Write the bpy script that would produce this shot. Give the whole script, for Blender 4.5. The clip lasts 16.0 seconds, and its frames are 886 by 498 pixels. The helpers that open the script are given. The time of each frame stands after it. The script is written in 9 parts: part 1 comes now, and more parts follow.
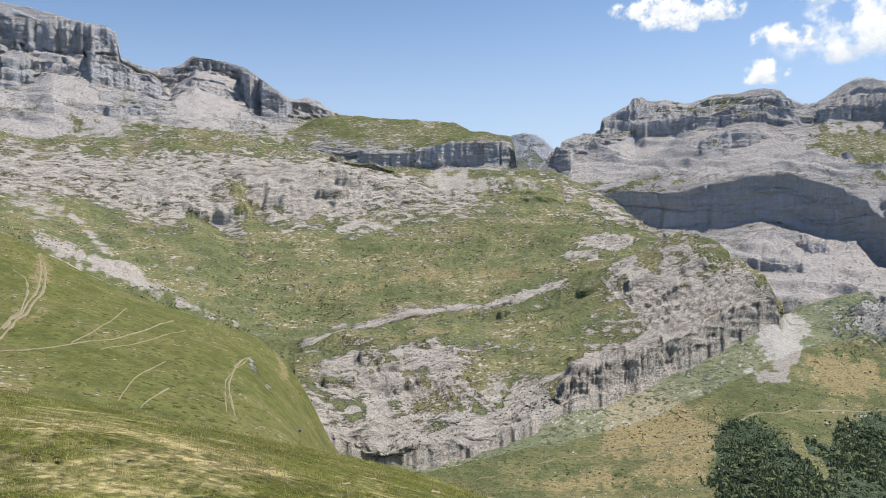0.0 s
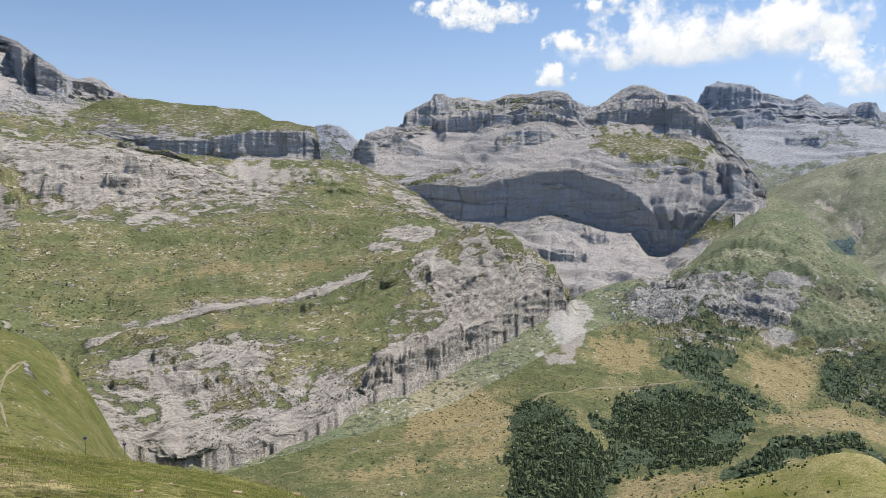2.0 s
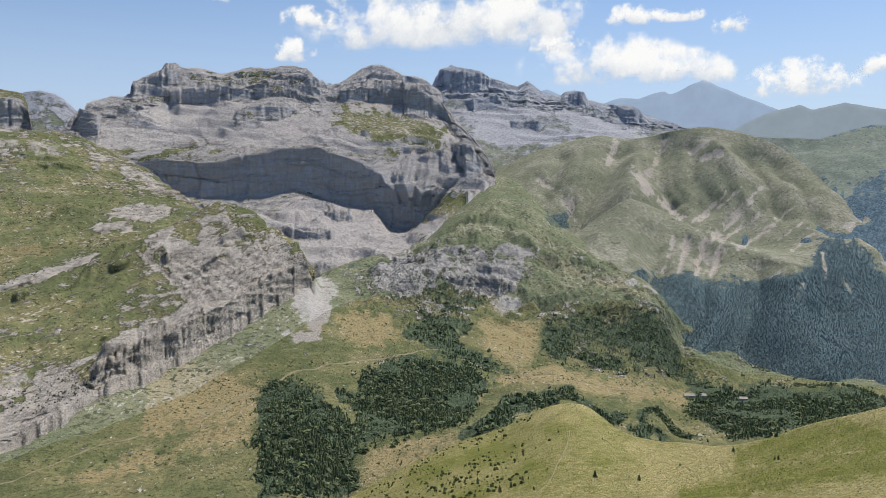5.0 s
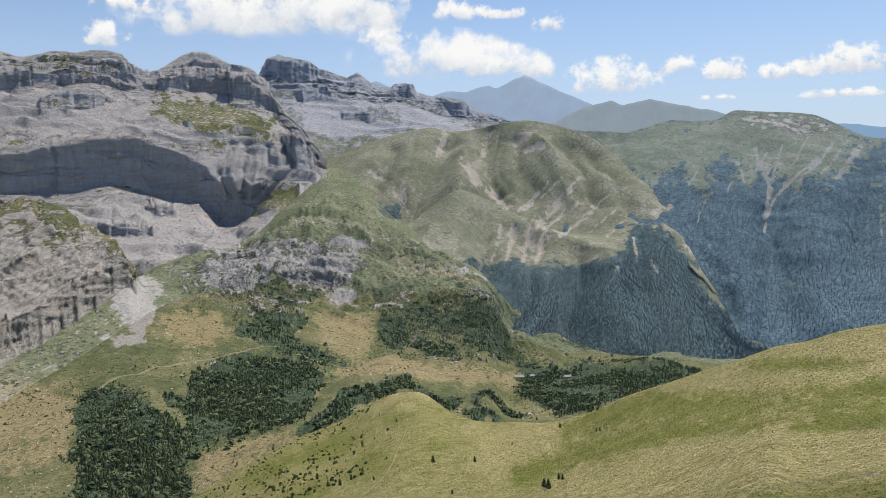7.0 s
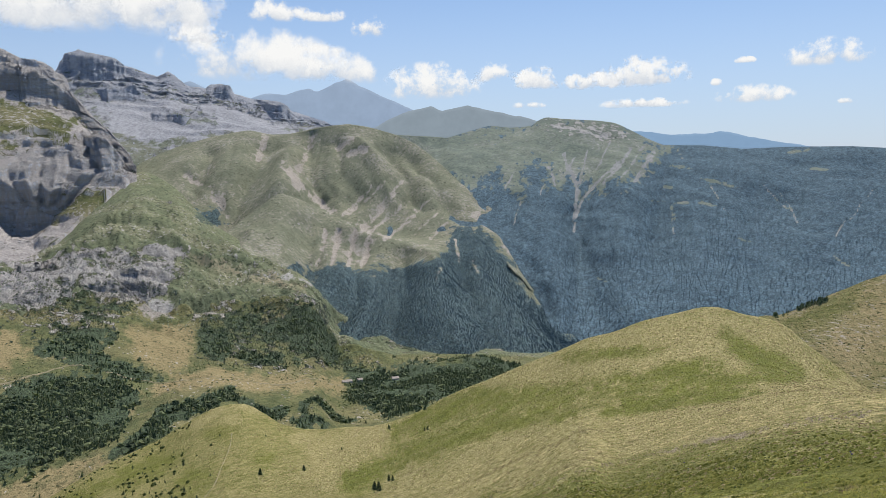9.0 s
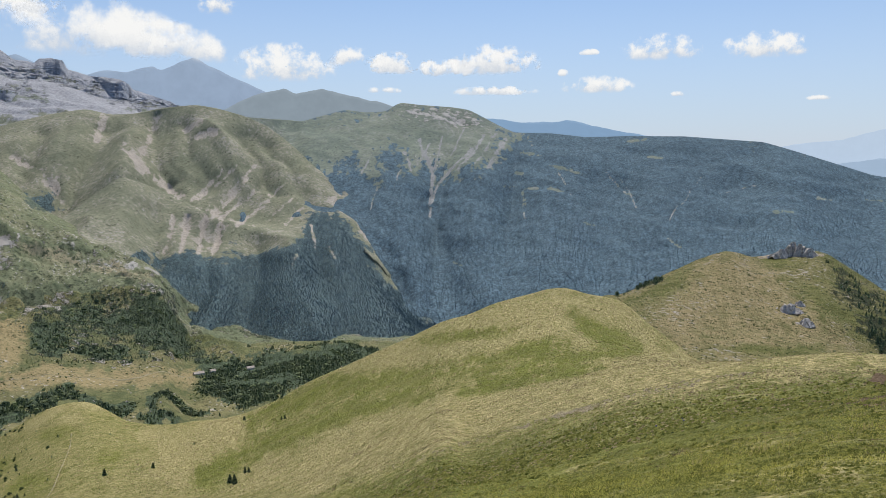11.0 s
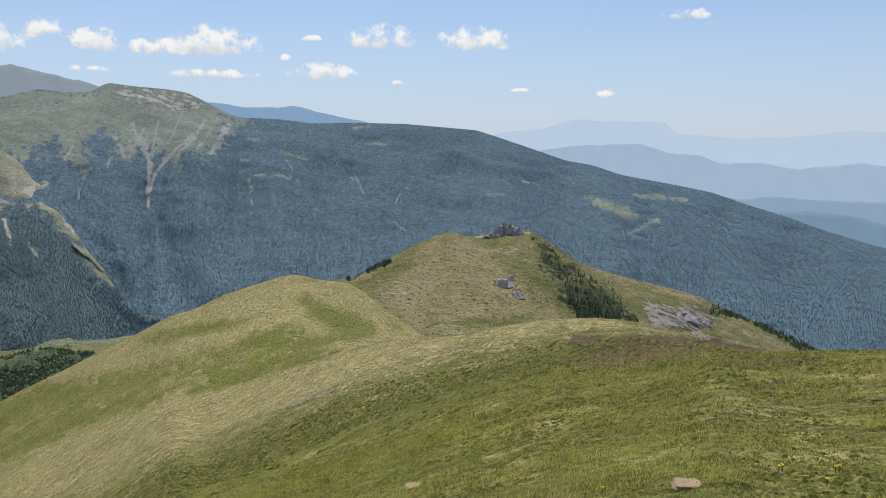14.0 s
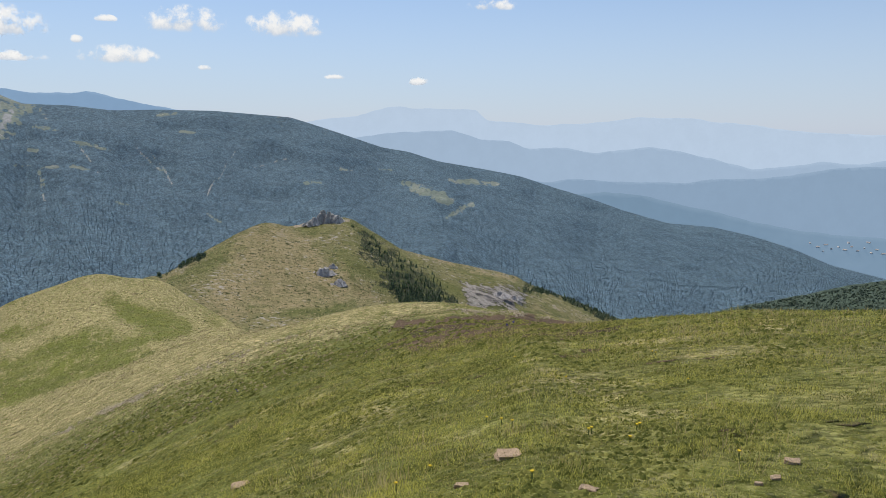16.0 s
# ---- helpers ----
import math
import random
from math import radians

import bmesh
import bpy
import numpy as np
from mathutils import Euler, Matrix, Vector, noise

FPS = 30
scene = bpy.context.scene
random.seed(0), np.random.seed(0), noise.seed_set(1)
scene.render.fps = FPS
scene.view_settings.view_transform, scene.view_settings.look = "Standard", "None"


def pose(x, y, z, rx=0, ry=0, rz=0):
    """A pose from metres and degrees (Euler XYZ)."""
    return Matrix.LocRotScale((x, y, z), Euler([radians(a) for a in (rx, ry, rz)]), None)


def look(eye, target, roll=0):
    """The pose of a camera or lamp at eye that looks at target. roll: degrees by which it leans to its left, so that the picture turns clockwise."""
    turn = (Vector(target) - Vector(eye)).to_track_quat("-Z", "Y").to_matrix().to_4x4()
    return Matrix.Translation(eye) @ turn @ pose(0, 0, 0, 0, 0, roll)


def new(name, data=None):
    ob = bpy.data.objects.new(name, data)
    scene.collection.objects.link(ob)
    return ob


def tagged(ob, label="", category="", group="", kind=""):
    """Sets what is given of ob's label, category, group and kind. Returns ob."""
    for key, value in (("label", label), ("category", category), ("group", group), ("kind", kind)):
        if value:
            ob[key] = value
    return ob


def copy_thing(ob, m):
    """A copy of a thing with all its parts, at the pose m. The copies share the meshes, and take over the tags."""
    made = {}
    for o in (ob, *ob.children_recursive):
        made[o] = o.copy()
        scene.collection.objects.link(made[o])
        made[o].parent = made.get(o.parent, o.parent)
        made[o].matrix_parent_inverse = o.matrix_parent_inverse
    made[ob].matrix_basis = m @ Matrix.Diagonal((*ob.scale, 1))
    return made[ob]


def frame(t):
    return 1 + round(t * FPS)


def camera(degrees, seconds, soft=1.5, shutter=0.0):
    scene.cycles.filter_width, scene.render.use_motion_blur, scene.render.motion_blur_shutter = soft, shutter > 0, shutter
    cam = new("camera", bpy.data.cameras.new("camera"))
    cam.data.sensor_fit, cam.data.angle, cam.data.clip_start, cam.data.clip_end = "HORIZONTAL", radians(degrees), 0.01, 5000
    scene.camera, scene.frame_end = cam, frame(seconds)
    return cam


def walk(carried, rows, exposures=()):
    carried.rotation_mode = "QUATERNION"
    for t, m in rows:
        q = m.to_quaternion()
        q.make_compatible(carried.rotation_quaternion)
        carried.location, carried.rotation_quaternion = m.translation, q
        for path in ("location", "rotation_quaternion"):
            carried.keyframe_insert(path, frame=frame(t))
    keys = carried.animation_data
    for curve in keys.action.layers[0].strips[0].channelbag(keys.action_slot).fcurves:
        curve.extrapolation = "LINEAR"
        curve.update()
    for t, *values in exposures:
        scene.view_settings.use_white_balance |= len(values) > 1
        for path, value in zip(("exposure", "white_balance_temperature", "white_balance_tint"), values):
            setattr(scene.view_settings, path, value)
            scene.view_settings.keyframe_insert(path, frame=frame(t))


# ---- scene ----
# ---------------------------------------------------------------- the camera turns on one spot of the summit
cam = camera(60.16, 16.0, soft=0.7)
EYE, TILT, LEAN = 1.6, -2.5, 1.3
EXPOSURES = ((0, 0.32), (3.5, 0.15), (7, 0.07), (16, 0.0))
# seconds, yaw, pitch, roll
TURNS = (
    (0, 0, -0, -0),
    (0.5, -3.83, -0.27, 0.06),
    (1, -7.37, -0.54, 0.06),
    (1.5, -10.87, -0.63, 0.09),
    (2, -14.57, -0.63, 0.14),
    (2.5, -18.28, -0.71, 0.27),
    (3, -21.62, -0.9, 0.48),
    (3.5, -24.68, -1.19, 0.69),
    (4, -27.78, -1.58, 0.7),
    (6.5, -42.57, -3.35, 1.4),
    (7, -46.03, -3.36, 1.67),
    (7.5, -49.52, -3.36, 1.96),
    (8, -52.89, -3.27, 2.1),
    (8.5, -55.89, -3.25, 2.22),
    (9, -59.15, -3.51, 2.24),
    (11.5, -72.81, -5.28, 2.14),
    (12, -76.21, -5.52, 2.34),
    (12.5, -79.72, -5.89, 2.3),
    (13, -83.18, -6.16, 2.23),
    (13.5, -86.64, -6.42, 2.22),
    (14, -89.97, -6.78, 2.22),
    (14.5, -93.51, -7.28, 2.23),
    (15, -97.14, -7.66, 2.29),
    (15.5, -100.37, -7.97, 2.51),
    (16, -103.55, -8.31, 2.72),
)
walk(cam, [(t, pose(0, 0, EYE, TILT, LEAN) @ pose(0, 0, 0, 90 + pitch, roll, yaw)) for t, yaw, pitch, roll in TURNS], EXPOSURES)

# ---------------------------------------------------------------- light
SUN_BEARING, SUN_HEIGHT = 78.0, 58.0
world = bpy.data.worlds.new("sky")
scene.world = world
world.use_nodes = True
wn = world.node_tree
sky = wn.nodes.new("ShaderNodeTexSky")
sky.sky_type = "NISHITA"
sky.sun_disc = False
sky.sun_elevation, sky.sun_rotation = radians(SUN_HEIGHT), radians(SUN_BEARING)
sky.altitude, sky.air_density, sky.dust_density, sky.ozone_density = 2100, 1.0, 0.15, 2.2
wn.nodes["Background"].inputs[1].default_value = 0.119
up = wn.nodes.new("ShaderNodeTexCoord")
split = wn.nodes.new("ShaderNodeSeparateXYZ")
wn.links.new(up.outputs["Generated"], split.inputs[0])
low = wn.nodes.new("ShaderNodeMapRange")
low.inputs[1].default_value, low.inputs[2].default_value, low.inputs[3].default_value, low.inputs[4].default_value = -0.05, 0.3, 0.88, 0.0
low.interpolation_type = "SMOOTHSTEP"
wn.links.new(split.outputs[2], low.inputs[0])
air = wn.nodes.new("ShaderNodeMix")  # the pale band of summer haze over the horizon
air.data_type = "RGBA"
air.inputs[7].default_value = (3.85, 4.5, 5.75, 1)
wn.links.new(low.outputs[0], air.inputs[0])
wn.links.new(sky.outputs[0], air.inputs[6])
wn.links.new(air.outputs[2], wn.nodes["Background"].inputs[0])
sun = new("sun", bpy.data.lights.new("sun", "SUN"))
sun.data.energy, sun.data.angle, sun.data.color = 3.8, radians(0.53), (1.0, 0.925, 0.845)
sb, sh = radians(SUN_BEARING), radians(SUN_HEIGHT)
sun.matrix_world = look((900 * math.sin(sb) * math.cos(sh), 900 * math.cos(sb) * math.cos(sh), 900 * math.sin(sh)), (0, 0, 0))

# ---------------------------------------------------------------- noise and sheets
RNG = np.random.default_rng(7)
LATTICE = RNG.random(4096)
TURNED = np.array(Euler((0.6, 0.9, 0.4)).to_matrix())


def grain(p, size, octaves=4, gain=0.5):
    """Value noise of points (n, 3), about -1 to 1, in features of that size in metres."""
    total, amp, norm = np.zeros(len(p)), 1.0, 0.0
    q = p @ TURNED / size
    for o in range(octaves):
        i = np.floor(q).astype(np.int64)
        f = q - i
        f = f * f * (3 - 2 * f)
        value = np.zeros(len(p))
        for c in range(8):
            d = np.array([c & 1, c >> 1 & 1, c >> 2 & 1])
            k = i + d
            h = (k[:, 0] * 73856093 ^ k[:, 1] * 19349663 ^ k[:, 2] * 83492791) & 4095
            value += LATTICE[h] * np.prod(np.where(d, f, 1 - f), axis=1)
        total += amp * (2 * value - 1)
        norm += amp
        amp *= gain
        q = (q @ TURNED) * 2.03 + 17.1
    return total / norm * 1.6


def ridged(p, size, octaves=3):
    return 1 - 2 * np.abs(grain(p, size, octaves))


def polar(b, r, z):
    b = np.radians(b)
    return np.stack([r * np.sin(b), r * np.cos(b), z + EYE], axis=-1)


def blur(a, sigma, axis):
    if sigma <= 0:
        return a
    n = int(3 * sigma) + 1
    k = np.exp(-0.5 * (np.arange(-n, n + 1) / sigma) ** 2)
    k /= k.sum()
    pad = [(n, n) if i == axis else (0, 0) for i in range(2)]
    return np.apply_along_axis(lambda m: np.convolve(m, k, "valid"), axis, np.pad(a, pad, mode="edge"))


SHEETS = {}
MARKS = {}


def streak(on, kind, wide, strength, lift, line):
    """A band of ground cover along a line of (bearing, angle of height from the eye), placed to fit the camera's view;
    lift: metres by which the land stands out there.
    """
    MARKS.setdefault(on, []).append(("line", kind, wide, strength, lift, line))


def field(on, kind, soft, strength, lift, outline):
    """A field of ground cover inside an outline."""
    MARKS.setdefault(on, []).append(("area", kind, soft, strength, lift, outline))


def scarp(on, deep, outline):
    """A stretch of hillside that stands upright as a cliff, cut by ribs of that depth."""
    MARKS.setdefault(on, []).append(("cliff", 0, 0.15, 0.95, deep, outline))


def off_line(b, e, line, close):
    """Distance in degrees from a line, and whether the place lies inside it."""
    near, inside = np.full(b.shape, 1e9), np.zeros(b.shape, bool)
    ends = list(zip(line, line[1:] + line[:1])) if close else list(zip(line, line[1:]))
    for (b0, e0), (b1, e1) in ends:
        x, y = b1 - b0, e1 - e0
        k = np.clip(((b - b0) * x + (e - e0) * y) / (x * x + y * y + 1e-9), 0, 1)
        near = np.minimum(near, np.hypot(b - b0 - k * x, e - e0 - k * y))
        if close:
            cross = (e0 > e) != (e1 > e)
            inside ^= cross & (b < b0 + (e - e0) * x / (y if abs(y) > 1e-9 else 1e-9))
    return near, inside


def shaped(name, b, r, z):
    """The marks of a sheet: works its relief into r and z, and returns the cover as (kind, places, amounts)."""
    todo, cover = MARKS.get(name, ()), []
    if not todo:
        return r, z, cover
    e = np.degrees(np.arctan2(z, r))
    flat = np.stack([b.ravel(), e.ravel(), np.zeros(b.size)], -1)
    near = name == "home_hill"
    wob = [0.16 * grain(flat + k, 1.1, 5, 0.6).reshape(b.shape) for k in (0, 50)]
    ragged = (0.6 * grain(flat + 90, 0.7, 4, 0.65) + 0.5 * grain(flat + 130, 0.2, 3, 0.7)).reshape(b.shape)
    rib = ridged(flat * np.array([1, 0.4, 1]), 0.7, 4).reshape(b.shape) + 0.5 * grain(flat * np.array([1, 0.2, 1]) + 8, 0.2, 3).reshape(b.shape)
    bed = grain(flat * np.array([0.12, 1, 1]) + 33, 0.22, 4).reshape(b.shape)
    wb, we = b + wob[0], e + wob[1] * (0.4 if near else 1)
    for shape, kind, wide, strength, lift, line in todo:
        lo, hi = np.array(line).min(0) - 3 * wide - 0.4, np.array(line).max(0) + 3 * wide + 0.4
        box = (b > lo[0]) & (b < hi[0]) & (e > lo[1]) & (e < hi[1])
        if not box.any():
            continue
        d, inside = off_line(wb[box], we[box], tuple(line), shape != "line")
        n = ragged[box]
        if shape == "line":
            bulge = np.exp(-(d / wide) ** 2)
            m = np.clip(1.25 * bulge * (0.85 + 1.2 * n), 0, 1)
        else:
            sd = np.where(inside, d, -d)
            m = np.clip(0.5 + 0.7 * sd / wide + 0.7 * n, 0, 1)
            bulge = np.clip(sd / (2 * wide), 0, 1)
        if shape == "cliff":
            stand = np.zeros(b.shape, bool)
            stand[box] = sd > 0
            foot = np.where(stand, r, np.inf).min(0)
            k = stand & (stand.sum(0) > 1)[None, :]
            fresh = np.broadcast_to(foot, r.shape) + lift * (0.4 * rib + 0.5 * bed) + 0.3 * (r - foot)
            grown = np.where(k, fresh, r) / r
            r, z = r * grown, z * grown
        elif lift:
            grown = np.ones(b.shape)
            grown[box] = 1 - lift * bulge / r[box]
            r, z = r * grown, z * grown
        if strength:
            cover.append((kind, np.flatnonzero(box), m * strength))
    return r, z, cover


def sheet(name, rows, bearings, segments, soft=(0, 0), relief=None, cover=None, patches=(), back=0.14, material=None, ledges=(), skirt=0.09, gullies=(), runnels=0.0):
    """A hillside through guide lines of (bearing, distance, height), from its crest down to its foot, with its far side."""
    bs = np.asarray(bearings)
    rr = [np.interp(bs, *np.array([(g[0], g[1]) for g in row]).T) for row in rows]
    zz = [np.interp(bs, *np.array([(g[0], g[2]) for g in row]).T) for row in rows]
    r_all, z_all, v_all = [], [], []
    for i, n in enumerate(segments):
        for k in range(n):
            w = k / n
            r_all.append(rr[i] * (1 - w) + rr[i + 1] * w)
            z_all.append(zz[i] * (1 - w) + zz[i + 1] * w)
            v_all.append(i + w)
    r_all.append(rr[-1]), z_all.append(zz[-1]), v_all.append(len(rows) - 1.0)
    r, z, v = np.array(r_all), np.array(z_all), np.array(v_all)
    r, z = blur(blur(r, soft[0], 1), soft[1], 0), blur(blur(z, soft[0], 1), soft[1], 0)
    r[-1] *= float(rr[-1].max() > 0)
    nv, nu = r.shape
    vv, bb = np.repeat(v, nu), np.tile(bs, nv)
    if relief:
        p = polar(bb, r.ravel(), z.ravel())
        dr, dz = relief(p, vv, bb)
        r, z = r + np.reshape(dr, r.shape), z + np.reshape(dz, z.shape)
    bare = np.zeros(nv * nu)
    if gullies:
        ground_plan = polar(bb, r.ravel(), z.ravel())[:, :2]
        wander = 35 * np.stack([grain(np.column_stack([ground_plan, 0 * bb]), 170, 3), grain(np.column_stack([ground_plan, 0 * bb + 900]), 170, 3)], -1)
        for b0, r0, b1, r1, deep, wide in gullies:
            a, e = polar(np.array([b0, b1]), np.array([r0, r1]), np.zeros(2))[:, :2]
            q = ground_plan + wander - a
            along = np.clip(q @ (e - a) / ((e - a) @ (e - a)), 0, 1)
            off = np.linalg.norm(q - along[:, None] * (e - a), axis=1)
            if deep > 0:
                bare = np.maximum(bare, np.exp(-(off / (0.3 * wide)) ** 2) * np.clip(3 - 3 * along, 0, 1) * np.clip(6 * along, 0, 1))
            z = z - (deep * np.exp(-np.abs(off / wide) ** 1.4)).reshape(z.shape) * np.clip(v, 0, 0.5)[:, None] * 2
    for b0, r0, wide, high in ledges:
        col = int(np.argmin(np.abs(bs - b0)))
        k = int(np.argmin(np.abs(r[:, col] - r0)))
        window = np.clip(2.0 - 2.0 * (np.abs(bs - b0) / wide) ** 2.2, 0, 1)
        rim = polar(bs, r[k], z[k])
        window = np.clip(window * (0.85 + 0.35 * grain(rim, 60, 4)) + 0.12 * np.clip(window * 3, 0, 1) * grain(rim, 22, 3), 0, 1.3)
        foot, k = r[k] + np.clip(window * 2, 0, 1) * high * (0.7 * grain(rim + 40, 90, 3) + 0.3 * grain(rim + 80, 24, 3)), max(k, 4)
        for row in range(k):
            z[row] = z[row] + high * window * np.exp(-np.clip(r[row] - foot, 0, None) / (high * 2.2)) * min(1, row / 8)
        on = np.clip(window * 3, 0, 1)
        top = z[k - 3].copy()
        for n, row in enumerate((k - 1, k - 2, k - 3)):
            share = (0.45, 0.9, 1.0)[n]
            r[row] = r[row] * (1 - on) + (foot + 2.0 + 3.0 * n) * on
            z[row] = z[row] * (1 - on) + (z[k] * (1 - share) + top * share) * on
    r, z, marked = shaped(name, bb.reshape(r.shape), r, z)
    shift = 3 * nu if back else 0
    if back:
        steps = np.array([1.0, 0.45, 0.15])[:, None]
        r = np.vstack([r[0] * (1 + back * steps), r])
        z = np.vstack([z[0] - r[0] / (1 + 0.0) * back * 0.8 * steps ** 1.2, z])
        vv, bb = np.concatenate([np.zeros(3 * nu), vv]), np.concatenate([np.tile(bs, 3), bb])
        bare = np.concatenate([np.zeros(3 * nu), bare])
        nv += 3
    if skirt:
        r, z = np.vstack([r, r[-1] * (1 - skirt)]), np.vstack([z, z[-1] - r[-1] * skirt * 0.9])
        vv, bb = np.concatenate([vv, vv[-nu:]]), np.concatenate([bb, bs])
        bare = np.concatenate([bare, bare[-nu:]])
        nv += 1
    pts = polar(bb, r.ravel(), z.ravel())
    a = np.arange(nv * nu).reshape(nv, nu)
    quads = np.stack([a[:-1, :-1], a[:-1, 1:], a[1:, 1:], a[1:, :-1]], -1).reshape(-1, 4)[:, ::-1]
    ob = new(name, surface(name, pts, quads, material))
    weights = np.zeros((len(pts), 4))
    if cover:
        table = np.array(cover, float)
        for c in range(4):
            weights[:, c] = np.interp(vv, np.arange(len(table)), table[:, c])
    if patches:
        reach = np.clip(np.hypot(pts[:, 0], pts[:, 1]) / 1500, 0.02, 2)
        soften = 0.6 * grain(pts / reach[:, None], 60, 3, 0.6) + 0.7 * grain(pts / reach[:, None], 17, 4, 0.65)
    for kind, items in patches:
        for b0, r0, wide, deep, strength in items:
            x = (bb - b0) / wide
            y = (r.ravel() - r0) / deep
            m = np.clip(1.35 - 1.25 * np.sqrt(x * x + y * y) + soften, 0, 1) * strength
            if kind < 0:
                weights *= (1 - m)[:, None]
            else:
                for c in range(4):
                    weights[:, c] = weights[:, c] * (1 - m) + (m if c == kind else 0)
    if runnels:
        m = np.clip(bare * runnels * (1 + 0.9 * grain(pts, 60, 4)), 0, 1) * np.clip(1 - 1.8 * weights[:, 2], 0, 1)
        weights *= (1 - m)[:, None]
        weights[:, 1] += m
    for kind, places, m in marked:
        weights[places + shift] *= (1 - m)[:, None]
        if kind >= 0:
            weights[places + shift, kind] += m
    layer = ob.data.attributes.new("cover", "FLOAT_COLOR", "POINT")
    layer.data.foreach_set("color", weights.astype(np.float32).ravel())
    SHEETS[name] = (pts.reshape(nv, nu, 3), weights.reshape(nv, nu, 4), bb.reshape(nv, nu), vv.reshape(nv, nu))
    return ob


def surface(name, pts, faces, material, smooth=True):
    """A mesh out of arrays of points and of faces that all have as many corners."""
    me = bpy.data.meshes.new(name)
    faces = np.asarray(faces)
    n, k = faces.shape
    me.vertices.add(len(pts))
    me.vertices.foreach_set("co", np.asarray(pts, np.float32).ravel())
    me.loops.add(n * k)
    me.loops.foreach_set("vertex_index", faces.astype(np.int32).ravel())
    me.polygons.add(n)
    me.polygons.foreach_set("loop_start", np.arange(0, n * k, k, dtype=np.int32))
    me.polygons.foreach_set("use_smooth", np.full(n, smooth))
    me.update(calc_edges=True)
    if material:
        me.materials.append(material)
    return me


# ---------------------------------------------------------------- materials
def nodes_of(name):
    m = bpy.data.materials.new(name)
    m.use_nodes = True
    t = m.node_tree
    return m, t, t.nodes["Principled BSDF"]


def put(t, kind, **inputs):
    n = t.nodes.new("ShaderNode" + kind)
    for key, value in inputs.items():
        socket = n.inputs[int(key[1:])] if key[0] == "i" and key[1:].isdigit() else n.inputs[key]
        if isinstance(value, bpy.types.NodeSocket):
            t.links.new(value, socket)
        else:
            socket.default_value = value
    return n


def noise_of(t, where, size, detail=4.0, rough=0.6):
    n = put(t, "TexNoise", Vector=where, Scale=1.0 / size, Detail=detail, Roughness=rough)
    return n.outputs[0]


def maths(t, op, a, b=0.0, c=0.0, clamp=False):
    n = put(t, "Math", i0=a, i1=b, i2=c)
    n.operation, n.use_clamp = op, clamp
    return n.outputs[0]


def mix(t, f, a, b):
    n = t.nodes.new("ShaderNodeMix")
    n.data_type = "RGBA"
    for socket, value in ((n.inputs[0], f), (n.inputs[6], a), (n.inputs[7], b)):
        if isinstance(value, bpy.types.NodeSocket):
            t.links.new(value, socket)
        else:
            socket.default_value = value if socket is n.inputs[0] else (*value, 1)
    return n.outputs[2]


def band(t, value, low, high):
    n = put(t, "MapRange", Value=value, i1=low, i2=high)
    n.interpolation_type = "SMOOTHSTEP"
    return n.outputs[0]


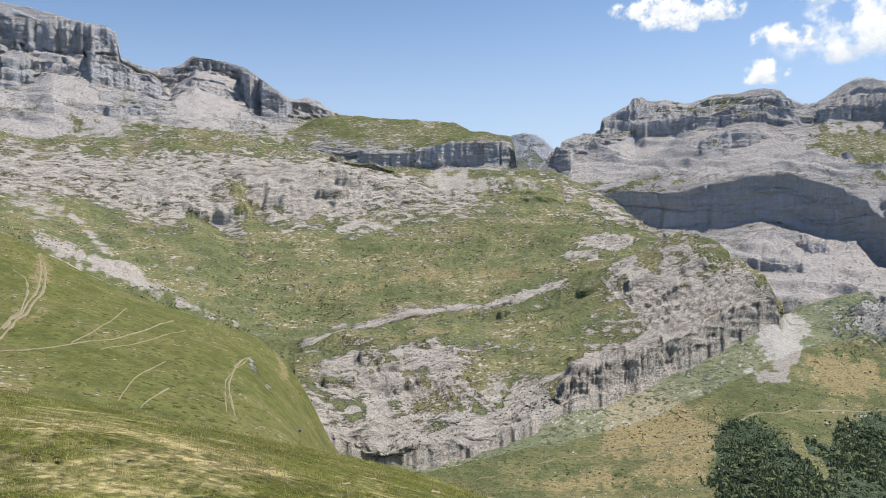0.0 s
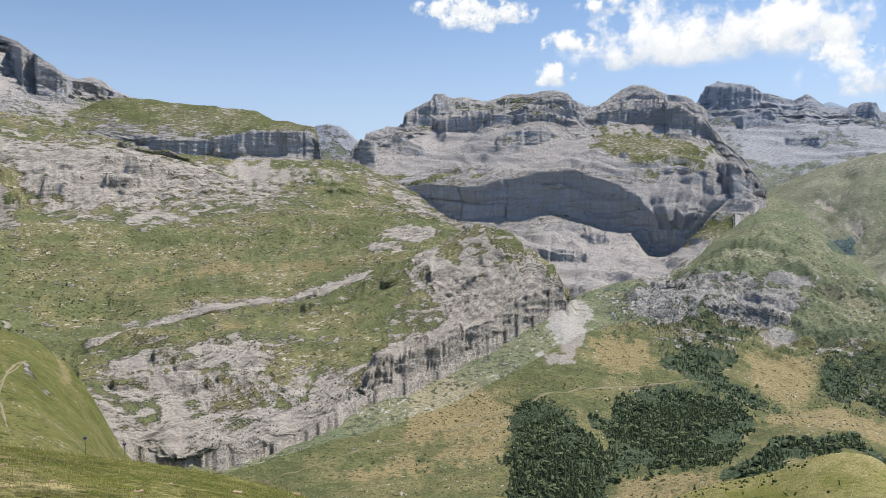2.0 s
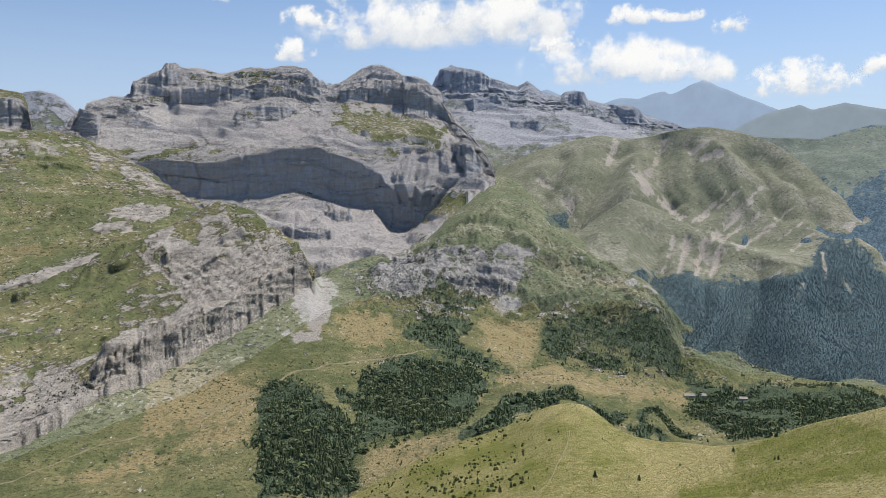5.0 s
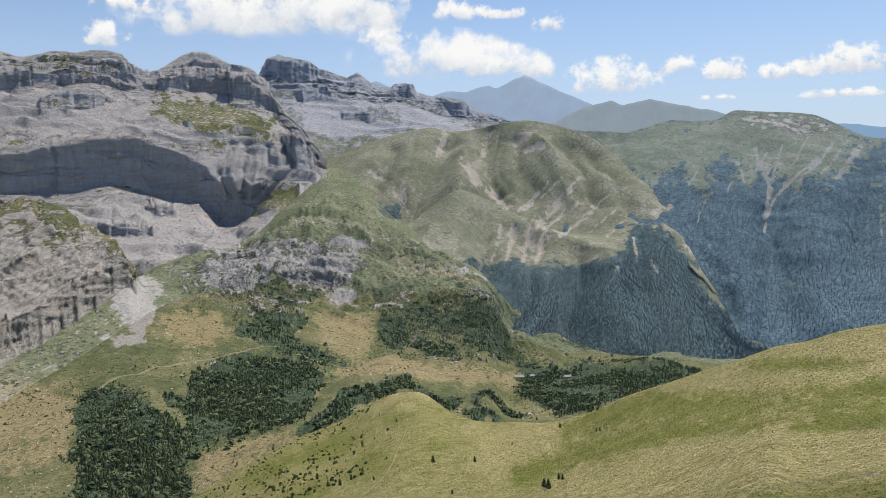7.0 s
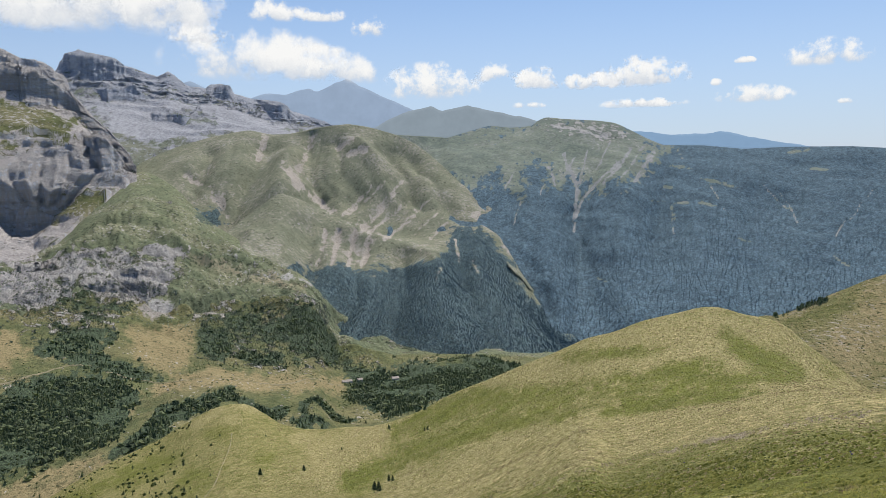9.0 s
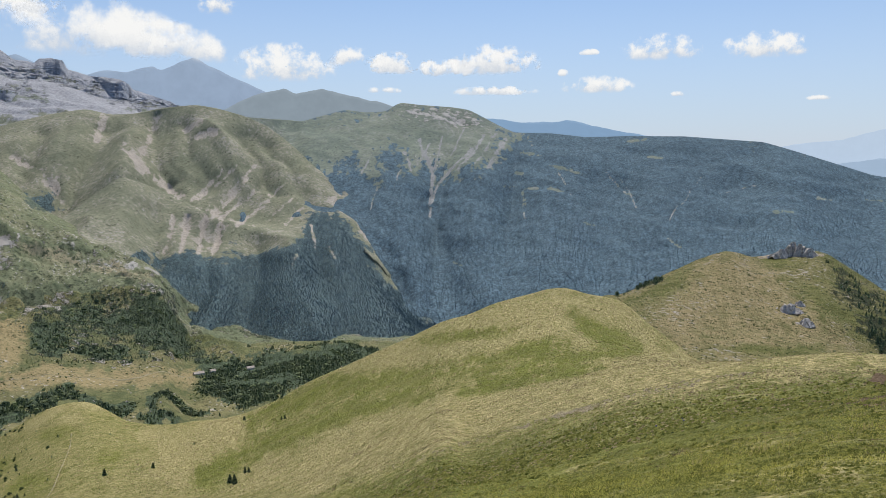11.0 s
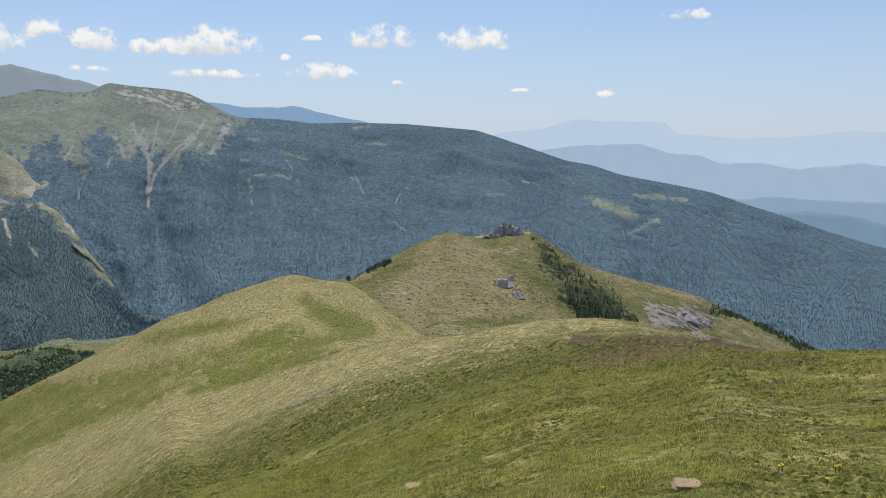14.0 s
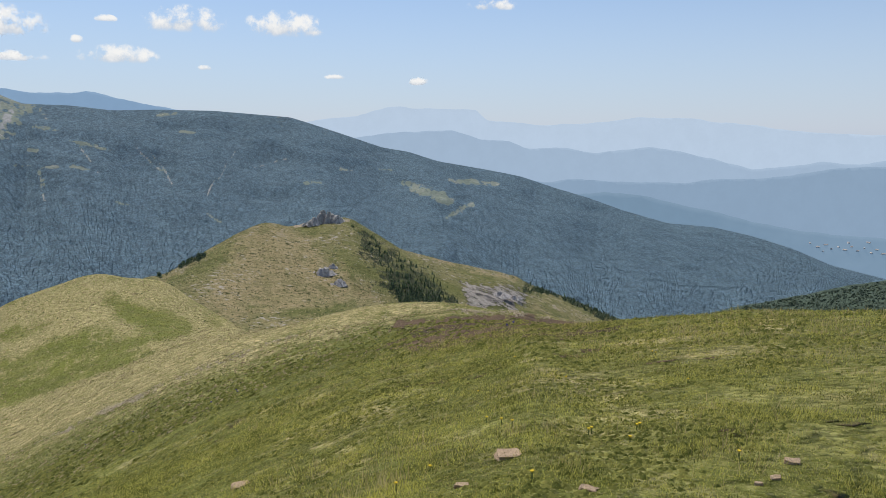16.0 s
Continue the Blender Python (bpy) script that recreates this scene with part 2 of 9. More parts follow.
def terrain(name, unit, grass, grass_dark, dry, rock, rock_dark, scree, wood, stones=0.0, shrubs=0.0, bump=1.0, strike=30.0, near=False, streaks=0.0, dryness=0.5, wall=None):
    """Alpine ground: turf, dry turf, bare rock, scree and forest floor, by the sheet's cover, strewn with stones and dwarf shrubs.
    unit: size of its finest detail in metres; strike: the bearing along which its beds of rock run."""
    m, t, bsdf = nodes_of(name)
    where = put(t, "TexCoord").outputs["Object"]
    cov = t.nodes.new("ShaderNodeAttribute")
    cov.attribute_name = "cover"
    rgb = put(t, "SeparateColor", Color=cov.outputs["Color"])
    big, mid, fine = noise_of(t, where, unit * 45), noise_of(t, where, unit * 11, 5.0, 0.65), noise_of(t, where, unit * 2.2, 4.0, 0.75)
    along = put(t, "Mapping", Vector=where, Rotation=(0.0, 0.0, radians(strike))).outputs[0]
    squash = put(t, "Mapping", Vector=along, Scale=(1.0, 0.45, 1.5)).outputs[0]
    strata = noise_of(t, squash, unit * 8, 7.0, 0.74)
    turf = mix(t, band(t, mid, 0.38, 0.62), grass_dark, grass)
    turf = mix(t, maths(t, "MULTIPLY", band(t, big, 0.42, 0.62), dryness), turf, dry)
    turf = mix(t, band(t, maths(t, "ADD", cov.outputs["Alpha"], maths(t, "MULTIPLY_ADD", mid, 1.3, -0.65)), 0.25, 0.8), turf, dry)
    turf = mix(t, maths(t, "MULTIPLY", band(t, fine, 0.48, 0.62), 0.6), turf, tuple(0.6 * c for c in grass_dark))
    if near:
        blades, tufts = noise_of(t, where, 0.03, 3.0, 0.75), noise_of(t, where, 0.15, 5.0, 0.72)
        clods = noise_of(t, put(t, "Mapping", Vector=where, Scale=(1.0, 1.0, 2.6)).outputs[0], 0.9, 5.0, 0.8)
        turf = mix(t, maths(t, "MULTIPLY", band(t, clods, 0.48, 0.6), 0.5), turf, tuple(0.5 * c for c in grass_dark))
        turf = mix(t, maths(t, "MULTIPLY", maths(t, "MULTIPLY", band(t, clods, 0.48, 0.4), 0.8), cov.outputs["Alpha"]), turf, tuple(1.3 * c for c in dry))
        turf = mix(t, maths(t, "MULTIPLY", band(t, tufts, 0.42, 0.6), 0.7), turf, tuple(0.5 * c for c in grass_dark))
        treads = noise_of(t, put(t, "Mapping", Vector=where, Scale=(0.3, 0.3, 2.4)).outputs[0], 0.9, 4.0, 0.7)
        lumps = noise_of(t, where, 2.4, 5.0, 0.78)
        turf = mix(t, maths(t, "MULTIPLY", band(t, treads, 0.5, 0.62), 0.35), turf, tuple(0.55 * c for c in grass))
        bits = noise_of(t, where, 0.75, 3.0, 0.75)
        parched = maths(t, 'MULTIPLY_ADD', cov.outputs['Alpha'], 0.8, 0.08)
        turf = mix(t, maths(t, "MULTIPLY", band(t, lumps, 0.5, 0.58), 0.5), turf, tuple(0.55 * c for c in grass))
        turf = mix(t, maths(t, "MULTIPLY", band(t, lumps, 0.45, 0.38), parched), turf, tuple(1.1 * c for c in dry))
        turf = mix(t, maths(t, "MULTIPLY", band(t, bits, 0.52, 0.6), 0.45), turf, tuple(0.45 * c for c in grass))
        turf = mix(t, maths(t, "MULTIPLY", band(t, bits, 0.42, 0.36), parched), turf, tuple(1.15 * c for c in dry))
        turf = mix(t, maths(t, "MULTIPLY", band(t, blades, 0.5, 0.7), 0.35), turf, dry)
    if shrubs:
        bush = noise_of(t, put(t, "Mapping", Vector=where, Location=(91, 37, 11)).outputs[0], unit * 3.6, 3.0, 0.6)
        bush = maths(t, "ADD", bush, maths(t, "MULTIPLY_ADD", mid, 0.35, -0.17))
        turf = mix(t, band(t, bush, 0.66 - 0.12 * shrubs, 0.72 - 0.12 * shrubs), turf, tuple(0.55 * c for c in grass_dark))
    stone = mix(t, band(t, strata, 0.40, 0.54), rock_dark, rock)
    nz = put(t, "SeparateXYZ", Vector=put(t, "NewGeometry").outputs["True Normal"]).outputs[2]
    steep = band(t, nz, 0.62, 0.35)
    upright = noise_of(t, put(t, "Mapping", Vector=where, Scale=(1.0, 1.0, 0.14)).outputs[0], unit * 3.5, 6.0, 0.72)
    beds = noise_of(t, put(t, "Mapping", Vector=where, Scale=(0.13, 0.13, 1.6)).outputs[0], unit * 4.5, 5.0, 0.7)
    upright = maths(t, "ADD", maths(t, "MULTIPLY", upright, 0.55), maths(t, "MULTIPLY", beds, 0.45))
    # wall paints steep faces lighter and bluer, as haze lifts their shade
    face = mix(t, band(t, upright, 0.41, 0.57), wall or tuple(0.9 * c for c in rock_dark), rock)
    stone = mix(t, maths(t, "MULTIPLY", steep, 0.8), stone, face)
    stone = mix(t, maths(t, "MULTIPLY", band(t, fine, 0.5, 0.7), 0.4), stone, tuple(1.25 * c for c in rock))
    stone = mix(t, maths(t, "MULTIPLY", band(t, big, 0.45, 0.7), 0.3), stone, tuple(0.75 * c for c in rock))
    gravel = mix(t, band(t, fine, 0.36, 0.62), tuple(0.72 * c for c in scree), tuple(1.08 * c for c in scree))
    gravel = mix(t, maths(t, "MULTIPLY", band(t, big, 0.5, 0.7), 0.4), gravel, tuple(0.72 * c for c in scree))
    crowns, clumps = noise_of(t, where, unit * 1.5, 3.0, 0.7), noise_of(t, where, unit * 4.5, 5.0, 0.7)
    under = mix(t, band(t, clumps, 0.4, 0.62), tuple(0.7 * c for c in wood), tuple(1.3 * c for c in wood))
    under = mix(t, maths(t, "MULTIPLY", band(t, crowns, 0.5, 0.58), 0.75), under, tuple(0.4 * c for c in wood))
    under = mix(t, maths(t, "MULTIPLY", band(t, crowns, 0.46, 0.38), 0.6), under, (1.7 * wood[0], 1.7 * wood[1], 1.5 * wood[2]))
    shift = maths(t, "ADD", maths(t, "MULTIPLY_ADD", mid, 1.1, -0.55), maths(t, "MULTIPLY_ADD", strata, 1.7, -0.85))
    if near:
        shift = maths(t, "ADD", shift, maths(t, "MULTIPLY_ADD", bits, 2.0, -1.0))
    rock_in = band(t, maths(t, "ADD", rgb.outputs[0], shift), 0.38, 0.52)
    if wall:
        rock_in = maths(t, "MAXIMUM", rock_in, maths(t, "MULTIPLY", steep, 0.85))
    scree_in = band(t, maths(t, "ADD", rgb.outputs[1], maths(t, "MULTIPLY_ADD", mid, 1.5, -0.75)), 0.35, 0.65)
    wood_in = band(t, maths(t, "ADD", rgb.outputs[2], maths(t, "MULTIPLY_ADD", mid, 1.4, -0.7)), 0.38, 0.56)
    if streaks:
        run = noise_of(t, put(t, "Mapping", Vector=where, Scale=(1.0, 1.0, 0.12)).outputs[0], unit * 3.2, 6.0, 0.7)
        run = maths(t, "ADD", run, maths(t, "MULTIPLY_ADD", big, 0.5, -0.25))
        turf = mix(t, maths(t, "MULTIPLY", band(t, run, 0.52, 0.66), streaks), turf, scree)
        turf = mix(t, maths(t, "MULTIPLY", band(t, run, 0.46, 0.34), streaks * 0.8), turf, tuple(0.7 * c for c in grass_dark))
    if stones:
        block = noise_of(t, squash, unit * 2.6, 3.0, 0.7)
        block = maths(t, "ADD", block, maths(t, "MULTIPLY_ADD", big, 0.5, -0.25))
        turf = mix(t, band(t, block, 0.68 - 0.14 * stones, 0.73 - 0.14 * stones), turf, rock)
    colour = mix(t, scree_in, turf, gravel)
    colour = mix(t, rock_in, colour, stone)
    colour = mix(t, wood_in, colour, under)
    t.links.new(colour, bsdf.inputs["Base Color"])
    bsdf.inputs["Roughness"].default_value = 0.95
    bsdf.inputs["Specular IOR Level"].default_value = 0.1
    height = maths(t, "ADD", maths(t, "MULTIPLY", strata, maths(t, "MULTIPLY_ADD", rock_in, 3.4, 0.4)), maths(t, "MULTIPLY", fine, 0.8))
    if near:
        height = maths(t, "ADD", maths(t, "ADD", height, maths(t, "MULTIPLY", tufts, 0.16)), maths(t, "ADD", maths(t, "MULTIPLY", treads, 0.35), maths(t, "MULTIPLY", lumps, 0.5)))
    b = put(t, "Bump", Strength=0.9, Distance=unit * 1.8 * bump, Height=height)
    t.links.new(b.outputs[0], bsdf.inputs["Normal"])
    return m


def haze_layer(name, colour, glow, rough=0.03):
    """A range far off; its blue haze is painted as a glow of the surface itself."""
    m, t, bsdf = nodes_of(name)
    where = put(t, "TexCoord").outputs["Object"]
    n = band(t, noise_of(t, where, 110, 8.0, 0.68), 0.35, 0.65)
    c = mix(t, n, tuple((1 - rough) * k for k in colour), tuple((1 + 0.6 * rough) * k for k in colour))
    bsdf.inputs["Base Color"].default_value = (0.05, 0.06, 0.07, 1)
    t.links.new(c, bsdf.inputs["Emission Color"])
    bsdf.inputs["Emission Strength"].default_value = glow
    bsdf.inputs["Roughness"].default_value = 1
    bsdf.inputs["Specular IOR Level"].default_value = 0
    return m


GRASS, GRASS_DARK, DRY = (0.21, 0.22, 0.095), (0.125, 0.145, 0.065), (0.38, 0.31, 0.16)
near_turf = terrain("mountain_turf", 0.8, (0.3, 0.335, 0.06), (0.155, 0.18, 0.034), (0.67, 0.555, 0.28), (0.21, 0.145, 0.088), (0.12, 0.085, 0.055), (0.46, 0.38, 0.25), (0.03, 0.042, 0.02), near=True, bump=0.9, dryness=0.3)
valley_land = terrain("valley_land", 2.0, GRASS, GRASS_DARK, DRY, (0.54, 0.51, 0.45), (0.25, 0.235, 0.21), (0.42, 0.385, 0.335), (0.085, 0.115, 0.068), 0.12, 0.35, 1.2, dryness=0.4)
# Valley palette made paler and bluer: distance haze painted in.
hazed_head = terrain("hazed_valley_head", 2.4, (0.255, 0.28, 0.16), (0.185, 0.215, 0.125), (0.42, 0.37, 0.24), (0.5, 0.48, 0.44), (0.3, 0.3, 0.3), (0.5, 0.48, 0.44), (0.12, 0.155, 0.12), 0.35, 0.9, 1.0, dryness=0.3)
path_turf = terrain("path_hill_turf", 1.6, (0.19, 0.2, 0.065), (0.12, 0.135, 0.042), (0.34, 0.28, 0.14), (0.52, 0.48, 0.42), (0.25, 0.23, 0.2), (0.5, 0.45, 0.38), (0.04, 0.05, 0.03), 0.15, 0.5, dryness=0.25)
slab_rock = terrain("slab_rock", 2.2, (0.225, 0.245, 0.11), (0.155, 0.175, 0.08), DRY, (0.64, 0.585, 0.505), (0.38, 0.345, 0.295), (0.49, 0.45, 0.395), (0.035, 0.05, 0.03), 0.35, 0.6, 1.3, 62.0)
# Its wall colour holds the bluish, haze-lifted shade of the cliffs.
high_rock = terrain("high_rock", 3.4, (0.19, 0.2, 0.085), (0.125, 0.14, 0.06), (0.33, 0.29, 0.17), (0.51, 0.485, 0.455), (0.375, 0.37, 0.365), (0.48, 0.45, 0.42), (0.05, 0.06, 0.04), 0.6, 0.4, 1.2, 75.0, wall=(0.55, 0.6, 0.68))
# Distant rock: blue haze is painted into all its tones.
hazed_rock = terrain("hazed_rock", 5.0, (0.2, 0.23, 0.16), (0.16, 0.19, 0.14), (0.3, 0.29, 0.22), (0.38, 0.4, 0.435), (0.28, 0.31, 0.355), (0.42, 0.43, 0.45), (0.06, 0.08, 0.07), 0.3, 0.2, 0.6, wall=(0.4, 0.44, 0.5))
# Far slopes: the blue of air haze is painted into both palettes.
hazed_green_hill = terrain("hazed_green_hill", 3.4, (0.3, 0.31, 0.21), (0.235, 0.252, 0.168), (0.38, 0.36, 0.26), (0.44, 0.42, 0.38), (0.26, 0.25, 0.23), (0.52, 0.47, 0.4), (0.105, 0.155, 0.165), 0.2, 0.35, streaks=0.55, dryness=0.25)
hazed_wood_hill = terrain("hazed_wood_hill", 4.0, (0.25, 0.29, 0.225), (0.18, 0.22, 0.18), (0.36, 0.35, 0.24), (0.46, 0.45, 0.42), (0.27, 0.28, 0.29), (0.33, 0.34, 0.33), (0.108, 0.168, 0.208), 0.1, 0.2, 0.25, streaks=0.6, dryness=0.15)

side_land = terrain("side_hill_land", 3.0, (0.2, 0.22, 0.12), (0.14, 0.16, 0.09), (0.3, 0.27, 0.17), (0.4, 0.38, 0.34), (0.22, 0.21, 0.2), (0.42, 0.39, 0.34), (0.075, 0.105, 0.075), 0.1, 0.3)

# ---------------------------------------------------------------- guide lines of the land, placed to fit the camera's view: bearing in degrees, distance and height from the eye in metres
WEST_MASSIF_A = ((-32.74, 3300, 862), (-31.26, 3300, 844), (-29.42, 3300, 832), (-28.15, 3300, 819), (-26.52, 3300, 801), (-24.5, 3300, 786), (-23.29, 3300, 774), (-22.61, 3300, 740), (-22.38, 3350, 660), (-21.25, 3450, 649), (-19.97, 3500, 643), (-18.27, 3500, 681), (-17.69, 3500, 713), (-16.73, 3500, 713), (-15.4, 3500, 687), (-14.04, 3450, 658), (-12.68, 3400, 590), (-11.5, 3350, 529), (-10.71, 3350, 511), (-9.68, 3400, 528), (-8.28, 3400, 479), (-6.23, 3400, 430))
WEST_MASSIF_B = ((-32.91, 3210, 614), (-29.55, 3210, 631), (-27.62, 3220, 632), (-25.95, 3230, 651), (-24.25, 3220, 624), (-22.7, 3230, 588), (-21.45, 3330, 587), (-19.28, 3350, 539), (-17.53, 3470, 653), (-15.42, 3460, 635), (-14.27, 3400, 578), (-13.14, 3280, 466), (-11.14, 3150, 426), (-9.11, 3200, 421), (-6.24, 3200, 386))
WEST_MASSIF_C = ((-33.05, 2920, 398), (-29.66, 2950, 440), (-28.21, 2980, 458), (-26.69, 3020, 518), (-24.66, 3000, 501), (-22.94, 2950, 452), (-21.15, 2920, 431), (-19.31, 2920, 425), (-17.59, 3100, 491), (-14.72, 3080, 437), (-13.17, 2950, 371), (-11.16, 3000, 380), (-9.12, 3100, 386), (-6.25, 3150, 368))
WEST_MASSIF_D = ((-33.17, 2500, 215), (-29.78, 2500, 246), (-25.86, 2500, 229), (-23.06, 2500, 242), (-19.4, 2500, 256), (-15.58, 2550, 261), (-11.61, 2550, 246), (-6.26, 2750, 292))
WEST_MASSIF = (WEST_MASSIF_A, WEST_MASSIF_B, WEST_MASSIF_C, WEST_MASSIF_D)
PLATEAU_HILL_A = ((-14.01, 2700, 269), (-10.77, 2800, 329), (-8.29, 2900, 386), (-6.64, 2900, 379), (-3.31, 2850, 356), (0.05, 2800, 341), (1.14, 2800, 339), (2.13, 2750, 300), (4.23, 2650, 275), (5.18, 2600, 259), (5.46, 2560, 219), (5.6, 2480, 143))
PLATEAU_HILL_B = ((-14.03, 2600, 236), (-9.18, 2560, 239), (-5.88, 2500, 214), (-3.37, 2480, 207), (-1.69, 2480, 213), (0.43, 2510, 239), (2.96, 2530, 244), (5.05, 2560, 240), (5.45, 2540, 202), (5.6, 2470, 139))
PLATEAU_HILL_C = ((-14.06, 2450, 183), (-9.2, 2450, 190), (-5.91, 2480, 162), (-4.24, 2462, 150), (-1.72, 2462, 146), (0.81, 2484, 151), (3.34, 2508, 162), (5.14, 2535, 156), (5.51, 2480, 142), (5.68, 2460, 133))
PLATEAU_HILL_D = ((-14.12, 2180, 93), (-9.24, 2200, 123), (-5.95, 2180, 80), (-1.77, 2200, 61), (0.76, 2200, 51), (4.99, 2250, 73), (6.25, 2300, 90))
PLATEAU_HILL = (PLATEAU_HILL_A, PLATEAU_HILL_B, PLATEAU_HILL_C, PLATEAU_HILL_D)
LIMESTONE_BOWL_A = ((-33.14, 2480, 247), (-29.77, 2470, 260), (-27.85, 2450, 242), (-25.84, 2430, 247), (-22.33, 2420, 254), (-18.25, 2420, 272), (-16.34, 2420, 269), (-13.61, 2400, 246), (-9.19, 2380, 202), (-5.49, 2340, 152), (-1.72, 2330, 138), (3.34, 2360, 139), (5.64, 2400, 142), (7.51, 2420, 137), (9.16, 2430, 115), (11.59, 2400, 53), (13.58, 2300, -9), (15.16, 2080, -45), (17.1, 1850, -73))
LIMESTONE_BOWL_B = ((-33.24, 2150, 128), (-29.86, 2150, 147), (-25.92, 2150, 141), (-21.89, 2120, 119), (-19.49, 2120, 129), (-15.65, 2120, 136), (-12.49, 2130, 127), (-9.22, 2150, 145), (-6.75, 2150, 125), (-3.42, 2150, 101), (0.77, 2180, 59), (4.99, 2230, 72), (9.14, 2280, 53), (11.58, 2260, 17), (13.58, 2200, -21), (15.16, 2000, -52), (17.1, 1830, -74))
LIMESTONE_BOWL_C = ((-33.3, 2000, 70), (-29.92, 2000, 82), (-24.97, 1990, 61), (-21.08, 1960, 21), (-18.1, 1930, -0), (-15.8, 1900, -29), (-14.6, 1910, -11), (-12.2, 1930, -5), (-9.33, 1950, 4), (-6, 2000, 16), (-0.94, 2060, 25), (2.87, 2110, 38), (7.47, 2150, 25), (11.57, 2120, -14), (13.57, 2080, -32), (15.16, 1950, -56), (17.1, 1815, -76))
LIMESTONE_BOWL_D = ((-33.37, 1700, 8), (-30, 1720, 16), (-25.09, 1660, -40), (-19.69, 1640, -59), (-13.9, 1640, -95), (-7.76, 1690, -85), (0.69, 1760, -63), (4.91, 1800, -61), (9.09, 1850, -51), (13.57, 1950, -50), (15.15, 1880, -62), (17.1, 1800, -79))
LIMESTONE_BOWL_E = ((-33.44, 1480, -34), (-28.14, 1480, -36), (-23.4, 1430, -84), (-19.8, 1390, -125), (-15.23, 1340, -172), (-10.4, 1330, -192), (-3.64, 1450, -151), (2.74, 1520, -134), (9.05, 1620, -110), (13.15, 1720, -93), (17.1, 1760, -90))
LIMESTONE_BOWL_F = ((-33.56, 1250, -91), (-28.26, 1250, -99), (-23.52, 1230, -138), (-15.27, 1220, -183), (-10.03, 1200, -197), (-3.7, 1290, -182), (2.7, 1360, -173), (9.03, 1450, -146), (12.31, 1480, -134), (17.09, 1600, -110))
LIMESTONE_BOWL = (LIMESTONE_BOWL_A, LIMESTONE_BOWL_B, LIMESTONE_BOWL_C, LIMESTONE_BOWL_D, LIMESTONE_BOWL_E, LIMESTONE_BOWL_F)
SLAB_RIDGE_A = ((-11.29, 1130, -201), (-10.03, 1170, -196), (-7.08, 1220, -182), (-3.7, 1270, -181), (-1.14, 1300, -173), (1.42, 1330, -172), (4.82, 1360, -167), (7.35, 1400, -154), (9.45, 1430, -133), (11.1, 1450, -120), (13.14, 1500, -94), (14.75, 1530, -75), (16.33, 1560, -56), (18.26, 1580, -50), (19.58, 1570, -70), (20.51, 1550, -94), (21.98, 1520, -117), (23.14, 1480, -140), (23.49, 1450, -167))
SLAB_RIDGE_B = ((-10.71, 1060, -211), (-9.66, 1080, -208), (-6.29, 1110, -201), (-2.89, 1150, -193), (1.37, 1180, -202), (4.77, 1210, -202), (8.99, 1280, -186), (12.29, 1350, -161), (15.12, 1430, -129), (18.25, 1500, -95), (20.88, 1490, -115), (22.52, 1460, -136), (23.21, 1440, -146), (23.56, 1430, -172))
SLAB_RIDGE_C = ((-10.33, 980, -217), (-8.94, 930, -242), (-6.43, 940, -254), (-3.01, 980, -253), (0.43, 1020, -242), (3.85, 1060, -244), (5.99, 1090, -235), (8.94, 1150, -222), (12.25, 1220, -212), (15.09, 1300, -188), (18.22, 1370, -157), (20.87, 1410, -146), (22.52, 1420, -147), (23.28, 1425, -153), (23.63, 1420, -175))
SLAB_RIDGE_D = ((-9.78, 900, -237), (-7.73, 880, -253), (-4.38, 850, -267), (-2.67, 850, -268), (0.35, 880, -263), (2.5, 905, -263), (4.65, 945, -259), (7.22, 1000, -247), (9.34, 1060, -227), (11.41, 1100, -224), (13.05, 1140, -219), (15.07, 1180, -210), (17.04, 1230, -199), (19.36, 1290, -184), (20.86, 1340, -172), (22.34, 1390, -158), (23.35, 1415, -155), (23.7, 1415, -180))
SLAB_RIDGE_E = ((-9.38, 880, -242), (-7.33, 860, -261), (-3.97, 840, -277), (-2.26, 838, -275), (0.33, 850, -271), (2.48, 870, -270), (4.63, 905, -269), (7.2, 955, -257), (9.31, 1000, -250), (11.38, 1035, -251), (13.02, 1075, -252), (15.04, 1120, -243), (17.02, 1175, -234), (19.34, 1240, -215), (20.85, 1290, -206), (22.33, 1345, -195), (23.49, 1390, -183), (23.91, 1400, -187))
SLAB_RIDGE = (SLAB_RIDGE_A, SLAB_RIDGE_B, SLAB_RIDGE_C, SLAB_RIDGE_D, SLAB_RIDGE_E)
PATH_HILL_A = ((-33.37, 1020, 5), (-30.03, 1020, -5), (-29.09, 1010, -12), (-28.14, 1000, -25), (-25.84, 1000, -49), (-21.66, 980, -92), (-17.95, 960, -115), (-14.07, 940, -137), (-12.5, 900, -154), (-10.93, 860, -179), (-9.96, 840, -205), (-9.19, 815, -233), (-7.37, 780, -257))
PATH_HILL_B = ((-33.5, 800, -38), (-30.16, 800, -46), (-28.23, 800, -53), (-23.5, 790, -80), (-17.99, 780, -109), (-14.11, 770, -131), (-12.18, 740, -162), (-10.6, 720, -186), (-9.43, 700, -213), (-7.4, 680, -234))
PATH_HILL_C = ((-33.67, 600, -70), (-30.32, 600, -75), (-23.6, 600, -90), (-18.08, 590, -108), (-14.2, 580, -126), (-11.45, 570, -155), (-9.46, 560, -179), (-7.42, 550, -198))
PATH_HILL_D = ((-33.87, 400, -79), (-30.52, 400, -85), (-23.8, 400, -97), (-16.33, 400, -114), (-9.89, 410, -134), (-6.6, 420, -158))
PATH_HILL = (PATH_HILL_A, PATH_HILL_B, PATH_HILL_C, PATH_HILL_D)
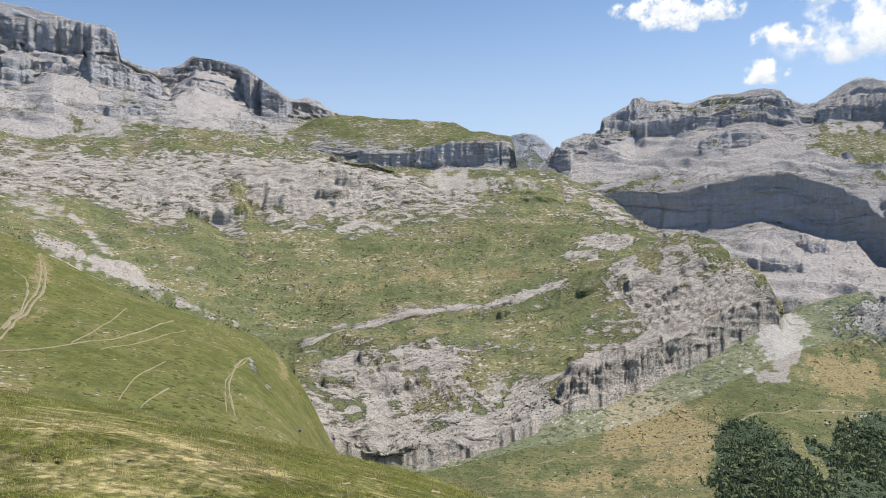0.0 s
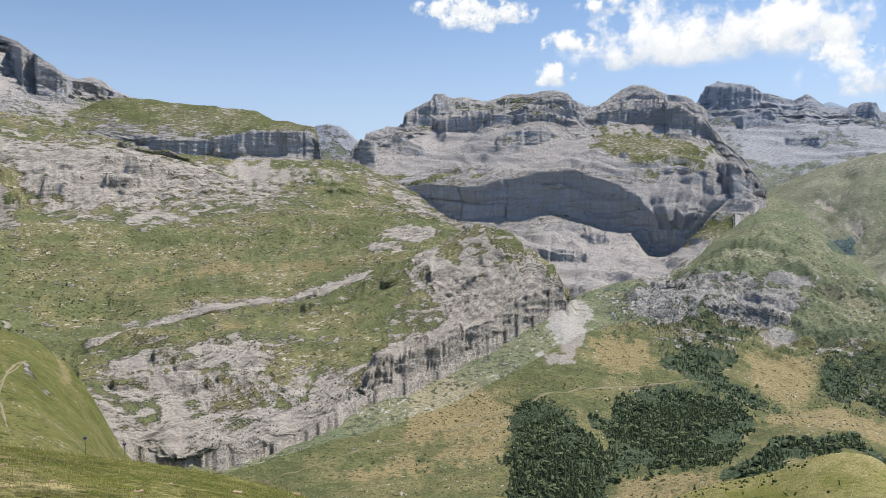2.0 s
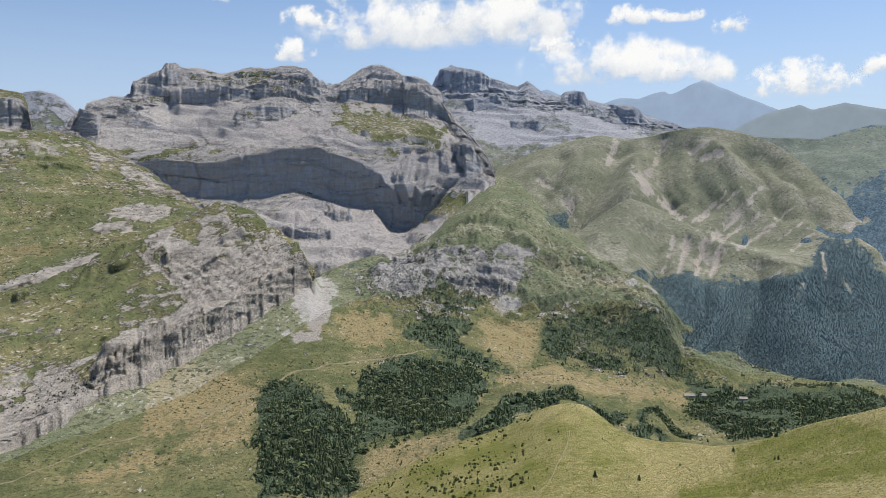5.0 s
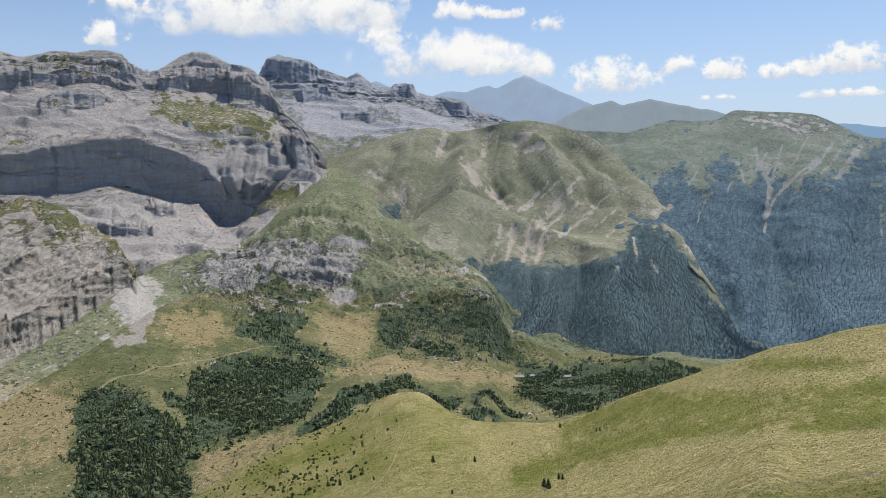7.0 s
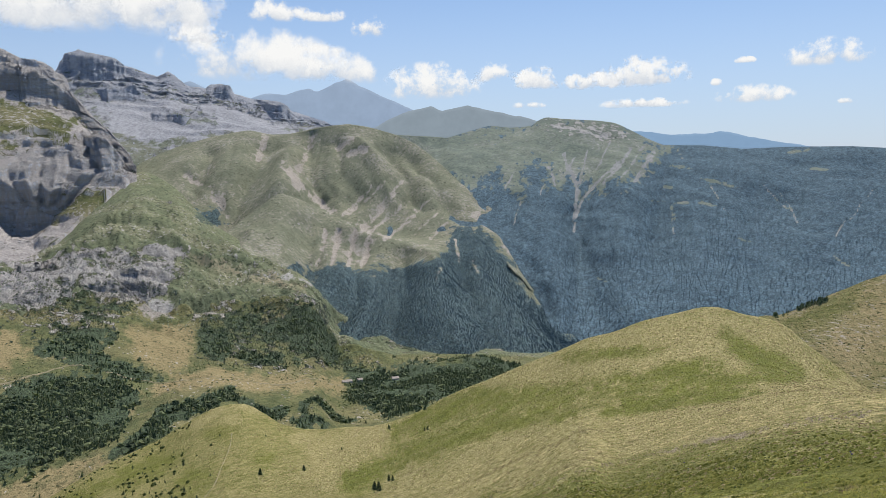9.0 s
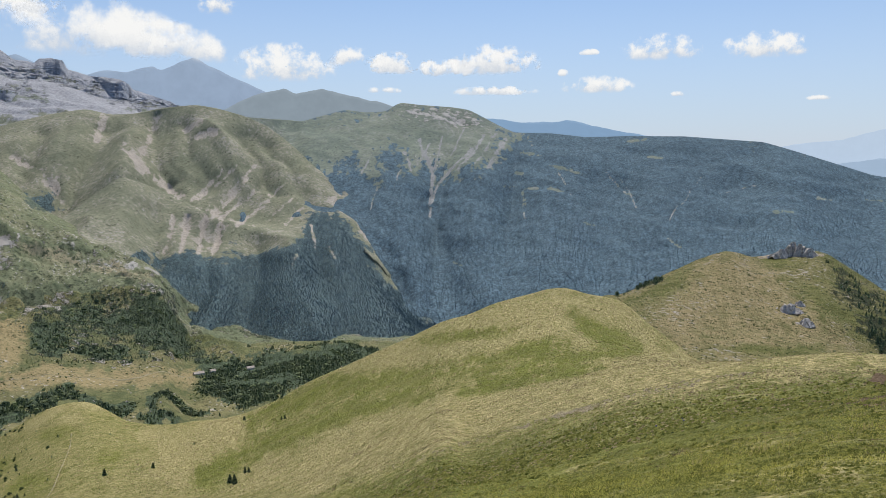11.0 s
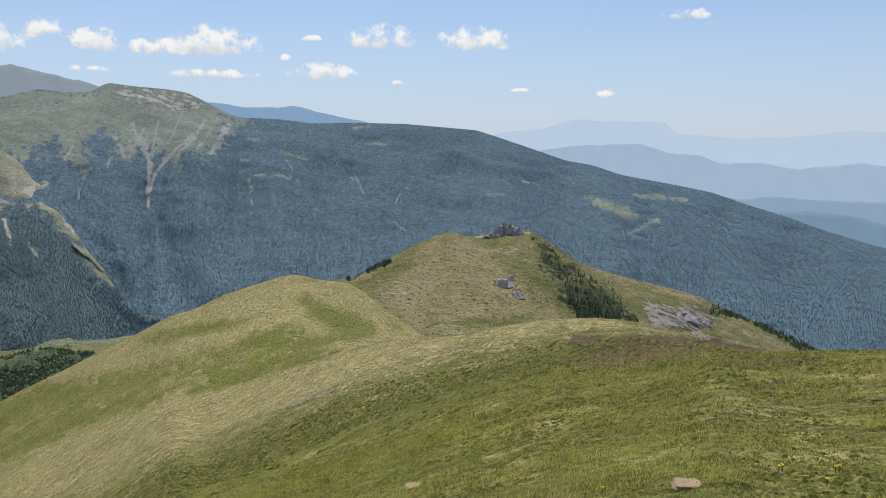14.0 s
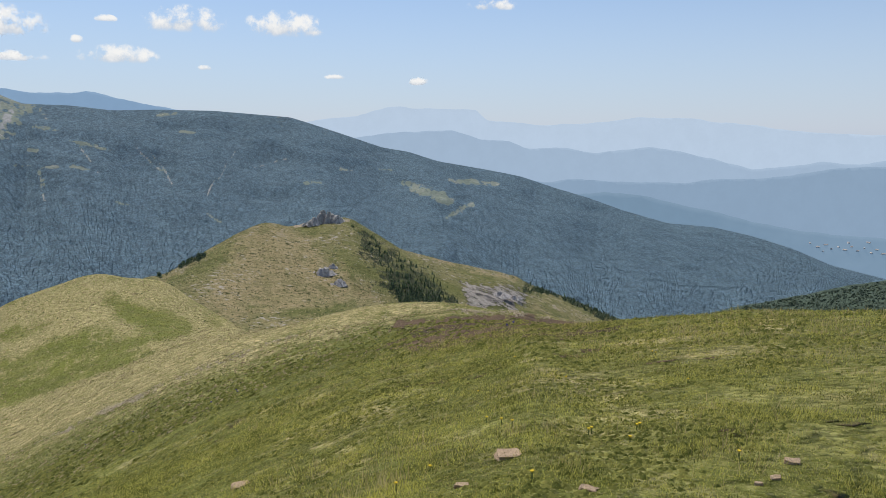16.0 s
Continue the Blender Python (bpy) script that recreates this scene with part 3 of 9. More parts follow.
VALLEY_A = ((3.78, 925, -275), (7.2, 960, -261), (13.02, 1080, -255), (17.02, 1185, -238), (20.85, 1310, -209), (23.77, 1420, -187), (24.26, 1700, -212), (25.33, 1850, -211), (28.31, 2050, -207), (30.85, 2100, -194), (32.53, 2250, -159), (34.19, 2400, -99), (35.83, 2550, -41), (37.25, 2700, 10), (38.25, 2700, 9), (39.84, 2550, -38), (41.8, 2300, -129), (45.62, 2100, -220), (48.92, 1950, -267), (50.94, 1900, -343), (55.17, 1850, -417), (70.88, 1850, -442))
VALLEY_B = ((3.77, 905, -277), (7.19, 940, -264), (9.3, 990, -256), (13.02, 1060, -258), (17.02, 1160, -241), (20.85, 1275, -214), (23.77, 1385, -192), (24.25, 1560, -212), (25.33, 1720, -199), (27.88, 1800, -198), (30.84, 1850, -193), (33.77, 1900, -162), (37.05, 2000, -141), (39.85, 2000, -141), (41.82, 1900, -188), (45.64, 1850, -232), (48.94, 1780, -276), (50.94, 1750, -343), (53.49, 1700, -384), (57.27, 1680, -392), (61.36, 1650, -390), (67.21, 1650, -397), (70.89, 1650, -405))
VALLEY_C = ((-2.28, 815, -279), (2.47, 850, -274), (7.16, 890, -272), (10.94, 940, -272), (15.01, 1010, -267), (18.94, 1090, -252), (21.95, 1180, -237), (24.47, 1290, -224), (26.57, 1420, -226), (29.55, 1480, -236), (32.09, 1560, -231), (35.83, 1620, -239), (37.87, 1560, -264), (41.06, 1580, -264), (45.67, 1620, -272), (49.31, 1600, -285), (50.93, 1560, -371), (55.18, 1540, -376), (61.37, 1520, -373), (67.22, 1520, -377), (70.91, 1520, -384))
VALLEY_D = ((-4.05, 760, -293), (2.42, 785, -282), (7.13, 820, -281), (10.9, 850, -284), (14.99, 900, -277), (18.92, 950, -268), (21.93, 990, -257), (24.46, 1040, -254), (27.37, 1080, -262), (29.51, 1110, -262), (32.9, 1150, -265), (35.82, 1160, -279), (38.28, 1150, -291), (41.88, 1230, -299), (45.72, 1250, -316), (49.39, 1230, -325), (50.92, 1250, -348), (52.2, 1260, -352), (55.18, 1280, -354), (58.52, 1330, -347), (61.37, 1380, -342), (65.33, 1380, -361), (70.94, 1380, -378))
VALLEY_E = ((-4.12, 690, -298), (7.08, 720, -280), (14.95, 760, -279), (20.42, 800, -275), (21.7, 800, -272), (24.31, 850, -264), (27.76, 880, -274), (32.04, 900, -279), (34.57, 920, -284), (37.06, 960, -280), (39.9, 1000, -274), (41.88, 1040, -277), (45.74, 1050, -291), (49.41, 1050, -297), (50.91, 1070, -329), (53.49, 1080, -327), (57.29, 1100, -330), (61.4, 1130, -326), (65.36, 1150, -326), (70.98, 1150, -339))
VALLEY_F = ((-4.21, 600, -296), (7.01, 620, -288), (14.9, 640, -287), (16.43, 660, -288), (20.75, 690, -288), (25.1, 710, -292), (29.44, 740, -281), (33.72, 800, -272), (35.82, 830, -268), (37.88, 850, -266), (41.9, 880, -268), (45.76, 900, -282), (49.44, 900, -285), (50.9, 930, -315), (53.49, 940, -317), (57.31, 950, -314), (61.43, 960, -313), (65.4, 970, -310), (71.03, 970, -313))
VALLEY_G = ((-4.39, 480, -296), (6.9, 500, -290), (16.27, 520, -287), (25, 550, -295), (33.7, 600, -273), (41.94, 650, -263), (49.5, 680, -263), (50.89, 720, -292), (61.48, 740, -286), (71.14, 740, -281))
VALLEY = (VALLEY_A, VALLEY_B, VALLEY_C, VALLEY_D, VALLEY_E, VALLEY_F, VALLEY_G)
CLIFF_MASSIF_A = ((6.92, 2780, 151), (7.99, 2880, 206), (8.52, 2950, 253), (9.51, 3050, 292), (10.69, 3120, 312), (11.61, 3180, 334), (11.91, 3230, 381), (13.13, 3280, 427), (14.28, 3300, 468), (15.17, 3310, 474), (16.59, 3350, 457), (17.82, 3400, 449), (19.27, 3400, 469), (20.93, 3380, 468), (22.81, 3320, 476), (23.73, 3290, 464), (24.18, 3250, 430), (24.59, 3220, 391), (25.51, 3320, 387), (26.77, 3420, 447), (27.62, 3440, 481), (28.54, 3460, 507), (29.49, 3450, 487), (30.73, 3440, 464), (32.17, 3400, 427), (33.32, 3350, 387), (33.8, 3200, 296), (34.62, 3100, 230), (35.63, 2980, 166), (36.84, 2800, 85), (37.45, 2650, 23))
CLIFF_MASSIF_B = ((6.9, 2740, 129), (7.97, 2780, 170), (9.47, 2880, 227), (11.6, 3020, 292), (13.08, 3080, 305), (14.31, 3120, 342), (17.17, 3150, 360), (20.91, 3180, 383), (22.79, 3180, 392), (24.25, 3150, 360), (25.51, 3180, 357), (27.6, 3230, 377), (29.69, 3240, 383), (32.17, 3210, 362), (33.48, 3150, 314), (34.21, 3050, 227), (35.43, 2930, 153), (36.64, 2770, 74), (37.37, 2620, 13))
CLIFF_MASSIF_C = ((6.88, 2680, 99), (7.94, 2700, 133), (9.45, 2780, 176), (11.57, 2900, 237), (13.06, 2950, 250), (14.2, 3100, 281), (14.69, 3107, 286), (17.15, 3136, 311), (20.07, 3166, 343), (21.31, 3080, 320), (22.77, 3060, 301), (24.23, 3040, 276), (25.49, 3100, 285), (26.55, 3190, 330), (27.59, 3216, 327), (29.68, 3226, 321), (32.16, 3196, 298), (33.47, 3080, 230), (34.21, 2990, 175), (35.43, 2800, 76), (36.56, 2680, 14), (37.29, 2590, -6))
CLIFF_MASSIF_D = ((6.87, 2600, 78), (9, 2620, 96), (11.5, 2680, 117), (14.21, 2730, 128), (17.1, 2780, 159), (19.18, 2800, 176), (20.85, 2820, 185), (22.95, 2830, 190), (25.05, 2800, 181), (27.56, 2760, 152), (29.65, 2720, 128), (32.14, 2700, 106), (34.2, 2650, 63), (35.43, 2620, 39), (36.56, 2620, 19), (37.29, 2620, 9))
CLIFF_MASSIF_E = ((6.85, 2540, 54), (10.16, 2540, 60), (12.55, 2540, 59), (14.58, 2530, 55), (15.81, 2530, 50), (17.26, 2540, 63), (19.14, 2550, 81), (21.24, 2560, 93), (23.76, 2570, 99), (25.44, 2560, 83), (27.54, 2530, 51), (28.79, 2500, 18), (29.62, 2470, -19), (30.88, 2440, -37), (32.13, 2450, -29), (34.2, 2490, -4), (35.43, 2530, 8), (36.56, 2570, 8), (37.29, 2610, 6))
CLIFF_MASSIF_F = ((6.84, 2500, 36), (10.15, 2490, 42), (12.53, 2518, 19), (13.72, 2514, -14), (14.72, 2511, -55), (16.98, 2516, -68), (18.65, 2526, -68), (20.76, 2535, -53), (22.87, 2544, -30), (24.98, 2540, -56), (26.66, 2520, -79), (28.35, 2484, -93), (28.97, 2466, -127), (29.6, 2448, -166), (30.65, 2423, -170), (31.7, 2425, -153), (32.95, 2420, -82), (34.19, 2440, -39), (35.42, 2500, -13), (36.56, 2560, -1), (37.29, 2600, 2))
CLIFF_MASSIF_G = ((6.82, 2430, 13), (10.12, 2420, 11), (12.89, 2380, -34), (15.31, 2330, -82), (17.8, 2280, -94), (20.3, 2230, -118), (22.83, 2220, -136), (25.36, 2200, -153), (28.32, 2200, -170), (30.85, 2230, -170), (32.11, 2300, -145), (34.19, 2400, -73), (35.83, 2500, -26), (37.29, 2590, -2))
CLIFF_MASSIF_H = ((6.79, 2330, -20), (10.09, 2300, -34), (12.87, 2250, -64), (15.3, 2200, -97), (18.6, 2120, -143), (21.1, 2030, -184), (23.63, 1950, -210), (25.33, 1900, -224), (28.3, 1920, -217), (30.84, 1980, -201), (32.53, 2150, -160), (34.19, 2320, -96), (35.83, 2450, -42), (37.29, 2570, -7))
CLIFF_MASSIF = (CLIFF_MASSIF_A, CLIFF_MASSIF_B, CLIFF_MASSIF_C, CLIFF_MASSIF_D, CLIFF_MASSIF_E, CLIFF_MASSIF_F, CLIFF_MASSIF_G, CLIFF_MASSIF_H)
NORTH_PEAKS_A = ((31.33, 3900, 365), (32.16, 4000, 402), (32.99, 4100, 513), (33.4, 4150, 577), (34.22, 4180, 606), (36.24, 4180, 567), (37.36, 4180, 531), (38.23, 4180, 508), (39.1, 4180, 482), (39.8, 4180, 515), (40.39, 4180, 478), (41.17, 4180, 440), (42.24, 4180, 425), (42.54, 4180, 447), (43.26, 4180, 456), (43.93, 4180, 450), (44.2, 4180, 406), (45.5, 4150, 376), (46.41, 4150, 376), (47.38, 4050, 355), (48.21, 4000, 302), (49.43, 3980, 278), (51.49, 3950, 228))
NORTH_PEAKS_B = ((31.33, 3600, 246), (33.8, 3800, 351), (35.84, 3850, 379), (37.84, 3800, 329), (40.2, 3780, 308), (42.9, 3750, 299), (45.51, 3700, 250), (47.69, 3650, 216), (51.5, 3600, 175))
NORTH_PEAKS_C = ((31.3, 3000, 31), (35.43, 3200, 98), (37.85, 3250, 97), (41.77, 3300, 128), (45.53, 3350, 146), (47.7, 3400, 160), (51.51, 3400, 136))
NORTH_PEAKS = (NORTH_PEAKS_A, NORTH_PEAKS_B, NORTH_PEAKS_C)
ROUND_MOUNTAIN_A = ((36.56, 3150, 2), (38.03, 3200, 52), (40.12, 3250, 106), (42.64, 3280, 150), (45.15, 3300, 178), (46.82, 3280, 154), (48.08, 3260, 159), (50.17, 3220, 184), (52.24, 3200, 196), (53.69, 3200, 183), (55.53, 3180, 153), (57.16, 3150, 111), (58.78, 3080, 39), (60.39, 2980, -46), (62.37, 2850, -125), (63.75, 2720, -183), (64.75, 2560, -247), (65.36, 2420, -319), (66.74, 2250, -390), (68.27, 2120, -424), (69.84, 2000, -444), (71.6, 1900, -464))
ROUND_MOUNTAIN_B = ((36.55, 2950, -23), (40.09, 2950, 21), (43.44, 2950, 51), (46.81, 3000, 78), (50.16, 3000, 84), (53.48, 2980, 72), (55.54, 2950, 42), (57.58, 2880, -12), (59.6, 2780, -82), (62, 2680, -156), (63.58, 2560, -216), (64.77, 2430, -278), (65.57, 2320, -338), (67.13, 2160, -397), (69.85, 1930, -439), (71.61, 1850, -462))
ROUND_MOUNTAIN_C = ((36.53, 2750, -57), (39.2, 2650, -86), (41.67, 2560, -161), (43.34, 2520, -195), (45.48, 2580, -140), (47.19, 2620, -97), (48.87, 2620, -125), (50.97, 2580, -167), (53.48, 2540, -209), (55.56, 2520, -220), (57.62, 2500, -227), (60.43, 2520, -201), (62.41, 2480, -215), (63.99, 2380, -264), (65.19, 2250, -329), (67.15, 2060, -400), (69.86, 1860, -434), (71.62, 1800, -460))
ROUND_MOUNTAIN_D = ((36.49, 2450, -104), (39.15, 2300, -151), (41.22, 2200, -195), (43.35, 2280, -170), (45.49, 2420, -110), (47.19, 2480, -68), (48.87, 2460, -95), (50.97, 2420, -139), (53.48, 2350, -188), (55.56, 2300, -209), (57.62, 2260, -225), (59.25, 2230, -235), (61.25, 2230, -250), (63.23, 2200, -276), (65.21, 2080, -348), (67.17, 1930, -402), (69.87, 1790, -428), (71.63, 1750, -455))
ROUND_MOUNTAIN_E = ((36.44, 2250, -162), (39.93, 2050, -211), (42.46, 2020, -225), (45.87, 2080, -218), (48.84, 2050, -231), (51.8, 2000, -256), (55.16, 1980, -283), (59.27, 1980, -281), (62.48, 1960, -304), (65.24, 1880, -355), (67.19, 1780, -397), (69.88, 1700, -416), (71.64, 1680, -446))
ROUND_MOUNTAIN_F = ((36.38, 2050, -207), (39.9, 1900, -238), (43.27, 1840, -260), (46.68, 1800, -284), (49.23, 1740, -314), (51.78, 1600, -374), (55.18, 1520, -388), (59.34, 1500, -391), (63.37, 1500, -390), (67.24, 1560, -403), (69.91, 1600, -413), (71.66, 1600, -436))
ROUND_MOUNTAIN = (ROUND_MOUNTAIN_A, ROUND_MOUNTAIN_B, ROUND_MOUNTAIN_C, ROUND_MOUNTAIN_D, ROUND_MOUNTAIN_E, ROUND_MOUNTAIN_F)
FOREST_MOUNTAIN_A = ((52.66, 3500, 141), (55.12, 3550, 168), (57.56, 3600, 160), (58.55, 3700, 161), (59.55, 3600, 149), (60.39, 3720, 171), (62.67, 3800, 216), (64.19, 3850, 205), (65.75, 3900, 214), (66.24, 3920, 243), (66.76, 3930, 260), (68.14, 3930, 248), (70.55, 3930, 236), (71.77, 3930, 223), (72.66, 3900, 191), (74, 3860, 140), (75.12, 3840, 106), (77.95, 3850, 101), (80.46, 3850, 81), (83.38, 3880, 87), (87.11, 3900, 84), (90.78, 3930, 64), (92.39, 3930, 55), (93.99, 3920, 21), (96.75, 3900, -42), (99.06, 3880, -95), (100.93, 3870, -115), (103.13, 3850, -162), (107.21, 3900, -212), (109.31, 3920, -241), (111.83, 3900, -296), (114.32, 3880, -343), (116.79, 3850, -398), (120.01, 3800, -450), (123.11, 3780, -458), (125.75, 3750, -488), (128.33, 3700, -528), (130.83, 3650, -584), (134.14, 3600, -617))
FOREST_MOUNTAIN_B = ((52.65, 3300, 14), (55.27, 3250, 45), (57.57, 3300, 10), (58.45, 3200, 23), (62.57, 3300, 47), (66.08, 3450, 74), (68.88, 3500, 81), (72.13, 3450, 55), (74.6, 3400, -4), (77.94, 3400, -37), (83.4, 3400, -62), (90.85, 3400, -98), (96.84, 3350, -177), (103.23, 3300, -246), (107.23, 3351, -288), (111.87, 3361, -353), (116.84, 3361, -429), (123.18, 3323, -480), (128.4, 3285, -537), (134.21, 3257, -612))
FOREST_MOUNTAIN_C = ((52.65, 2900, -136), (55.1, 2800, -110), (57.6, 2900, -137), (58.27, 2750, -148), (62.42, 2800, -135), (65.96, 2900, -122), (70.4, 2950, -148), (74.55, 2900, -190), (80.46, 2850, -209), (87.2, 2850, -228), (96.94, 2800, -276), (103.35, 2750, -317), (107.26, 2804, -377), (111.92, 2848, -422), (116.92, 2848, -478), (123.28, 2848, -514), (128.51, 2848, -544), (134.29, 2848, -582))
FOREST_MOUNTAIN_D = ((52.64, 2500, -283), (54.84, 2300, -276), (57.63, 2450, -276), (58.06, 2250, -292), (62.22, 2250, -300), (65.78, 2300, -321), (70.29, 2350, -325), (80.46, 2350, -330), (87.26, 2300, -338), (97.06, 2250, -351), (103.49, 2200, -360), (107.29, 2255, -422), (117, 2337, -488), (123.38, 2378, -506), (134.38, 2378, -533))
FOREST_MOUNTAIN_E = ((52.64, 2000, -452), (54.48, 1850, -426), (57.68, 1950, -437), (63.57, 1850, -439), (70.17, 1850, -423), (80.46, 1850, -429), (97.25, 1800, -439), (103.7, 1750, -409), (107.34, 1800, -490), (117.14, 1920, -524), (123.53, 2000, -528), (134.57, 2000, -535))
FOREST_MOUNTAIN = (FOREST_MOUNTAIN_A, FOREST_MOUNTAIN_B, FOREST_MOUNTAIN_C, FOREST_MOUNTAIN_D, FOREST_MOUNTAIN_E)
SIDE_HILL_A = ((117.96, 1500, -408), (120.35, 1520, -388), (122.67, 1540, -363), (124.93, 1560, -343), (127.12, 1580, -330), (129.24, 1600, -315), (131.27, 1620, -298), (132.92, 1640, -290), (135.14, 1650, -275), (138.71, 1700, -261))
SIDE_HILL_B = ((118.02, 1250, -378), (122.78, 1270, -346), (127.27, 1300, -325), (131.47, 1330, -307), (135.36, 1350, -291), (138.97, 1380, -281))
SIDE_HILL_C = ((118.16, 950, -346), (127.52, 980, -315), (139.29, 1000, -266))
SIDE_HILL = (SIDE_HILL_A, SIDE_HILL_B, SIDE_HILL_C)
POINTED_HILL_A = ((80.03, 760, -153), (81.32, 790, -147), (83.25, 840, -150), (84.74, 860, -144), (86.84, 900, -132), (88.92, 930, -119), (90.15, 950, -113), (90.97, 960, -115), (92.21, 980, -122), (93.22, 1010, -123), (94.61, 1020, -118), (96.11, 1020, -116), (96.98, 1010, -121), (98.57, 990, -136), (100.52, 980, -155), (101.85, 980, -162), (103.52, 1000, -174), (105.68, 1030, -187), (108.11, 1060, -200), (109.13, 1070, -207), (110.3, 1080, -222), (112.86, 1080, -237), (115.41, 1080, -257), (117.92, 1080, -276), (121.22, 1080, -305))
POINTED_HILL_B = ((80.03, 700, -149), (83.25, 720, -142), (86.02, 760, -138), (88.96, 800, -132), (91.03, 820, -131), (93.48, 850, -135), (96.28, 860, -135), (98.65, 850, -147), (100.98, 850, -160), (104.68, 890, -178), (108.18, 930, -193), (110.31, 960, -212), (115.44, 960, -245), (121.28, 960, -293))
POINTED_HILL_C = ((80.03, 600, -139), (83.26, 600, -134), (86.05, 630, -140), (89.02, 660, -146), (93.58, 690, -150), (96.41, 710, -155), (99.95, 720, -167), (104.8, 760, -181), (110.35, 820, -209), (115.49, 820, -232), (121.36, 820, -275))
POINTED_HILL_D = ((80.03, 470, -135), (86.1, 500, -142), (93.68, 540, -150), (100.06, 570, -157), (110.41, 640, -198), (121.51, 640, -249))
POINTED_HILL = (POINTED_HILL_A, POINTED_HILL_B, POINTED_HILL_C, POINTED_HILL_D)
FAR_PEAK_A = ((38.54, 4720, 374), (40.22, 4720, 502), (41.26, 4720, 525), (42.29, 4720, 487), (43.52, 4720, 456), (45.19, 4720, 431), (46.65, 4720, 470), (47.69, 4720, 462), (48.73, 4720, 484), (49.44, 4720, 493), (50.02, 4720, 472), (51.22, 4720, 517), (52.25, 4720, 552), (52.99, 4720, 517), (54.3, 4720, 470), (55.11, 4720, 442), (56.94, 4720, 371), (58.15, 4720, 315))
FAR_PEAK_B = ((38.46, 4600, 134), (58.17, 4600, 112))
FAR_PEAK = (FAR_PEAK_A, FAR_PEAK_B)
GAP_HILL_A = ((4.21, 3400, 293), (4.84, 3400, 322), (5.31, 3400, 346), (6.11, 3400, 354), (7.06, 3400, 345), (7.63, 3400, 321), (8.2, 3400, 286), (9.18, 3400, 251))
GAP_HILL_B = ((4.2, 3300, 253), (6.09, 3300, 291), (7.62, 3300, 264), (9.17, 3300, 220))
GAP_HILL_C = ((4.17, 3100, 159), (9.16, 3100, 140))
GAP_HILL = (GAP_HILL_A, GAP_HILL_B, GAP_HILL_C)
FAR_HILL_A = ((53.07, 4350, 200), (55.12, 4350, 278), (56.74, 4350, 330), (58.34, 4350, 360), (59.14, 4350, 331), (60.12, 4350, 346), (61.09, 4350, 362), (63.03, 4350, 321), (65.3, 4350, 285), (67.52, 4350, 237))
FAR_HILL_B = ((53.07, 4200, 78), (67.58, 4200, 59))
FAR_HILL = (FAR_HILL_A, FAR_HILL_B)
FAR_RIDGE_A = ((69.72, 4500, 193), (72.98, 4500, 207), (76.29, 4500, 179), (79, 4500, 189), (81.71, 4500, 143), (84.63, 4500, 97), (88.35, 4500, 45))
FAR_RIDGE_B = ((69.65, 4400, -30), (88.39, 4400, -95))
FAR_RIDGE = (FAR_RIDGE_A, FAR_RIDGE_B)
FAR_MESA_A = ((89.48, 4820, -44), (94.32, 4820, 48), (97.19, 4820, 72), (98.44, 4820, 103), (99.48, 4820, 127), (102.59, 4820, 124), (105.92, 4820, 117), (106.84, 4820, 45), (108.42, 4820, 41), (110.9, 4820, 17), (114.56, 4820, 31), (117.73, 4820, 67), (120.45, 4820, 57), (124.2, 4820, 30), (127.81, 4820, -15), (133.4, 4820, -39), (137.96, 4820, -37))
FAR_MESA_B = ((89.34, 4780, -349), (138.27, 4780, -324))
FAR_MESA = (FAR_MESA_A, FAR_MESA_B)
FAR_RANGE_A = ((93.45, 4700, -128), (97.58, 4700, -48), (100.08, 4700, -24), (104.26, 4700, -14), (106.35, 4700, -65), (108.44, 4700, -78), (109.7, 4700, -118), (112.58, 4700, -118), (114.63, 4700, -150), (116.63, 4700, -122), (118.21, 4700, -112), (120.55, 4700, -130), (122.85, 4700, -170), (125.48, 4700, -237), (127.96, 4700, -214), (129.66, 4700, -183), (131.35, 4700, -190), (133.52, 4700, -168), (138.09, 4700, -148))
FAR_RANGE_B = ((93.3, 4600, -576), (138.46, 4600, -479))
FAR_RANGE = (FAR_RANGE_A, FAR_RANGE_B)
FAR_UPLAND_A = ((103.42, 4500, -255), (107.21, 4500, -245), (110.99, 4500, -309), (113.46, 4500, -294), (115.91, 4500, -304), (119.88, 4500, -308), (124.42, 4500, -278), (128, 4500, -247), (130.7, 4500, -200), (133.55, 4500, -189), (138.12, 4500, -169))
FAR_UPLAND_B = ((103.42, 4420, -696), (138.54, 4420, -528))
FAR_UPLAND = (FAR_UPLAND_A, FAR_UPLAND_B)
FAR_FLANK_A = ((109.34, 4200, -360), (112.67, 4200, -357), (115.53, 4200, -342), (117.95, 4200, -351), (120.73, 4200, -396), (123.81, 4200, -442), (126.06, 4200, -479), (128.24, 4200, -500), (131.02, 4200, -516), (133.02, 4200, -520), (138.55, 4200, -515))
FAR_FLANK_B = ((109.43, 4050, -757), (128.51, 4000, -764), (138.97, 3950, -803))
FAR_FLANK = (FAR_FLANK_A, FAR_FLANK_B)
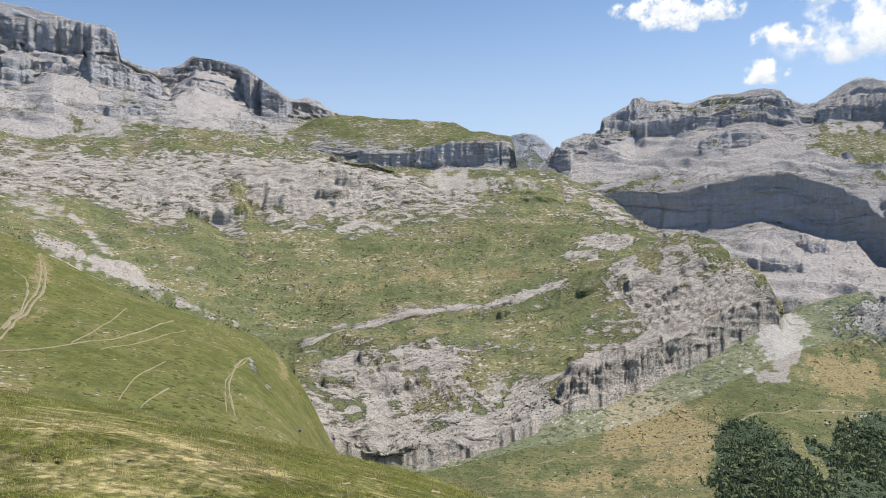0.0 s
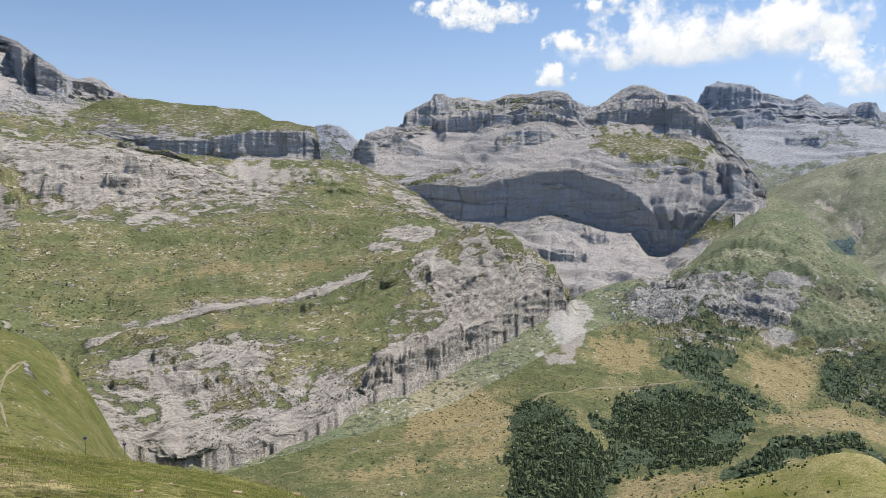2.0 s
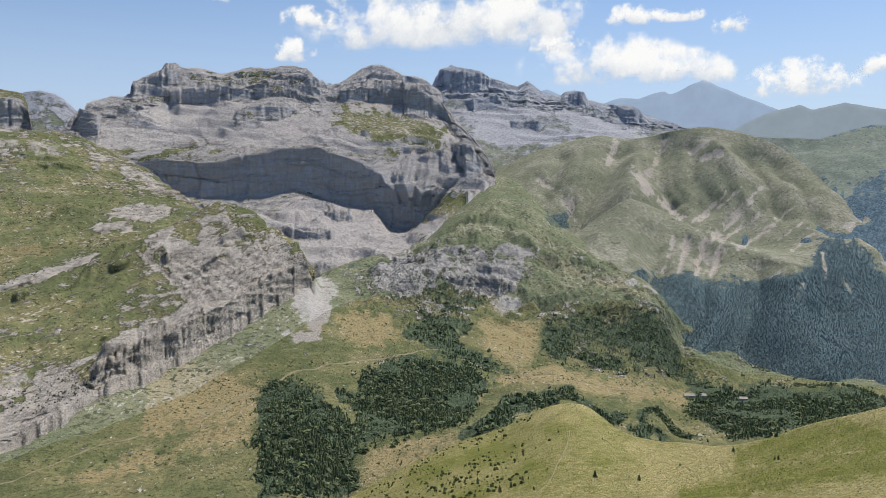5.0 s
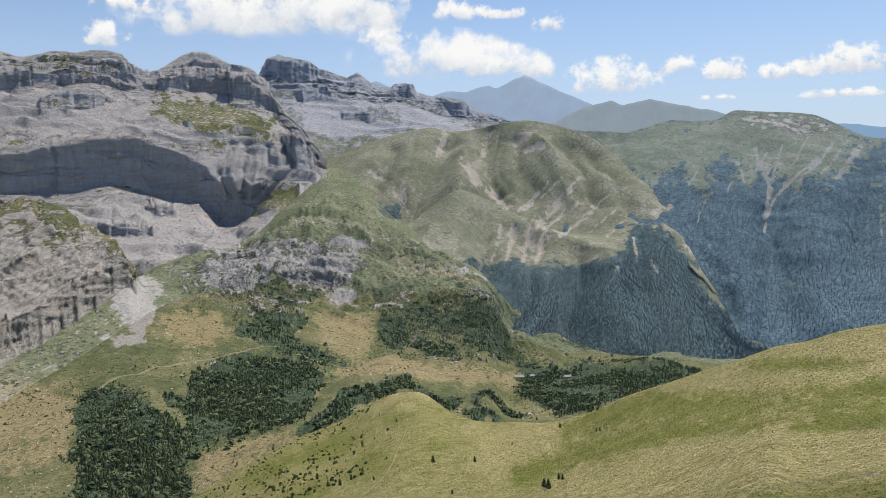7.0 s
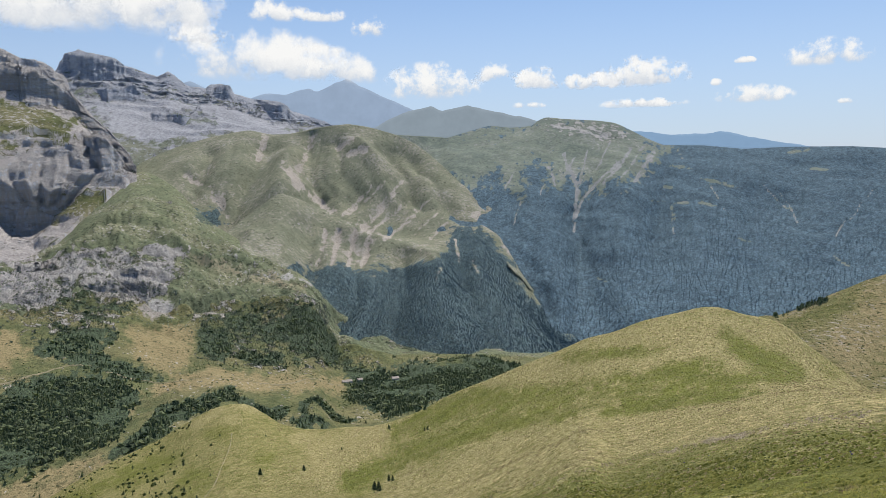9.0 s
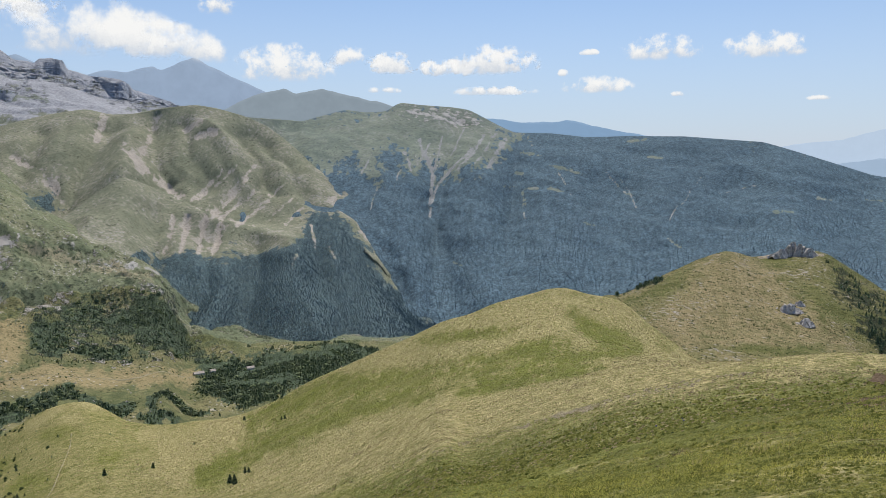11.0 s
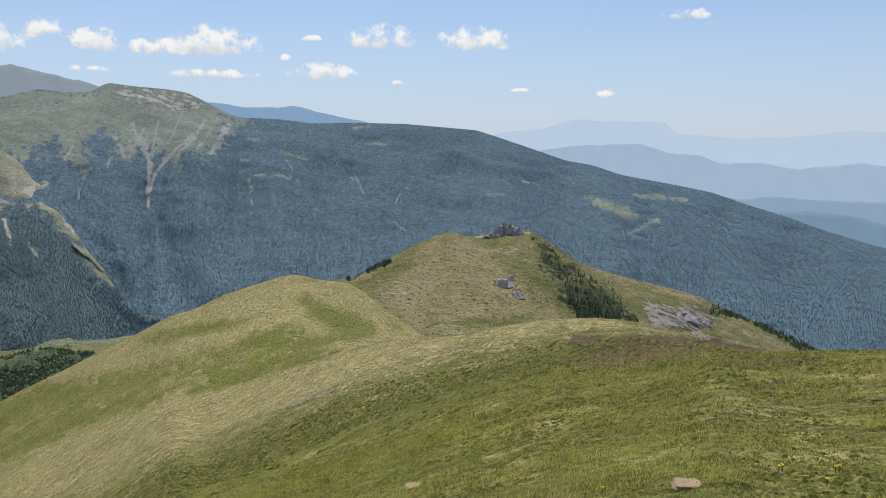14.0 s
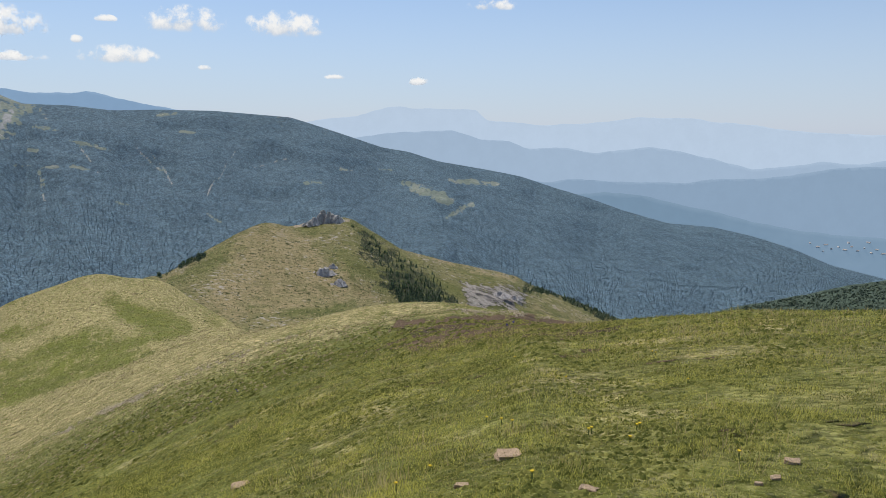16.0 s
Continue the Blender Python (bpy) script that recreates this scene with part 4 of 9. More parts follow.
HOME_HILL_A = ((-33.93, 150, -33.2), (-23.88, 150, -41.5), (-9.91, 160, -54.6), (4.48, 200, -87), (20.7, 350, -162), (26.54, 640, -270), (30.25, 690, -267), (34.47, 720, -253), (37.89, 720, -240), (40.51, 700, -215), (42.25, 690, -204), (44.2, 680, -199), (45.48, 640, -200), (46.56, 600, -197), (48.3, 570, -192), (50.03, 540, -184), (52.41, 520, -177), (54.77, 500, -168), (57.3, 480, -154), (59.37, 470, -142), (61.8, 460, -130), (63.78, 450, -120), (67.21, 440, -106), (69.77, 430, -94), (71.88, 430, -91), (74.02, 430, -84), (76.17, 430, -79), (77.88, 430, -74), (79.17, 430, -73), (80.03, 425, -75), (81.1, 420, -76), (82.39, 420, -76), (83.46, 415, -78), (85.19, 400, -86), (89.07, 360, -96), (97.33, 330, -93), (104.29, 300, -84), (117.2, 280, -85), (125.3, 260, -87), (139.75, 240, -85.6))
HOME_HILL_B = ((-33.94, 110, -25), (-23.89, 110, -31.2), (-9.94, 110, -39.2), (4.45, 120, -55.9), (20.62, 220, -119.3), (26.4, 420, -200), (34.37, 480, -193), (37.81, 480, -186), (42.17, 470, -171), (44.14, 465, -167), (46.53, 440, -164), (50.02, 420, -159), (54.77, 400, -147), (59.39, 380, -128), (63.82, 370, -112), (67.27, 360, -101), (69.83, 350, -90), (71.84, 345, -84), (73.99, 345, -80), (76.15, 345, -76), (77.87, 345, -74), (79.16, 340, -74), (80.46, 330, -77), (83.49, 325, -80), (85.22, 315, -81), (89.09, 280, -79.2), (97.35, 250, -72.1), (104.3, 220, -67), (117.26, 200, -66.9), (125.44, 180, -68.3), (139.95, 160, -63.3))
HOME_HILL_C = ((-33.94, 70, -15.9), (-23.9, 70, -20.1), (-9.95, 70, -25.5), (4.43, 75, -36.1), (20.54, 130, -79.8), (26.22, 260, -141.4), (34.19, 280, -138.9), (42.08, 300, -133), (46.49, 300, -129), (50.01, 290, -122.2), (54.78, 280, -113.9), (59.42, 270, -101.1), (63.86, 260, -89.7), (69.9, 250, -75.2), (71.79, 245, -71.3), (76.12, 245, -66.1), (79.16, 240, -62.1), (80.46, 238, -60.7), (83.49, 225, -58.7), (86.09, 200, -54.1), (89.1, 180, -52.3), (97.35, 160, -46.1), (104.3, 150, -46.9), (117.29, 130, -45.5), (125.49, 110, -43.4), (140.09, 100, -42.2))
HOME_HILL_D = ((-33.93, 40, -8.9), (-23.89, 40, -11.2), (-9.94, 40, -14.4), (4.43, 45, -21.6), (20.51, 80, -51), (26.08, 160, -95.7), (34.05, 170, -96.5), (42.01, 180, -91.3), (49.99, 180, -85.9), (54.79, 180, -81), (59.44, 180, -75.7), (63.91, 175, -68.3), (69.97, 170, -57.8), (71.73, 165, -57), (76.09, 165, -52.3), (79.15, 160, -47.7), (81.33, 158, -45), (83.5, 154, -41.8), (86.08, 150, -39.4), (89.06, 148, -38), (92.4, 142, -35.2), (95.24, 138, -32.8), (98.01, 135, -31.4), (100.71, 130, -30.1), (102.96, 126, -29.1), (105.49, 122, -28.4), (107.75, 120, -28.6), (108.27, 118, -27.7), (111.19, 118, -28.4), (113.32, 115, -28.3), (115.43, 112, -28.4), (117.94, 110, -29.1), (121.26, 95, -28.3), (125.32, 80, -27.4), (139.75, 60, -21.4))
HOME_HILL_E = ((-33.89, 26, -5.4), (-23.84, 26, -6.7), (-9.9, 26, -8.7), (4.46, 28, -12.6), (20.51, 45, -28.7), (33.95, 90, -56.2), (41.94, 95, -53.6), (49.97, 100, -52.6), (54.79, 100, -49.8), (59.47, 100, -46.8), (63.95, 98, -42.3), (70.03, 95, -35.7), (71.69, 93, -36.2), (76.07, 93, -33.5), (79.15, 92, -31.4), (83.52, 90, -28.5), (89.1, 84, -24.7), (93.27, 78, -21.7), (97.3, 72, -19.3), (101.17, 66, -17.1), (104.85, 60, -15.3), (107.77, 56, -14.8), (108.33, 56, -14.2), (111.22, 52, -13.9), (115.46, 46, -12.4), (117.96, 40, -10.9), (121.26, 32, -9.5), (125.2, 30, -9.2), (130.67, 30, -8.8), (139.35, 30, -8.4))
HOME_HILL_F = ((-33.81, 15, -2.6), (-30.47, 15, -2.8), (-27.22, 15, -3.1), (-23.77, 15, -3.4), (-20.12, 15, -3.7), (-16.29, 15, -4), (-9.84, 15, -4.5), (-3.97, 15, -4.9), (4.54, 15, -5.7), (12.18, 17, -7.7), (20.58, 20, -11.5), (41.83, 36, -23.9), (49.94, 40, -24.6), (54.81, 42, -24.3), (59.52, 44, -23.7), (64.01, 45, -22), (70.11, 46, -19.3), (71.64, 46, -19.9), (76.05, 45, -18.2), (79.14, 44, -17), (83.54, 42, -15.1), (89.15, 38, -12.7), (93.34, 34, -10.8), (97.39, 30, -9.2), (101.26, 27, -8), (104.94, 25, -7.1), (110.65, 22, -5.9), (111.23, 20, -5.5), (115.46, 19, -5), (117.93, 18, -4.6), (121.13, 17, -4.2), (124.98, 17, -4), (128.28, 17, -3.9), (131.43, 17, -3.8), (134.35, 17, -3.7), (139.01, 17, -3.6))
HOME_HILL_G = ((-33.98, 8, -1.8), (-23.89, 8, -2.1), (-9.94, 7, -2.5), (4.48, 7, -3), (20.53, 8, -5), (46.31, 14, -9.7), (59.56, 17, -10.4), (70.23, 18, -8.9), (79.13, 18, -8.3), (89.22, 16, -6.4), (97.5, 14, -5), (105.07, 13, -4.3), (110.78, 12, -3.6), (115.57, 9, -3), (125.18, 8, -2.5), (134.6, 8, -2.3), (139.27, 8, -2.2))
HOME_HILL = (HOME_HILL_A, HOME_HILL_B, HOME_HILL_C, HOME_HILL_D, HOME_HILL_E, HOME_HILL_F, HOME_HILL_G)
SPUR_FLANK = 41.8
ROCK, SCREE, WOOD, DRYNESS = 0, 1, 2, 3
HOME_PATCHES_1 = ((49.15, 422, 1.48, 31, 0.5), (50.9, 446, 1.48, 27, 0.55), (52.63, 468, 1.69, 27, 0.55), (51.1, 340, 1.06, 35, 0.4), (49.57, 294, 1.06, 30, 0.4), (52.19, 381, 0.85, 34, 0.4), (47.39, 372, 1.06, 17, 0.4),)
HOME_PATCHES_2 = ((42.24, 663, 1.69, 26, 1), (44.19, 646, 1.27, 27, 1), (43.09, 591, 1.27, 27, 1), (41.36, 644, 0.85, 33, 1), (47.85, 511, 1.27, 24, 1), (53.49, 445, 1.69, 34, 1), (50.88, 301, 2.12, 42, 0.8),)
HOME_PATCHES_3 = ((32.71, 561, 2.54, 79, 0.9), (36.12, 556, 2.96, 78, 0.9), (35.17, 394, 3.39, 39, 0.9), (39.51, 405, 2.54, 57, 0.7), (42.21, 550, 1.27, 60, 0.5), (45.65, 429, 1.27, 45, 0.7), (57.32, 325, 3.39, 45, 0.8), (63.44, 316, 3.81, 41, 0.7), (72.79, 198, 3.39, 16, 1), (69.14, 295, 2.54, 20, 0.5),)
HOME_PATCHES_4 = ((59.35, 336, 3.81, 47, 0.8), (63.41, 350, 2.54, 49, 0.7), (54.67, 307, 3.39, 43, 0.8), (60.48, 269, 2.54, 25, 1), (65.4, 247, 2.54, 21, 1), (70.06, 217, 2.54, 21, 1), (73.51, 225, 2.12, 15, 1), (75.66, 173, 2.54, 11, 1), (78.72, 162, 1.69, 12, 1), (82.62, 335, 1.69, 12, 1), (80.89, 346, 1.27, 9, 1), (57.46, 421, 2.54, 56, 0.7), (55.47, 347, 2.54, 49, 0.7), (83.92, 270, 1.27, 36, 1),)
HOME_PATCHES_5 = ((66.62, 191, 3.81, 23, 1), (72.61, 170, 3.81, 17, 1), (76.96, 132, 3.39, 15, 1), (59.25, 241, 2.96, 34, 1), (53.52, 272, 2.54, 38, 0.8), (83.06, 253, 2.54, 35, 1), (95.34, 46, 5.08, 7, 0.8), (89.13, 46, 5.08, 6, 0.8),)
HOME_PATCHES_6 = ((70.1, 282, 3.81, 16, 1), (73.97, 292, 2.54, 16, 1), (63.23, 173, 2.54, 16, 0.8), (68.28, 130, 3.81, 15, 1), (76.08, 107, 3.81, 8, 1), (81.34, 102, 3.39, 6, 1), (60.31, 132, 2.96, 15, 0.8), (77.87, 319, 2.12, 24, 1), (76.14, 299, 2.54, 20, 1), (71.84, 320, 3.39, 24, 1), (82.63, 176, 3.39, 25, 1), (76.08, 129, 5.08, 18, 1), (86.96, 107, 3.39, 15, 1), (78.74, 396, 1.69, 12, 1),)
HOME_PATCHES_7 = ((73.86, 67, 1.06, 5, 0.5), (76.06, 70, 1.27, 5, 0.5), (78.7, 71, 1.27, 5, 0.5), (81.78, 71, 1.48, 6, 0.5), (84.82, 71, 1.69, 6, 0.5), (88.26, 82, 1.69, 7, 0.5), (91.61, 88, 1.69, 5, 0.5), (94.47, 98, 1.69, 6, 0.5), (77, 308, 1.69, 14, 0.6),)
HOME_PATCHES_8 = ((99.95, 106, 3.81, 15, 0.6), (106.46, 84, 3.39, 12, 0.7), (110.77, 91, 2.54, 13, 0.7),)
HOME_PATCHES_9 = ((101.2, 43, 2.12, 6, 1), (104.88, 40, 3.39, 6, 1), (108.37, 36, 3.39, 5, 1), (110.33, 67, 2.54, 9, 1),)
HOME_PATCHES_10 = ((100.77, 74, 2.54, 5, 0.7), (104.84, 65, 2.54, 6, 0.7), (108.31, 70, 2.96, 9, 0.7),)
HOME_PATCHES_11 = ((102.35, 33, 2.54, 5, 1), (105.63, 28, 3.39, 6, 1), (108.4, 25, 2.96, 5, 1),)
HOME_PATCHES_12 = ((108.64, 31, 4.66, 4, 1), (111.22, 51, 3.81, 7, 1), (114.62, 19, 2.96, 9, 1), (116.71, 16, 1.69, 1, 1), (112.92, 65, 2.12, 9, 1), (105.17, 31, 2.96, 4, 1), (100.8, 29, 2.12, 3, 0.6),)
HOME_PATCHES_13 = ((113.05, 7, 8.47, 2, 0.3), (95.46, 9, 8.47, 3, 0.35), (125.06, 12, 8.47, 3, 0.5),)
HOME_PATCHES_14 = ((-27.3, 9, 8.47, 3, 0.6), (-25.67, 7, 10.58, 2, 0.6), (-16.43, 7, 8.47, 1, 0.55), (-18.29, 8, 8.47, 2, 0.5), (-6.15, 8, 5.08, 2, 0.4),)
HOME_PATCHES = ((SCREE, HOME_PATCHES_1), (DRYNESS, HOME_PATCHES_2), (-1, HOME_PATCHES_3), (-1, HOME_PATCHES_4), (-1, HOME_PATCHES_5), (DRYNESS, HOME_PATCHES_6), (SCREE, HOME_PATCHES_7), (SCREE, HOME_PATCHES_8), (ROCK, HOME_PATCHES_9), (SCREE, HOME_PATCHES_10), (ROCK, HOME_PATCHES_11), (ROCK, HOME_PATCHES_12), (DRYNESS, HOME_PATCHES_13), (DRYNESS, HOME_PATCHES_14))
WEST_PATCHES_1 = ((-26.67, 3066, 1.9, 135, 1), (-16.22, 3281, 1.69, 237, 1), (-24.96, 3141, 1.27, 93, 1), (-18.9, 3230, 2.12, 264, 1), (-21.18, 2773, 3.39, 126, 1), (-27.8, 2688, 3.39, 96, 1),)
WEST_PATCHES_2 = ((-25.11, 2664, 1.06, 50, 0.7), (-9.14, 2941, 1.69, 196, 0.8),)
WEST_PATCHES_3 = ((-28.76, 2744, 1.69, 66, 0.8), (-21.17, 2837, 2.12, 66, 0.8), (-14.37, 2748, 1.69, 110, 0.8), (-10.72, 3240, 1.69, 150, 1),)
WEST_PATCHES = ((SCREE, WEST_PATCHES_1), (-1, WEST_PATCHES_2), (ROCK, WEST_PATCHES_3))
BOWL_PATCHES_1 = ((1.63, 2255, 3.81, 102, 1), (6.24, 2236, 1.69, 88, 0.6), (-6.04, 1848, 1.69, 32, 1), (-3.94, 1857, 0.85, 33, 1),)
BOWL_PATCHES_2 = ((-19.52, 2062, 3.81, 56, 1), (-12.52, 2069, 3.39, 78, 1), (-6.79, 2080, 2.54, 58, 1), (-9.3, 2000, 2.54, 43, 1), (-15.76, 1958, 2.54, 47, 1), (-21.74, 2072, 1.27, 31, 1), (-29.28, 2023, 2.12, 106, 1), (-28.58, 2129, 2.12, 61, 0.7),)
BOWL_PATCHES_3 = ((11.54, 1785, 2.12, 69, 1), (9.89, 1663, 1.69, 41, 1), (-7.94, 1230, 2.12, 12, 1), (-5.39, 1283, 2.54, 20, 1), (-1.13, 1344, 3.39, 20, 1), (3.97, 1378, 2.96, 6, 1), (13.16, 1825, 1.69, 68, 1),)
BOWL_PATCHES_4 = ((-23.4, 1437, 2.54, 53, 0.8), (-21.27, 1392, 2.12, 31, 0.8), (-26.81, 1517, 2.54, 85, 0.7), (-14.21, 1900, 0.34, 81, 0.5), (-10.94, 1488, 0.25, 69, 0.5), (-19.72, 1549, 2.12, 27, 0.5), (-16.73, 1444, 2.12, 22, 0.5),)
BOWL_PATCHES_5 = ((-25.01, 1857, 3.39, 105, 0.8), (-9.39, 1772, 4.23, 88, 0.7), (7.03, 1977, 3.39, 164, 0.8), (-18.29, 2290, 6.35, 59, 0.7), (4.97, 2165, 2.54, 93, 0.7), (-4.39, 1734, 4.23, 93, 0.6), (9.13, 2196, 2.54, 115, 0.8),)
BOWL_PATCHES_6 = ((-1.49, 1551, 4.23, 44, 1), (4.86, 1551, 3.81, 49, 0.8), (-7, 1492, 3.39, 29, 0.6),)
BOWL_PATCHES = ((SCREE, BOWL_PATCHES_1), (ROCK, BOWL_PATCHES_2), (ROCK, BOWL_PATCHES_3), (SCREE, BOWL_PATCHES_4), (-1, BOWL_PATCHES_5), (DRYNESS, BOWL_PATCHES_6))
SLAB_PATCHES_1 = ((17.08, 1429, 3.81, 87, 1), (14.32, 1426, 2.12, 72, 1), (-5.94, 1020, 3.39, 86, 1), (-1.22, 1111, 2.96, 50, 1), (20.5, 1408, 2.54, 81, 1), (16.28, 1325, 2.54, 82, 1), (-8, 1077, 1.69, 58, 1),)
SLAB_PATCHES_2 = ((2.98, 1013, 1.48, 39, 1), (3.43, 1056, 1.06, 27, 1),)
SLAB_PATCHES_3 = ((4.77, 1221, 3.81, 62, 1), (9, 1311, 2.54, 53, 1), (4.31, 1124, 2.54, 43, 1), (7.26, 1127, 2.12, 50, 1), (2.11, 971, 1.69, 29, 1), (8.07, 1033, 1.27, 27, 1), (9.37, 1189, 1.69, 40, 1), (0.54, 1228, 2.54, 37, 0.7),)
SLAB_PATCHES_4 = ((-1.17, 1216, 2.54, 34, 1), (-3.72, 1186, 2.12, 33, 1),)
SLAB_PATCHES = ((ROCK, SLAB_PATCHES_1), (SCREE, SLAB_PATCHES_2), (-1, SLAB_PATCHES_3), (DRYNESS, SLAB_PATCHES_4))
PATH_HILL_PATCHES_1 = ((-28.77, 1003, 1.69, 19, 0.7), (-27.16, 1000, 2.12, 23, 0.7), (-24.12, 992, 2.54, 14, 0.7), (-21.29, 978, 2.12, 4, 0.6),)
PATH_HILL_PATCHES_2 = ((-28.23, 800, 0.76, 132, 0.8), (-28.98, 663, 1.27, 45, 0.8), (-27.69, 902, 0.59, 94, 0.8), (-28.45, 524, 2.54, 25, 0.6), (-30.13, 458, 1.69, 26, 0.8), (-27.86, 454, 1.69, 18, 0.7), (-13.28, 920, 1.69, 9, 1), (-12.13, 846, 0.59, 76, 1), (-10.52, 852, 0.59, 27, 1), (-29.78, 487, 1.69, 44, 0.8),)
PATH_HILL_PATCHES_3 = ((-13.96, 670, 1.27, 42, 0.6), (-14.53, 723, 0.63, 21, 0.8),)
PATH_HILL_PATCHES = ((SCREE, PATH_HILL_PATCHES_1), (DRYNESS, PATH_HILL_PATCHES_2), (ROCK, PATH_HILL_PATCHES_3))
VALLEY_PATCHES_1 = ((40.21, 1355, 1.69, 89, 1), (38.85, 1053, 2.54, 54, 1), (44.44, 1060, 3.81, 50, 1), (18.38, 894, 3.39, 32, 1), (16.94, 843, 2.54, 32, 1), (27.92, 1260, 2.96, 81, 1), (32.38, 780, 2.54, 21, 1), (35.43, 978, 1.27, 65, 1), (41.43, 1129, 1.69, 90, 1), (57.28, 1262, 2.54, 54, 1),)
VALLEY_PATCHES_2 = ((35.83, 2261, 3.39, 220, 0.6), (39.05, 2234, 2.54, 165, 0.6),)
VALLEY_PATCHES_3 = ((42.38, 1525, 2.54, 114, 0.5), (45.79, 1480, 3.39, 144, 0.5), (48.78, 1366, 2.54, 94, 0.5), (44.9, 1280, 3.81, 73, 0.5), (36.64, 1990, 2.96, 73, 0.45), (34.94, 1822, 2.96, 53, 0.5), (32.08, 1757, 2.96, 64, 0.5), (38.36, 2277, 2.12, 94, 0.45), (39.93, 1836, 1.27, 70, 0.4),)
VALLEY_PATCHES_4 = ((39.11, 1908, 1.27, 53, 0.6), (42.09, 2285, 1.27, 77, 0.6), (35.73, 1722, 2.96, 40, 0.5), (31.64, 1673, 2.54, 44, 0.5), (38.21, 1703, 1.69, 49, 0.5),)
VALLEY_PATCHES_5 = ((46.69, 1786, 1.9, 50, 1), (45.42, 1810, 1.27, 26, 0.8), (48.39, 1789, 1.06, 39, 0.8), (43.3, 1846, 1.69, 25, 0.5),)
VALLEY_PATCHES_6 = ((35.83, 2002, 3.39, 66, 0.55), (32.94, 1872, 2.54, 63, 0.5), (39.86, 1851, 1.69, 62, 0.55), (37.45, 2355, 1.69, 70, 0.5),)
VALLEY_PATCHES_7 = ((12.12, 808, 2.96, 37, 1), (8.8, 787, 2.54, 27, 0.7), (27.24, 1288, 3.39, 61, 1),)
VALLEY_PATCHES_8 = ((3.31, 826, 3.39, 27, 0.8), (14.21, 1006, 4.23, 55, 0.8), (8.84, 898, 5.08, 44, 0.7), (17.01, 1086, 3.39, 50, 0.7),)
VALLEY_PATCHES_9 = ((24.01, 1327, 1.48, 126, 1), (22.79, 1161, 1.69, 36, 1), (23.56, 1412, 0.85, 35, 1), (38.35, 1536, 1.06, 57, 1),)
VALLEY_PATCHES_10 = ((31.67, 1659, 5.08, 160, 0.45), (37.05, 1708, 2.54, 94, 0.55), (38.66, 1848, 2.54, 88, 0.45), (28.29, 1593, 2.54, 102, 0.5), (33.75, 1382, 2.54, 99, 0.45),)
VALLEY_PATCHES_11 = ((28.73, 1762, 2.96, 48, 0.8), (34.59, 1747, 2.54, 43, 0.6), (37.86, 1778, 2.12, 53, 0.6), (33.75, 1466, 2.96, 111, 0.5), (30.82, 1482, 2.54, 72, 0.5),)
VALLEY_PATCHES_12 = ((44.05, 1328, 2.12, 77, 0.6), (46.61, 1233, 2.54, 63, 0.6), (47.95, 1616, 2.54, 68, 0.5), (36.53, 1665, 2.12, 80, 0.7), (29.23, 1590, 2.54, 92, 0.6), (32.06, 1712, 3.39, 61, 0.5),)
VALLEY_PATCHES_13 = ((20.75, 945, 1.9, 40, 1), (22.66, 862, 3.17, 79, 1), (24.36, 758, 2.75, 73, 1), (21.37, 755, 2.12, 77, 1), (26.01, 827, 2.54, 62, 1), (27.66, 912, 2.96, 61, 1), (30.47, 949, 3.39, 94, 1), (32.93, 972, 2.54, 114, 1), (31.38, 1088, 2.54, 48, 1), (34.64, 1066, 2.12, 69, 1), (33.68, 856, 2.03, 63, 1), (29.56, 837, 2.54, 43, 0.7), (36.97, 1138, 1.44, 32, 1), (34.29, 1184, 2.54, 29, 1), (31.87, 1232, 2.12, 29, 0.8),)
VALLEY_PATCHES_14 = ((38.8, 897, 1.78, 54, 1), (41.39, 931, 2.12, 43, 1), (37.47, 812, 1.52, 30, 1), (35.32, 780, 1.78, 20, 1), (31.93, 753, 2.12, 18, 0.8), (45.7, 903, 2.54, 52, 1), (48.74, 873, 2.96, 70, 1), (50.9, 957, 2.54, 39, 1), (43.12, 957, 1.69, 35, 1), (53.06, 1137, 1.44, 131, 1), (55.61, 1083, 2.54, 96, 1), (58.54, 1145, 2.96, 94, 1), (61.39, 1220, 2.54, 70, 1), (62.98, 1325, 2.96, 122, 1),)
VALLEY_PATCHES_15 = ((42.34, 1340, 1.69, 92, 0.85), (44.94, 1471, 2.54, 110, 0.85), (47.94, 1459, 2.54, 128, 0.9), (50.07, 1454, 2.12, 124, 0.9), (45.76, 1291, 3.39, 46, 0.8), (33.94, 1314, 2.12, 100, 0.8), (35.66, 1536, 2.12, 82, 0.7), (33.23, 1599, 2.54, 71, 0.6), (30.66, 1232, 2.12, 45, 0.6), (39.85, 1591, 1.27, 37, 0.6),)
VALLEY_PATCHES_16 = ((49.61, 911, 0.93, 32, 1), (52.84, 967, 0.76, 30, 1), (58.32, 1304, 2.33, 48, 1),)
VALLEY_PATCHES = ((DRYNESS, VALLEY_PATCHES_1), (-1, VALLEY_PATCHES_2), (ROCK, VALLEY_PATCHES_3), (WOOD, VALLEY_PATCHES_4), (SCREE, VALLEY_PATCHES_5), (ROCK, VALLEY_PATCHES_6), (DRYNESS, VALLEY_PATCHES_7), (-1, VALLEY_PATCHES_8), (SCREE, VALLEY_PATCHES_9), (ROCK, VALLEY_PATCHES_10), (WOOD, VALLEY_PATCHES_11), (ROCK, VALLEY_PATCHES_12), (WOOD, VALLEY_PATCHES_13), (WOOD, VALLEY_PATCHES_14), (WOOD, VALLEY_PATCHES_15), (-1, VALLEY_PATCHES_16))
